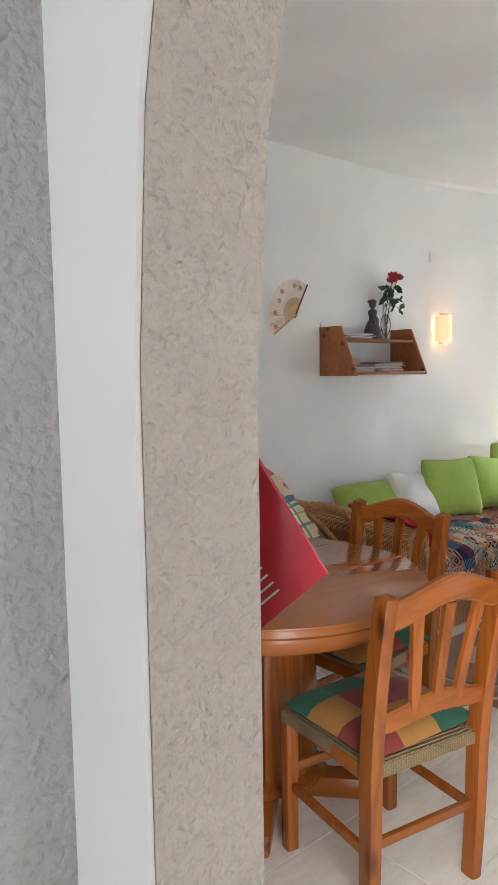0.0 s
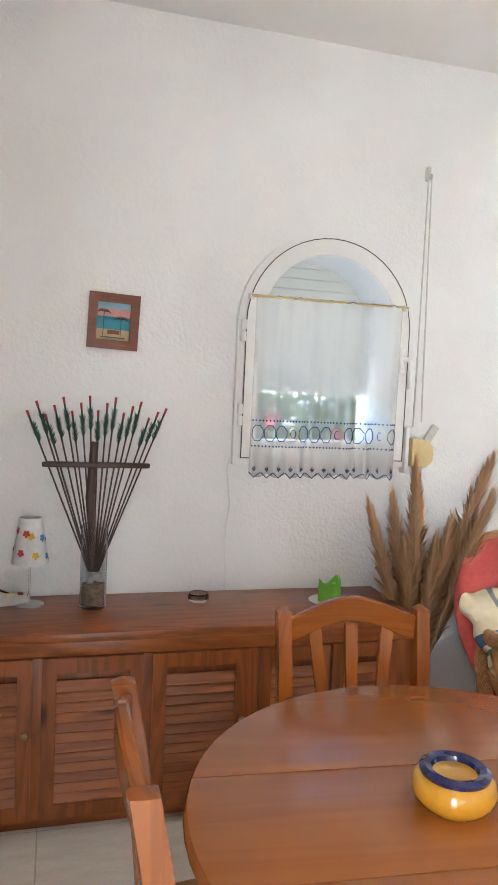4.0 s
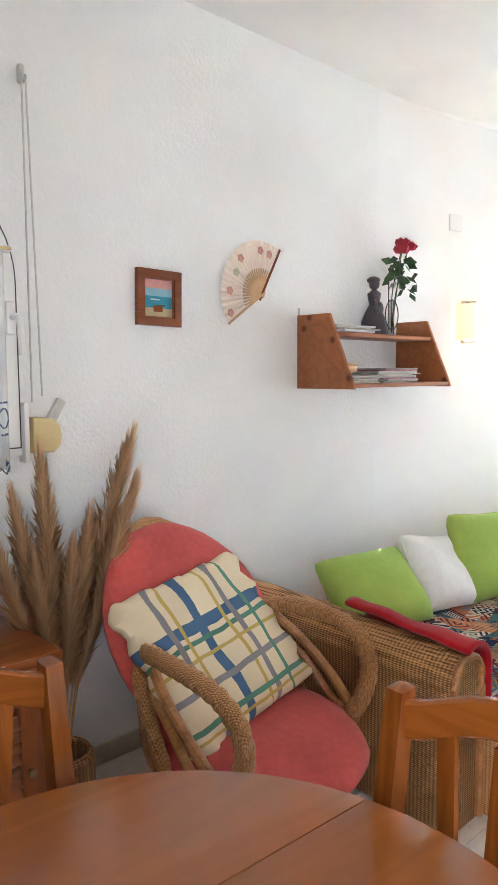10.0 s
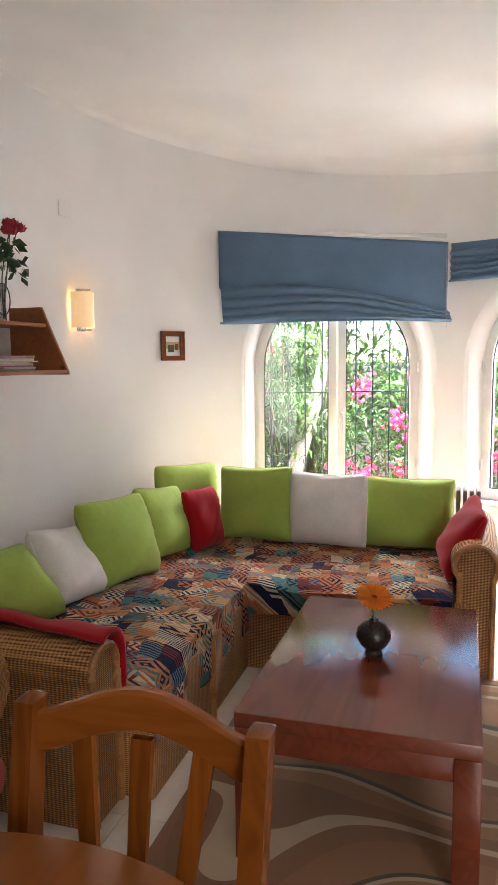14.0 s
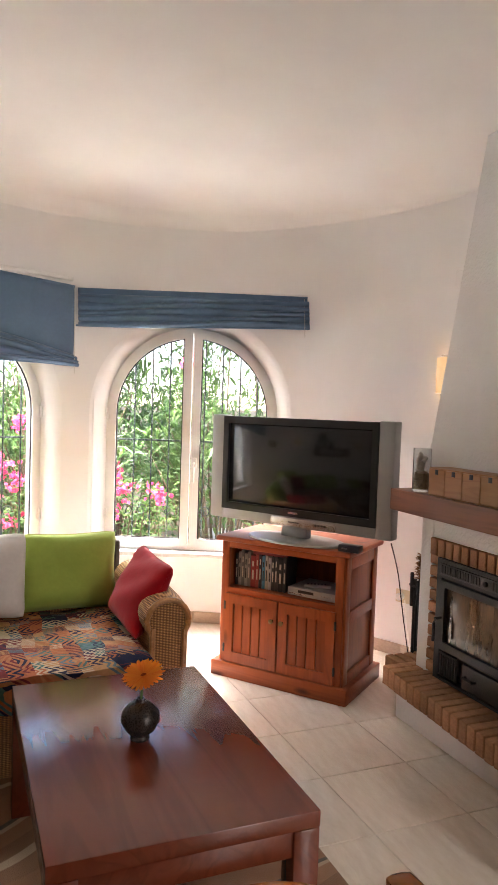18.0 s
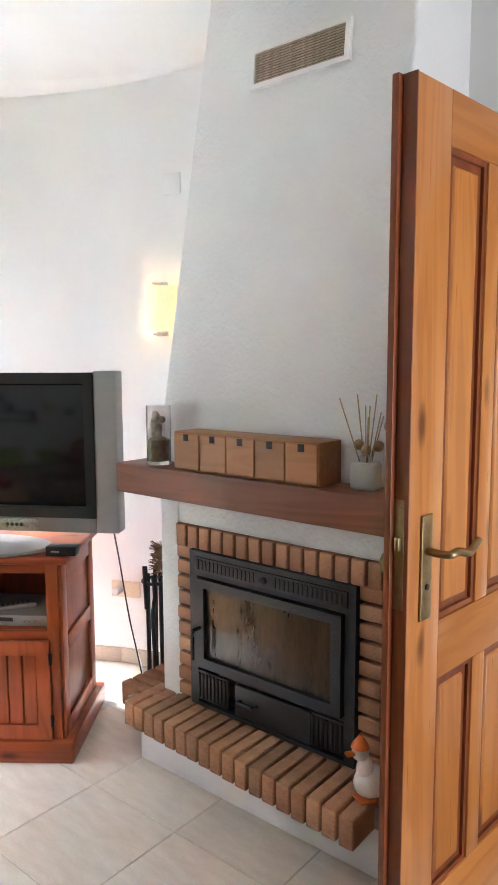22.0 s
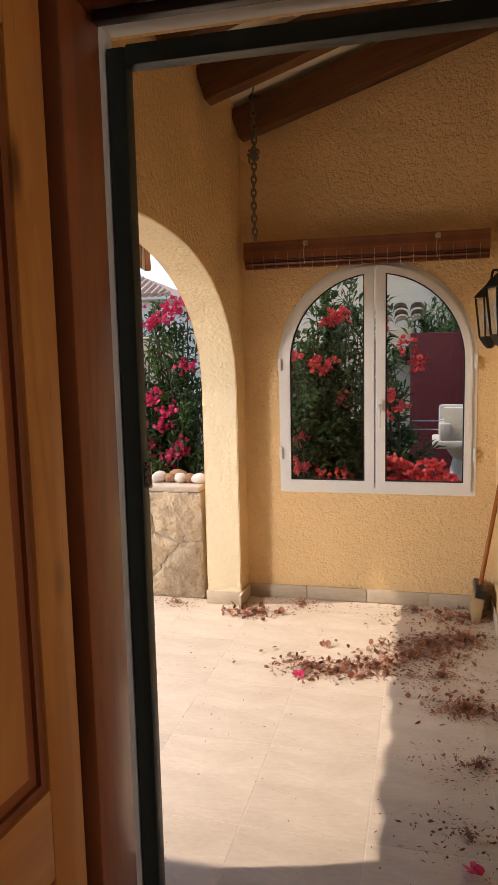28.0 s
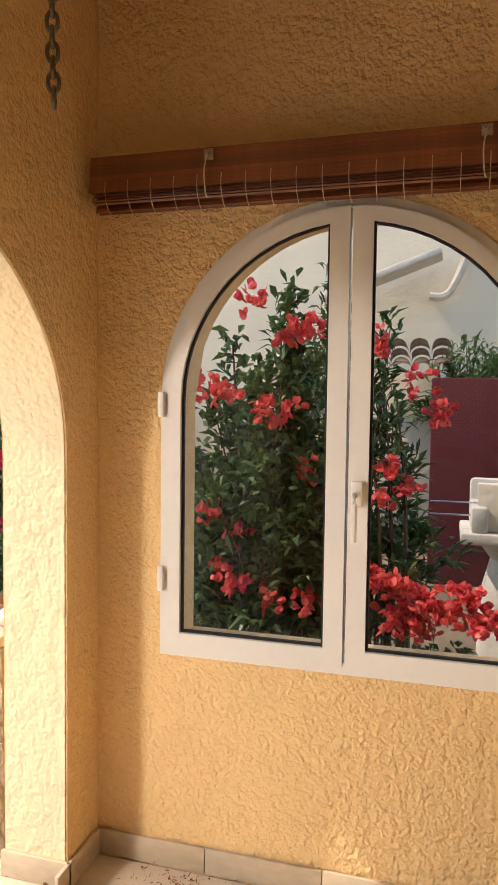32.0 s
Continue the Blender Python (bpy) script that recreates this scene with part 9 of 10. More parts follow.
shrub("oleander_bush", (2.25, 5.3, -0.15), (1.2, 0.6, 2.4), 41, 90, 11000, 0.15, 0.042, M_OLEAF, "light green oleander with a few pink blossoms outside the small window",
      flowers=[(1.9, 4.8, 1.35), (2.4, 4.85, 1.25)], bloom=M_PINK, bloom_label="pink oleander blossom", bract=0.025, per_bloom=16, spread=0.05)

# garden beyond the porch
M_CACTUS = mat("ribbed_cactus_skin", (0.14, 0.185, 0.085), 0.6, 0, 0.25, 7, 0.4, 40, color2=(0.075, 0.10, 0.05))
t = thing("cactus", pose(6.08, -6.0, -0.16), "tall candelabra cactus with jointed green columns", "cactus")


def cactus_arm(points, r, bm=None):
    """A five-ribbed column, pinched at its joints."""
    line = spline(points, 16)
    bm = bm or bmesh.new()
    rings = []
    run = 0
    for i, p in enumerate(line):
        d = (line[min(i + 1, len(line) - 1)] - line[max(i - 1, 0)]).normalized()
        a = d.cross(Vector((0.2, 1, 0.1))).normalized()
        b = d.cross(a)
        if i:
            run += (line[i] - line[i - 1]).length
        rr = r * (1 - 0.34 * max(0, math.cos(run * 2 * math.pi / 0.26)) ** 4) * (1 + 0.05 * math.sin(run * 41))
        if i == len(line) - 1:
            rr *= 0.35
        rings.append([bm.verts.new(p + (a * math.cos(k * math.pi / 5) + b * math.sin(k * math.pi / 5)) * rr * (1.12 if k % 2 else 0.66)) for k in range(10)])
    for u, v in zip(rings, rings[1:]):
        for k in range(10):
            bm.faces.new((u[k], u[(k + 1) % 10], v[(k + 1) % 10], v[k]))
    bm.faces.new(rings[-1])
    bmesh.ops.recalc_face_normals(bm, faces=bm.faces)
    return bm


part("trunk", tube(spline([(0, 0, 0), (-0.012, 0.01, 0.45), (0.006, 0, 0.8), (-0.01, 0, 1.12)], 6), 0.085, 10), M_BARK, t, "grey corky trunk")
for r, pts in ((0.085, ((-0.01, 0, 1.05), (0.13, 0.03, 1.28), (0.26, 0.03, 1.60), (0.38, 0, 1.99), (0.24, -0.02, 2.25), (0.02, 0, 2.68), (-0.08, 0, 3.06))),
               (0.075, ((-0.01, 0, 1.07), (-0.19, 0, 1.39), (-0.30, 0, 1.71), (-0.38, 0, 2.02), (-0.48, 0, 2.48), (-0.53, 0, 2.92))),
               (0.065, ((-0.25, 0.02, 1.85), (-0.24, 0.05, 1.97), (-0.21, 0.05, 2.29), (-0.19, 0.04, 2.65), (-0.26, 0.04, 3.0))),
               (0.065, ((0.0, 0, 2.72), (0.18, 0.03, 2.85), (0.24, 0.03, 3.16))),
               (0.055, ((-0.20, 0.05, 2.66), (-0.30, 0.08, 2.84), (-0.37, 0.08, 2.98)))):
    part("column", cactus_arm(pts, r), M_CACTUS, t)
shrub("bougainvillea_bush", (4.5, -5.05, -0.16), (0.52, 0.34, 2.25), 21, 90, 7500, 0.095, 0.024, M_BLEAF, "bougainvillea and oleander bush with bright pink bracts in the garden",
      flowers=[(4.67, -4.85, 1.72), (4.55, -4.85, 1.76), (4.43, -4.85, 1.82), (4.34, -4.85, 1.88), (4.76, -4.8, 1.08), (4.66, -4.8, 1.13), (4.56, -4.8, 1.15), (4.62, -4.8, 0.77),
               (4.41, -4.8, 0.69), (4.49, -4.8, 0.93), (4.42, -4.8, 1.04), (4.27, -4.85, 1.4), (4.33, -4.8, 0.75), (4.46, -4.8, 0.6)], bloom=M_PINK,
      bloom_label="bright pink bract cluster", bract=0.042, per_bloom=26, spread=0.065)
shrub("bougainvillea_bush", (3.25, -4.75, -0.16), (0.46, 0.28, 2.35), 22, 90, 8500, 0.085, 0.042, M_DLEAF, "dark green bougainvillea with coral red bracts behind the window",
      flowers=[(3.5, -4.55, 1.49), (3.42, -4.55, 1.47), (3.2, -4.55, 1.41), (3.13, -4.55, 1.38), (3.01, -4.55, 1.74), (3.28, -4.55, 1.87), (3.04, -4.55, 1.13), (3.44, -4.55, 0.94),
               (3.33, -4.55, 0.87), (3.39, -4.55, 0.72), (3.18, -4.5, 0.61), (3.02, -4.5, 0.62), (3.08, -4.55, 1.7), (3.32, -4.5, 0.66)], bloom=M_CORALF,
      bloom_label="coral red bract cluster", bract=0.045, per_bloom=16, spread=0.055)
shrub("bougainvillea_bush", (2.72, -4.7, -0.16), (0.26, 0.2, 1.95), 23, 10, 130, 0.085, 0.06, M_DLEAF, "thin bougainvillea sprays with coral bracts behind the window",
      flowers=[(2.6, -4.6, 1.53), (2.48, -4.6, 1.42), (2.74, -4.6, 1.67), (2.69, -4.6, 1.16), (2.62, -4.6, 1.10), (2.72, -4.6, 1.05), (2.5, -4.6, 1.36)], bloom=M_CORALF,
      bloom_label="coral red bract cluster", bract=0.045, per_bloom=10, spread=0.045)
shrub("bougainvillea_bush", (2.5, -4.55, -0.16), (0.34, 0.2, 0.85), 24, 26, 500, 0.06, 0.04, M_DLEAF, "low bougainvillea full of red bracts below the window",
      flowers=[(2.73, -4.5, 0.72), (2.66, -4.5, 0.70), (2.6, -4.5, 0.66), (2.52, -4.5, 0.64), (2.45, -4.5, 0.62), (2.39, -4.5, 0.69), (2.28, -4.5, 0.58), (2.34, -4.5, 0.62), (2.65, -4.5, 0.57),
               (2.55, -4.5, 0.55)], bloom=M_CORALF, bloom_label="coral red bract cluster", bract=0.045, per_bloom=30, spread=0.06)
shrub("white_flowering_shrub", (3.05, -5.2, -0.16), (0.62, 0.28, 2.5), 25, 60, 5000, 0.12, 0.028, M_DLEAF, "dark oleander with small white blossoms behind the window",
      flowers=[(3.2, -4.95, 1.36), (2.98, -4.95, 1.40), (3.1, -4.95, 1.05), (2.72, -4.95, 1.0), (2.66, -4.95, 0.9)], bloom=M_WHITEF, bloom_label="white blossom", bract=0.025, per_bloom=8, spread=0.05)
shrub("agave", (3.12, -4.6, 0.30), (0.16, 0.12, 0.35), 26, 6, 26, 0.32, 0.035, M_OLEAF, "clump of broad green strap leaves under the window", "plant", droop=0.1)
shrub("hedge", (2.25, -9.3, 1.0), (0.62, 0.35, 1.2), 27, 50, 1900, 0.17, 0.03, M_OLEAF, "light green oleander hedge behind the maroon wall", "hedge")
shrub("garden_bush", (7.9, -7.4, -0.16), (0.8, 0.5, 2.2), 28, 40, 1900, 0.16, 0.035, M_DLEAF, "green garden bush beside the cactus")
shrub("garden_bush", (7.3, -10.5, 0.4), (1.2, 0.6, 1.9), 31, 44, 2000, 0.2, 0.04, M_OLEAF, "light green bush behind the garden wall")
shrub("garden_bush", (4.9, -4.6, -0.16), (0.6, 0.35, 0.6), 29, 24, 700, 0.08, 0.03, M_DLEAF, "low green ground cover among garden stones")
shrub("garden_bush", (9.0, -3.4, -0.16), (0.8, 1.2, 2.4), 30, 40, 1900, 0.14, 0.035, M_OLEAF, "green garden bush beside the terrace")

# walls and houses of the neighbourhood
M_GARDENW = plaster("sandy_garden_wall", (0.58, 0.46, 0.32), 0.5, 30, 0.01, 0.08)
M_GREYW = plaster("grey_garden_wall", (0.36, 0.34, 0.31), 0.5, 30, 0.01, 0.1)
M_MAROON = plaster("maroon_wall_paint", (0.085, 0.012, 0.014), 0.3, 30, 0.006, 0.06)
M_HOUSEW = plaster("white_house_render", (0.80, 0.77, 0.72), 0.3, 20, 0.01, 0.04)
M_HOUSEC = plaster("cream_house_render", (0.66, 0.58, 0.46), 0.4, 20, 0.01, 0.04)
M_RTILE = mat("sun_bleached_roof_tile", (0.60, 0.43, 0.33), 0.9, 0, 0.25, 5, 0.3, 30, per_object=0.15, color2=(0.42, 0.26, 0.19))
M_RTILEG = mat("grey_roof_tile", (0.44, 0.37, 0.31), 0.9, 0, 0.25, 5, 0.3, 30, per_object=0.15)


def roof_rows(parent, m, w, slope_len, n, rows, r, material):
    """Rows of half-round roof tiles; x along the eave, y up the slope."""
    tl = slope_len / rows
    bm = bmesh.new()
    a = []
    for yy, k in ((0, 1.0), (tl * 1.12, 0.82)):
        a.append([bm.verts.new((r * k * math.cos(math.pi * i / 6), yy, r * k * 0.8 * math.sin(math.pi * i / 6) + (0.02 if yy == 0 else 0))) for i in range(7)])
    for i in range(6):
        bm.faces.new((a[0][i], a[1][i], a[1][i + 1], a[0][i + 1]))
    bmesh.ops.solidify(bm, geom=bm.faces[:], thickness=0.015)
    first = None
    for row in range(rows):
        for i in range(n):
            mm = m @ pose(-w / 2 + (i + 0.5) * w / n, row * tl, 0)
            if first is None:
                first = part("roof_tile", bm, material, parent, m=mm)
            else:
                again(first, mm)


t = thing("garden_wall", pose(7.3, -9.2, -0.16), "sandy rendered garden wall with stepped rounded tops", "wall", kind="structure")
part("block", box(1.5, 0.25, 1.9, 0.08), M_GARDENW, t, m=pose(-0.55, 0, 0))
part("block", box(1.6, 0.25, 2.25, 0.1), M_GARDENW, t, m=pose(1.0, -0.1, 0))
part("coping", box(1.6, 0.4, 0.09, 0.03), M_RTILE, t, "worn terracotta coping", m=pose(-0.1, 0.35, 1.13))
part("block", box(4.2, 0.25, 1.12, 0.03), M_GREYW, t, "grey rendered lower wall", m=pose(0.1, 0.35, 0))
t = thing("garden_fence", pose(5.1, -5.0, -0.16), "thin rusty iron post with a rail in the garden", "fence")
part("post", box(0.022, 0.022, 1.57, 0.003), M_IRON, t)
part("rail", tube([(-0.2, 0, 1.05), (0.75, 0, 1.05)], 0.008, 6), M_IRON, t)
t = thing("maroon_wall", pose(1.75, -8.2, -0.16), "maroon painted garden wall behind the barbecue", "wall", kind="structure")
part("wall_face", box(1.75, 0.2, 1.83, 0.02), M_MAROON, t)
M_CONC = mat("white_cast_stone", (0.60, 0.56, 0.50), 0.85, 0, 0.15, 8, 0.4, 30, color2=(0.42, 0.38, 0.32))
t = thing("barbecue", pose(2.02, -6.4, -0.16), "white cast stone garden barbecue with a firebrick hood", "barbecue")
part("pedestal", lathe([(0.24, 0), (0.24, 0.35), (0.17, 0.62), (0.26, 0.74)], 16), M_CONC, t)
part("worktop", box(0.72, 0.55, 0.07, 0.015), M_CONC, t, m=pose(0, 0, 0.74))
bm = box(0.10, 0.5, 0.16, 0.02, (-0.28, 0, 0))
box(0.10, 0.5, 0.16, 0.02, (0.25, 0, 0), bm=bm)
box(0.6, 0.07, 0.30, 0.03, (0, -0.2, 0), bm=bm)
part("fire_box", bm, M_CONC, t, m=pose(0, 0, 0.81))
bm = slab([(-0.30, 0.10), (0.0, 0.16), (0.24, 0.16), (0.24, 0.22), (-0.10, 0.30), (-0.30, 0.22)], 0, 0.3, 0.01)
part("lining", bm, M_HOUSEC, t, "cream firebrick lining", m=pose(0.02, -0.05, 0.81))
part("grill_rod", tube([(0.15, 0.1, 0.98), (0.55, 0.12, 0.98)], 0.006, 5), M_CHROME, t)
part("grill_rod", tube([(0.15, 0.1, 0.90), (0.55, 0.12, 0.90)], 0.006, 5), M_CHROME, t)
t = thing("garden_house", pose(3.2, -10.2, -0.16), "cream rendered neighbour house with a small tiled canopy", "house")
part("wall", box(5.2, 0.3, 5.2, 0.02), M_HOUSEC, t, m=pose(0.2, -0.9, 0))
part("wall", box(0.75, 0.9, 1.92, 0.02), M_HOUSEC, t, "low cream rendered annex", m=pose(-0.22, 0.35, 0))
roof_rows(t, pose(-0.25, 0.92, 1.93, 13), 1.0, 0.9, 5, 3, 0.10, M_RTILEG)
part("ramp", box(1.5, 0.5, 0.08, 0.02), M_CONC, t, "pale sloping stair cheek", m=pose(0.1, -0.3, 3.1, 0, 20, 0))
part("drain_pipe", tube(spline([(-0.95, -0.7, 3.6), (-0.75, -0.68, 3.1), (-0.62, -0.68, 2.95), (-0.45, -0.68, 2.95)], 4), 0.05, 8), M_CONC, t)
t = thing("neighbour_house", pose(13.2, -22, -0.16), "white bungalow with a terracotta tiled roof", "house")
part("wall", box(6.0, 4.0, 3.25, 0.02), M_HOUSEW, t)
bm = slab([(-3.4, -2.4), (3.4, -2.4), (3.4, 2.4), (-3.4, 2.4)], 3.25, 3.33)
part("eave", bm, M_HOUSEW, t)
bm = bmesh.new()
rv = [bm.verts.new(p) for p in ((-3.4, -2.4, 3.33), (3.4, -2.4, 3.33), (3.4, 2.4, 3.33), (-3.4, 2.4, 3.33), (-1.2, 0, 4.35), (2.2, 0, 4.35))]
for q in ((0, 1, 5, 4), (1, 2, 5), (2, 3, 4, 5), (3, 0, 4)):
    bm.faces.new([rv[i] for i in q])
roof = part("roof", bm, M_RTILE, t, smooth=False)
for i in range(30):
    xx = -3.3 + i * 6.6 / 29
    top = 4.33 if -1.2 <= xx <= 2.2 else (3.36 + 0.97 * (1 - ((-1.2 - xx) / 2.2 if xx < -1.2 else (xx - 2.2) / 1.2)))
    yb = 2.4 * (4.35 - top) / 1.02
    part("ridge_tile", tube([(xx, 2.42, 3.36), (xx, max(0.02, yb), top + 0.03)], 0.085, 6), M_RTILE, roof)
part("window", box(0.9, 0.06, 0.9, 0.02), M_SCREEN, t, "dark window", m=pose(1.2, 2.0, 1.5))
t = thing("neighbour_house", pose(21, -27, -0.16), "cream house with a flat roof in the distance", "house")
part("wall", box(8.0, 5.0, 4.4, 0.02), M_HOUSEC, t)
part("parapet", box(8.3, 5.3, 0.3, 0.03), M_HOUSEW, t, m=pose(0, 0, 4.4))

# low stone wall with pebbles beside the terrace
STONES = [mat("tan_field_stone", (0.54, 0.42, 0.28), 0.9, 0, 0.2, 9, 1.0, 14, per_object=0.2, color2=(0.33, 0.25, 0.17), bump_dist=0.05),
          mat("orange_field_stone", (0.52, 0.33, 0.18), 0.9, 0, 0.25, 7, 1.0, 14, per_object=0.2, color2=(0.40, 0.31, 0.21), bump_dist=0.05),
          mat("grey_field_stone", (0.47, 0.39, 0.28), 0.9, 0, 0.25, 9, 1.0, 14, per_object=0.22, color2=(0.31, 0.24, 0.17), bump_dist=0.05)]
M_COPING = mat("pale_stone_coping", (0.62, 0.52, 0.42), 0.8, 0, 0.12, 5, 0.3, 40)
M_SMORTAR = mat("sandy_grey_mortar", (0.50, 0.42, 0.32), 0.95, 0, 0.15, 14, 0.6, 60)


def clip(poly, p, q):
    """The part of a polygon that lies nearer to p than to q."""
    mx, my, nx, ny = (p[0] + q[0]) / 2, (p[1] + q[1]) / 2, q[0] - p[0], q[1] - p[1]
    out = []
    for i in range(len(poly)):
        a, b = poly[i], poly[(i + 1) % len(poly)]
        da, db = (a[0] - mx) * nx + (a[1] - my) * ny, (b[0] - mx) * nx + (b[1] - my) * ny
        if da <= 0:
            out.append(a)
        if (da < 0) != (db < 0):
            k = da / (da - db)
            out.append((a[0] + (b[0] - a[0]) * k, a[1] + (b[1] - a[1]) * k))
    return out


SW0, SW1, SWT = 3.755, 6.6, 0.66
t_wall = thing("stone_garden_wall", pose(0, 0, 0), "low garden wall of irregular tan and orange field stones", "wall", kind="structure")
part("core", box(SW1 - SW0, 0.30, SWT + 0.05, 0.01), M_SMORTAR, t_wall, m=pose((SW0 + SW1) / 2, -3.655, -0.05))
for i in range(4):
    part("coping_slab", box(0.70, 0.36, 0.035, 0.008), M_COPING, t_wall, m=pose(SW0 + 0.36 + i * 0.712, -3.68, SWT + 0.002))
rnd = random.Random(5)
cols, rowsn = 10, 3
seeds = [(SW0 + (i + 0.5 + rnd.uniform(-0.45, 0.45) + (0.45 if j % 2 else 0)) * (SW1 - SW0) / cols, (j + 0.5 + rnd.uniform(-0.33, 0.33)) * SWT / rowsn) for j in range(rowsn) for i in range(cols)]
for k, s in enumerate(seeds):
    poly = [(SW0, 0.0), (SW1, 0.0), (SW1, SWT), (SW0, SWT)]
    for o in seeds:
        if o is not s and abs(o[0] - s[0]) < 0.7:
            poly = clip(poly, s, o)
            if len(poly) < 3:
                break
    if len(poly) < 3:
        continue
    rough_poly = []
    for i, a in enumerate(poly):
        b = poly[(i + 1) % len(poly)]
        steps_n = max(1, int(math.dist(a, b) / 0.03))
        for q in range(steps_n):
            w = q / steps_n
            rough_poly.append((a[0] + (b[0] - a[0]) * w + rnd.uniform(-0.012, 0.012) * (q > 0), a[1] + (b[1] - a[1]) * w + rnd.uniform(-0.012, 0.012) * (q > 0)))
    poly = rough_poly
    cx, cy = sum(p[0] for p in poly) / len(poly), sum(p[1] for p in poly) / len(poly)
    bm = bmesh.new()
    rows3 = []
    for shrink, zz in ((0.99, 0.0), (0.97, 0.007), (0.82, 0.012)):
        rows3.append([bm.verts.new(((x - cx) * shrink, (y - cy) * shrink, zz + rnd.uniform(-0.003, 0.005))) for x, y in poly])
    for a, b in zip(rows3, rows3[1:]):
        for i in range(len(poly)):
            j = (i + 1) % len(poly)
            bm.faces.new((a[i], a[j], b[j], b[i]))
    bm.faces.new(rows3[-1])
    part("stone", bm, STONES[(k * 5 + k // 7) % 3], t_wall, m=Matrix(((1, 0, 0, cx), (0, 0, 1, -3.507), (0, 1, 0, cy), (0, 0, 0, 1))))
M_PEBW = mat("white_pebble", (0.66, 0.62, 0.56), 0.6, 0, 0.08, 12)
M_PEBB = mat("brown_pumice_pebble", (0.36, 0.19, 0.10), 0.9, 0, 0.2, 25, 0.6, 60)
for x, y, sx, sy, sz, mt, lb in ((4.25, -3.60, 0.075, 0.05, 0.035, M_PEBW, "white"), (4.28, -3.70, 0.06, 0.045, 0.04, M_PEBW, "pale grey"), (4.07, -3.64, 0.058, 0.05, 0.048, M_PEBW, "white"),
                                 (3.995, -3.64, 0.045, 0.04, 0.04, M_PEBB, "brown porous"), (3.93, -3.64, 0.05, 0.045, 0.042, M_PEBW, "white"), (3.865, -3.64, 0.042, 0.04, 0.042, M_PEBB, "brown porous"),
                                 (3.80, -3.62, 0.055, 0.045, 0.045, M_PEBW, "white"), (3.98, -3.75, 0.07, 0.05, 0.045, M_PEBB, "brown porous")):
    bm = bmesh.new()
    bmesh.ops.create_icosphere(bm, subdivisions=2, radius=1)
    for v in bm.verts:
        v.co *= 1 + 0.06 * math.sin(v.co.x * 4 + x * 30) + 0.05 * math.cos(v.co.y * 5 + x * 17)
        v.co = Vector((v.co.x * sx, v.co.y * sy, max(-0.8, v.co.z) * sz * 0.8))
    solo("pebble", bm, mt, pose(x, y, SWT + 0.037 + 0.64 * sz, 0, 0, x * 900), lb + " rounded pebble on the wall coping", "pebble", "pebbles on the stone wall")
for x, y, s in ((4.75, -4.5, 0.16), (4.55, -4.35, 0.12), (5.05, -4.75, 0.18), (4.3, -4.4, 0.10), (5.4, -4.6, 0.14)):
    bm = bmesh.new()
    bmesh.ops.create_icosphere(bm, subdivisions=2, radius=s)
    for v in bm.verts:
        v.co *= 1 + 0.25 * math.sin(v.co.x * 30 + y * 9) * math.cos(v.co.y * 26 + x)
        v.co.z *= 0.8
    solo("garden_rock", bm, STONES[2], pose(x, y, 0.24, 0, 0, x * 70), "grey angular rock in the planted bed", "rock", "garden rocks", smooth=False)
bm = slab([(3.8, -3.83), (8.5, -3.83), (8.5, -5.6), (3.8, -5.6)], -0.15, 0.28, 0.05)
solo("planting_bed", bm, M_EARTH, Matrix(), "raised bed of dry brown soil", "ground", kind="structure")

# ==== porch fittings ====
M_AWN = [mat("cream_awning_cloth", (0.70, 0.60, 0.45), 0.9, 0, 0.06, 6, 0.1, 300), mat("rust_orange_awning_cloth", (0.58, 0.22, 0.08), 0.9, 0, 0.08, 6, 0.1, 300),
         mat("dark_brown_awning_cloth", (0.22, 0.09, 0.04), 0.9, 0, 0.08, 6, 0.1, 300)]
t = thing("awning", pose(0, 0, 0), "striped orange and cream awning with a scalloped valance over the arch", "awning")
AY0, AY1 = -3.72, -0.90
y = AY0
widths = ((0.075, 1), (0.014, 2), (0.040, 0), (0.014, 2))
k = 0
while y < AY1:
    w, ci = widths[k % 4]
    bm = bmesh.new()
    n = 5
    prev = None
    for i in range(n + 1):
        yy = y + w * i / n
        sag = 0.025 * math.sin((yy - AY0) * 9)
        low = 2.030 - 0.030 * abs(math.sin((yy + 0.02) * math.pi / 0.25))
        col = [bm.verts.new(p) for p in ((3.765, yy, 2.62), (4.10, yy, 2.22 + sag * 0.3), (4.108, yy, 2.12), (4.103 + sag * 0.4, yy, low))]
        if prev:
            for a in range(3):
                bm.faces.new((prev[a], col[a], col[a + 1], prev[a + 1]))
        prev = col
    part("stripe", bm, M_AWN[ci], t)
    y += w
    k += 1
part("front_bar", tube([(4.095, AY0, 2.235), (4.095, AY1, 2.235)], 0.014, 8), M_ALU, t)
part("wall_bar", tube([(3.775, AY0, 2.615), (3.775, AY1, 2.615)], 0.02, 8), M_ALU, t)

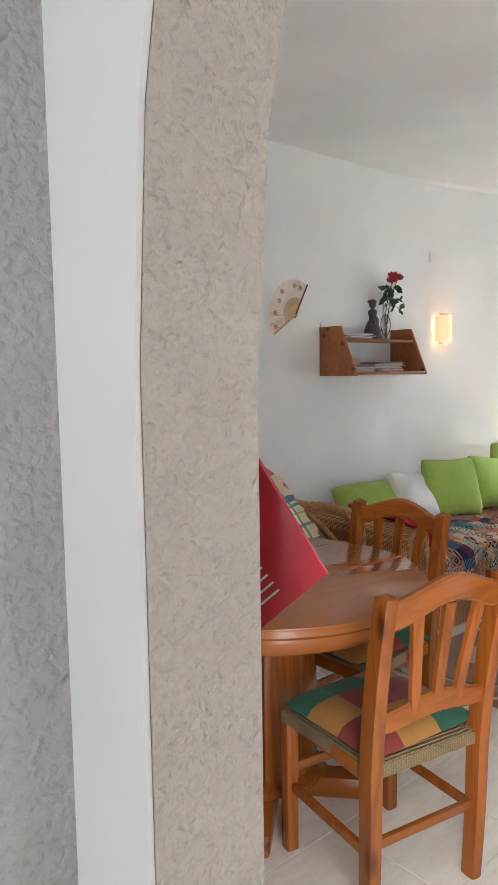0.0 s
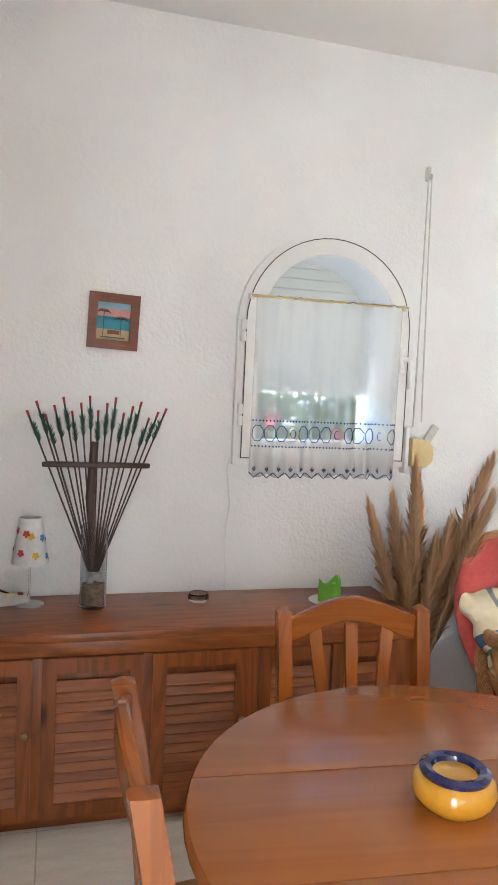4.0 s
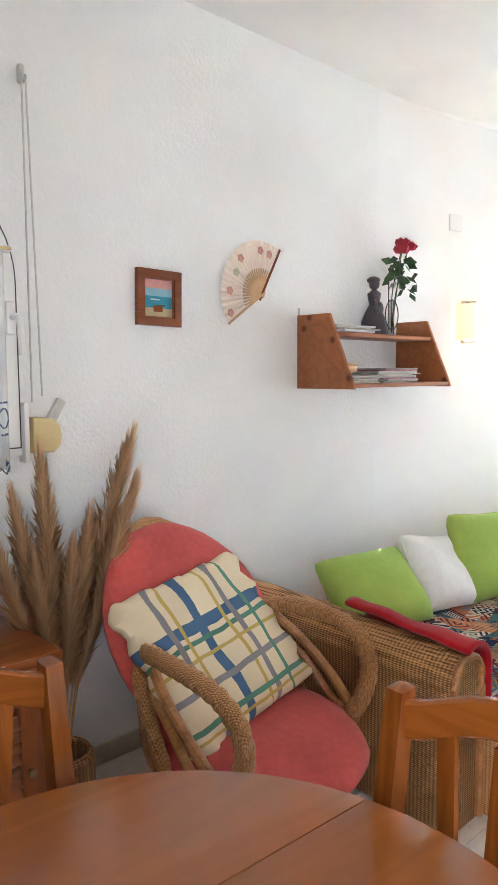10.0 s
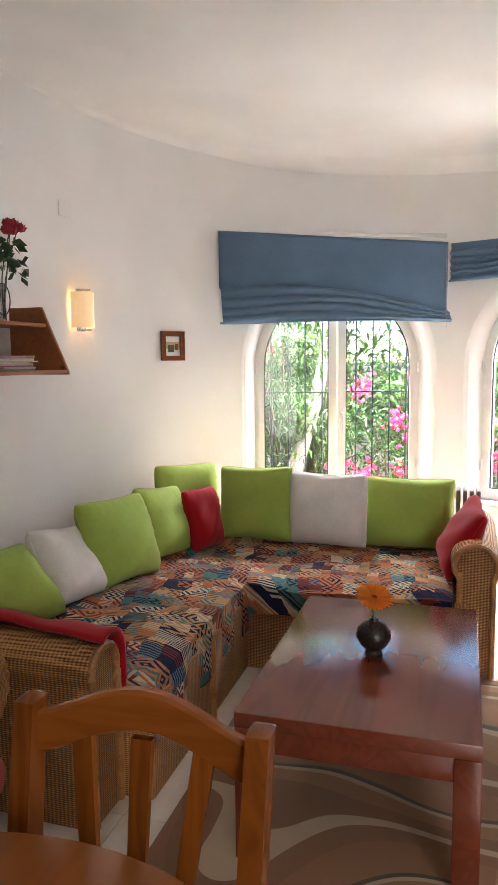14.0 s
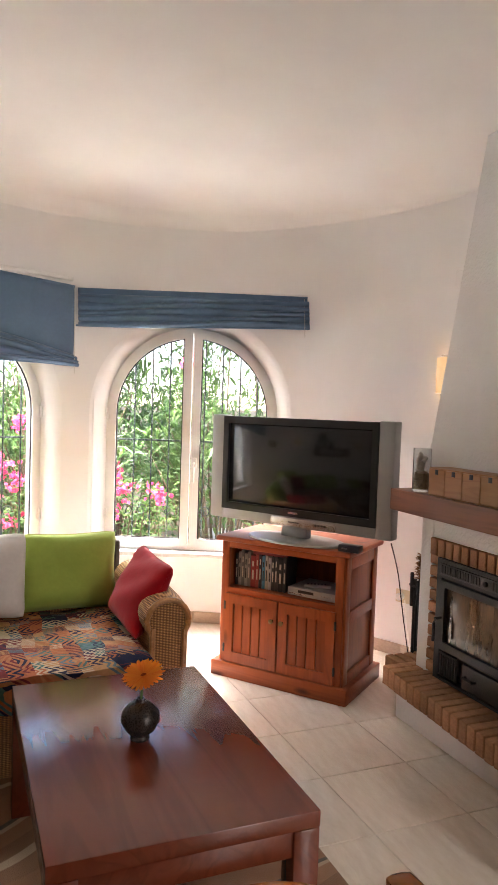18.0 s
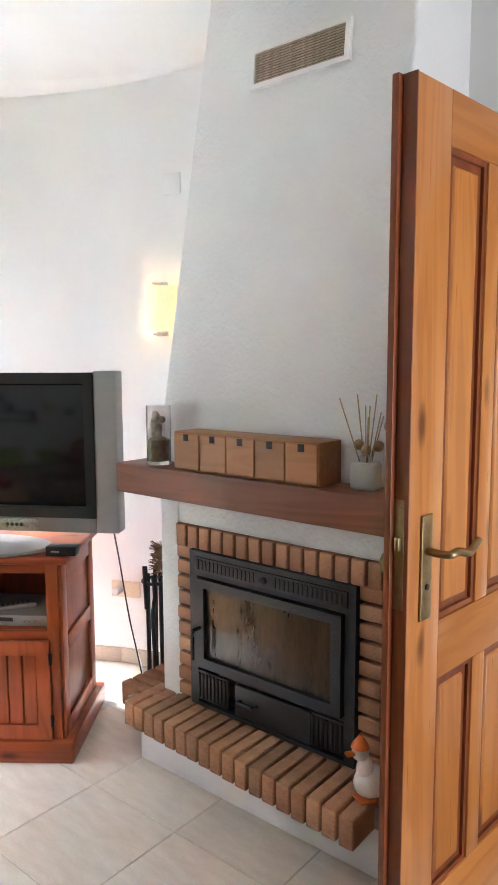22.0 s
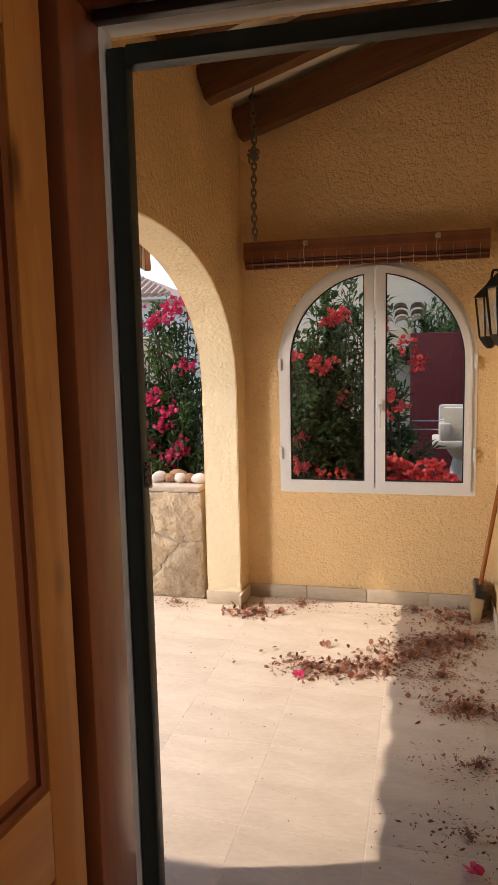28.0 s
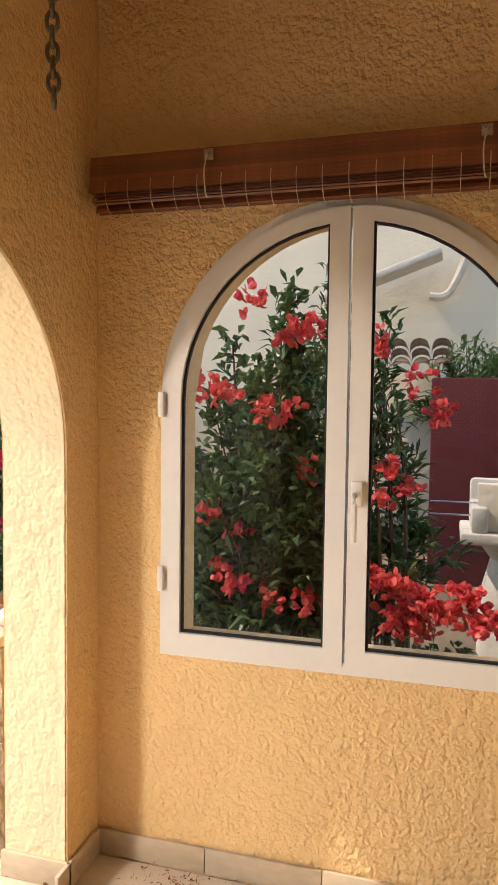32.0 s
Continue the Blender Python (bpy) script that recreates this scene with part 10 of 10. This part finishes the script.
M_BAMB = mat("reddish_brown_bamboo_slat", (0.25, 0.085, 0.035), 0.5, 0, 0.3, 30, stretch=(0.3, 1, 1), per_object=0.25, color2=(0.12, 0.035, 0.015), coat=0.2)
M_CORD = mat("pale_cotton_cord", (0.62, 0.54, 0.40), 0.9)
t = thing("bamboo_blind", pose(2.79, -3.545, 2.03), "rolled-up reddish brown bamboo blind above the window", "blind")
BL = 1.33
for i in range(44):
    a = i * 0.72
    rr = 0.012 + 0.0010 * i
    part("slat", box(BL + rnd.uniform(-0.006, 0.006), 0.004, 0.011, 0.0), M_BAMB, t, m=pose(rnd.uniform(-0.004, 0.004), rr * math.cos(a) * 0.8, rr * math.sin(a) * 0.95 - 0.018, math.degrees(a) + 90))
for i in range(9):
    part("slat", box(BL, 0.004, 0.012, 0.0), M_BAMB, t, m=pose(0, 0.052 - 0.001 * i, -0.02 + 0.011 * i, 4))
part("head_rail", box(BL, 0.03, 0.022, 0.003), M_BAMB, t, m=pose(0, -0.03, 0.058))
for i in range(19):
    x = -BL / 2 + 0.05 + i * (BL - 0.1) / 18
    part("binding_thread", tube([(x + 0.048 * 0, 0.056 * math.cos(q * 0.35), -0.015 + 0.062 * math.sin(q * 0.35)) for q in range(18)], 0.0012, 4, closed=True), M_CORD, t)
for x in (0.31, -0.40):
    cl = part("clip", box(0.028, 0.018, 0.03, 0.004), M_CHROME, t, "metal bracket", m=pose(x, 0.045, 0.045))
    part("cord", tube(spline([(0, 0.012, 0.02), (0.008, 0.02, -0.03), (0.004, 0.018, -0.09), (0, 0.014, -0.10)], 4), 0.002, 5), M_CORD, cl)

M_STEEL = mat("dull_galvanised_chain", (0.23, 0.20, 0.16), 0.45, 0.8, 0.2, 40)
t = thing("chain", pose(3.268, -3.0, 0), "rusty steel chain hanging from the porch beam", "chain")
bm = bmesh.new()
tube([(0.0115 * math.cos(a), 0, 0.021 * math.sin(a)) for a in (i * math.pi / 6 for i in range(12))], 0.0048, 6, bm, closed=True)
first = None
for i in range(22):
    z = 2.70 - i * 0.0308
    mm = pose(-0.004 * math.sin(i * 0.3), 0, z, 0, 0, 90 * (i % 2) + 25)
    if first is None:
        first = part("link", bm, M_STEEL, t, m=mm)
    else:
        again(first, mm)
for i in range(9):
    again(first, pose(0.012 * math.cos(i * 2.2), 0.012 * math.sin(i * 2.2), 2.425 + 0.005 * i, i * 41, i * 67, i * 23))
part("hook", tube(spline([(0, 0, 2.70), (0.016, 0, 2.715), (0, 0, 2.735), (-0.01, 0.02, 2.765), (0, 0.06, 2.775)], 4), 0.004, 6), M_STEEL, t)

M_PSKIRT = mat("beige_tile_skirting", (0.56, 0.46, 0.34), 0.7, 0, 0.12, 6, stretch=(0.4, 1, 1), per_object=0.08)
t = thing("porch_skirting", pose(0, 0, 0), "beige tiled skirting along the porch walls", "skirting", kind="structure")
for i in range(4):
    part("skirting_tile", box(0.355, 0.012, 0.08, 0.002), M_PSKIRT, t, m=pose(QX0 + 0.18 + i * 0.358, QY + 0.010, 0.0))
part("skirting_tile", box(0.012, 0.26, 0.08, 0.002), M_PSKIRT, t, m=pose(QX1 - 0.009, QY + 0.13, 0))
part("skirting_tile", box(0.23, 0.012, 0.08, 0.002), M_PSKIRT, t, m=pose(QX1 + 0.10, AC - AHALF + 0.009, 0))
for i in range(7):
    part("skirting_tile", box(0.012, 0.355, 0.08, 0.002), M_PSKIRT, t, m=pose(QX0 + 0.008, QY + 0.22 + i * 0.358, 0))

M_LANT = mat("black_lantern_metal", (0.02, 0.02, 0.018), 0.5, 0.5, 0.1, 20)
for y in (-2.36, -2.95):
    t = thing("wall_lantern", pose(QX0 + 0.003, y, 1.66), "black metal wall lantern with clear glass on the porch wall", "lantern", "porch lanterns")
    part("wall_plate", box(0.012, 0.06, 0.16, 0.004, (0.006, 0, -0.05)), M_LANT, t)
    part("arm", tube(spline([(0.01, 0, 0.06), (0.05, 0, 0.16), (0.09, 0, 0.18), (0.10, 0, 0.13)], 5), 0.006, 6), M_LANT, t)
    part("cap", lathe([(0.075, 0.06), (0.06, 0.08), (0.02, 0.12), (0.008, 0.14)], 6, (0.10, 0, 0)), M_LANT, t)
    g = part("glass", lathe([(0.045, -0.12), (0.065, 0.055)], 6, (0.10, 0, 0)), M_SAFE, t)
    part("base", lathe([(0.012, -0.17), (0.03, -0.15), (0.05, -0.12), (0.045, -0.115)], 6, (0.10, 0, 0)), M_LANT, t)
    for i in range(6):
        a = i * math.pi / 3
        part("glazing_bar", tube([(0.10 + 0.046 * math.cos(a), 0.046 * math.sin(a), -0.12), (0.10 + 0.067 * math.cos(a), 0.067 * math.sin(a), 0.058)], 0.004, 5), M_LANT, t)
    part("bulb", lathe([(0.012, -0.10), (0.018, -0.06), (0.026, -0.02), (0.016, 0.02)], 10, (0.10, 0, 0)), M_CERAM, t)
t = thing("broom", pose(2.17, -3.50, 0.0, 0, -9, 0), "wooden-handled broom leaning in the porch corner", "broom")
part("handle", tube([(0, 0, 0.18), (0, 0, 1.15)], 0.012, 8), M_PINE, t)
part("head", box(0.06, 0.22, 0.05, 0.01), M_BLACK, t, m=pose(0, 0, 0.14))
part("bristles", box(0.05, 0.21, 0.14, 0.01), M_STRAW, t)

# dry leaves and petals on the porch floor
M_DRYL = leaf_mat("dry_brown_leaf", (0.38, 0.17, 0.095), (0.17, 0.060, 0.034), 0.1, 0.8)
M_DRYP = leaf_mat("faded_pink_petal", (0.50, 0.25, 0.17), (0.32, 0.11, 0.07), 0.2, 0.8)
t_lit = thing("leaf_litter", pose(0, 0, 0), "dry brown leaves and faded petals scattered on the porch floor", "leaves", kind="stuff")
dry, pet, crumbs = Leaves(), Leaves(), Leaves()
rnd = random.Random(9)
for cx, cy, s, n in ((2.98, -2.68, 0.10, 150), (2.84, -2.66, 0.09, 120), (2.67, -2.74, 0.11, 190), (2.50, -2.90, 0.12, 240), (2.43, -3.05, 0.13, 300), (2.25, -3.14, 0.11, 260), (2.27, -2.42, 0.10, 200),
                     (3.40, -3.33, 0.09, 110), (3.15, -3.50, 0.12, 80), (2.20, -3.45, 0.12, 220), (2.50, -3.52, 0.20, 120), (2.36, -2.70, 0.16, 150), (2.25, -2.0, 0.14, 90), (2.3, -1.6, 0.15, 60),
                     (4.45, -3.35, 0.10, 60), (3.9, -3.4, 0.12, 60)):
    for i in range(n * 5):
        far = rnd.random() ** 1.6 * 1.9
        turn_a = rnd.uniform(0, 6.3)
        p = Vector((cx + far * s * math.cos(turn_a), cy + far * s * 0.7 * math.sin(turn_a), 0.004 + abs(rnd.gauss(0, 0.012)) * max(0.1, 1.2 - far)))
        if p.x < QX0 + 0.03 or (p.y < QY + 0.03 and p.x < 3.5):
            continue
        (pet if rnd.random() < 0.12 else dry).leaf(p, Vector((rnd.gauss(0, 1), rnd.gauss(0, 1), rnd.gauss(0.05, 0.22))), rnd.choice((0.008, 0.012, 0.016, 0.022)) * rnd.uniform(0.7, 1.3), rnd.choice((0.0015, 0.003, 0.006, 0.010)), rnd, 0.02)
for i in range(550):
    p = Vector((rnd.uniform(2.1, 5.0), rnd.uniform(-3.45, -1.0), 0.004))
    crumbs.leaf(p, Vector((rnd.gauss(0, 1), rnd.gauss(0, 1), 0.05)), rnd.uniform(0.004, 0.016), rnd.uniform(0.002, 0.006), rnd, 0.0)
for i in range(420):
    cx, cy, s, n = rnd.choice(((2.98, -2.68, 0.11, 1), (2.67, -2.76, 0.12, 1), (2.46, -2.98, 0.16, 1), (2.27, -3.14, 0.14, 1), (2.27, -2.42, 0.12, 1), (3.40, -3.33, 0.10, 1), (2.25, -3.42, 0.13, 1)))
    p = Vector((cx + rnd.gauss(0, s), cy + rnd.gauss(0, s * 0.7), 0.006 + 0.012 * rnd.random()))
    if p.x > QX0 + 0.04 and p.y > QY + 0.04:
        (pet if rnd.random() < 0.3 else dry).petal(p, Vector((rnd.gauss(0, 1), rnd.gauss(0, 1), rnd.gauss(0.1, 0.4))), rnd.uniform(0.014, 0.034), rnd)
dry.link("dry_leaves", M_DRYL, t_lit)
pet.link("faded_petals", M_DRYP, t_lit)
crumbs.link("leaf_crumbs", M_DRYL, t_lit)
for x, y, mt, lb in ((3.00, -2.57, M_PINK, "bright pink"), (3.55, -1.95, M_PINK, "bright pink"), (2.93, -2.93, M_DRYP, "salmon pink"), (2.75, -2.62, M_DRYP, "salmon pink"), (3.43, -3.28, M_DRYP, "salmon pink"),
                     (2.30, -1.45, M_PINK, "pink")):
    fl = Leaves()
    for j in range(4):
        fl.petal(Vector((0, 0, 0.010)), Vector((math.cos(j * 1.6), math.sin(j * 1.6), rnd.uniform(0.0, 0.6))), 0.034, rnd)
    me = bpy.data.meshes.new("fallen_flower")
    me.from_pydata([tuple(q) for q in fl.v], [], fl.f)
    me.materials.append(mt)
    ob = new("fallen_flower", me)
    ob.matrix_basis = pose(x, y, 0.002, 0, 0, x * 500)
    tagged(ob, lb + " fallen bougainvillea flower on the floor", "flower", "fallen flowers")

# ==== floor tiles, inside and outside ====
def tile_floor(parent, x0, x1, y0, y1, step, ox, oy, material, near, joint=0.003, step_y=None):
    """Square tiles with recessed joints: those in the stretch walked are parts, the rest one joined part."""
    step_y = step_y or step
    half, hy = (step - joint) / 2, (step_y - joint) / 2
    bm = bmesh.new()
    vs = []
    for r, z in ((0.0, 0.0), (0.0015, 0.003)):
        vs.append([bm.verts.new((sx * (half - r), sy * (hy - r), z)) for sx, sy in ((-1, -1), (1, -1), (1, 1), (-1, 1))])
    for i in range(4):
        bm.faces.new((vs[0][i], vs[0][(i + 1) % 4], vs[1][(i + 1) % 4], vs[1][i]))
    bm.faces.new(vs[1])
    first, rv, rf = None, [], []
    i0, i1 = math.floor((x0 - ox) / step), math.ceil((x1 - ox) / step)
    j0, j1 = math.floor((y0 - oy) / step_y), math.ceil((y1 - oy) / step_y)
    for i in range(i0, i1):
        for j in range(j0, j1):
            ax, bx = max(x0, ox + i * step + joint / 2), min(x1, ox + (i + 1) * step - joint / 2)
            ay, by = max(y0, oy + j * step_y + joint / 2), min(y1, oy + (j + 1) * step_y - joint / 2)
            if bx - ax < 0.01 or by - ay < 0.01:
                continue
            whole = bx - ax > 2 * half - 1e-4 and by - ay > 2 * hy - 1e-4
            cx, cy = (ax + bx) / 2, (ay + by) / 2
            if whole and near[0] < cx < near[1] and near[2] < cy < near[3]:
                if first is None:
                    first = part("tile", bm, material, parent, m=pose(cx, cy, -0.0035), smooth=False)
                else:
                    again(first, pose(cx, cy, -0.0035), parent)
            else:
                k = len(rv)
                rv += [(ax, ay, -0.0005), (bx, ay, -0.0005), (bx, by, -0.0005), (ax, by, -0.0005)]
                rf.append((k, k + 1, k + 2, k + 3))
    me = bpy.data.meshes.new("edge_tiles")
    me.from_pydata(rv, [], rf)
    me.materials.append(material)
    ob = new("edge_tiles", me)
    ob.parent = parent
    ob["kind"] = "stuff"


floor_ob = bpy.data.objects["floor"]
porch_floor_ob = bpy.data.objects["porch_floor"]
tile_floor(floor_ob, 0.36, 6.1, -0.44, 3.50, 0.40, 3.865, 0.71, M_TILE, (0.4, 6.0, -0.5, 3.5))
tile_floor(floor_ob, -2.4, 0.36, -0.44, 3.50, 0.40, 3.865, 0.71, M_TILE, (-2.3, 0.35, -0.4, 1.5))
tile_floor(porch_floor_ob, 2.07, 9.4, -3.5, -0.5735, 0.40, 3.01, -2.465, M_PTILE, (2.0, 6.5, -3.6, -0.7), step_y=0.473)
tile_floor(porch_floor_ob, 2.07, 3.5, -3.61, -3.503, 0.40, 3.01, -2.465, M_PTILE, (9, 9, 9, 9), step_y=0.473)
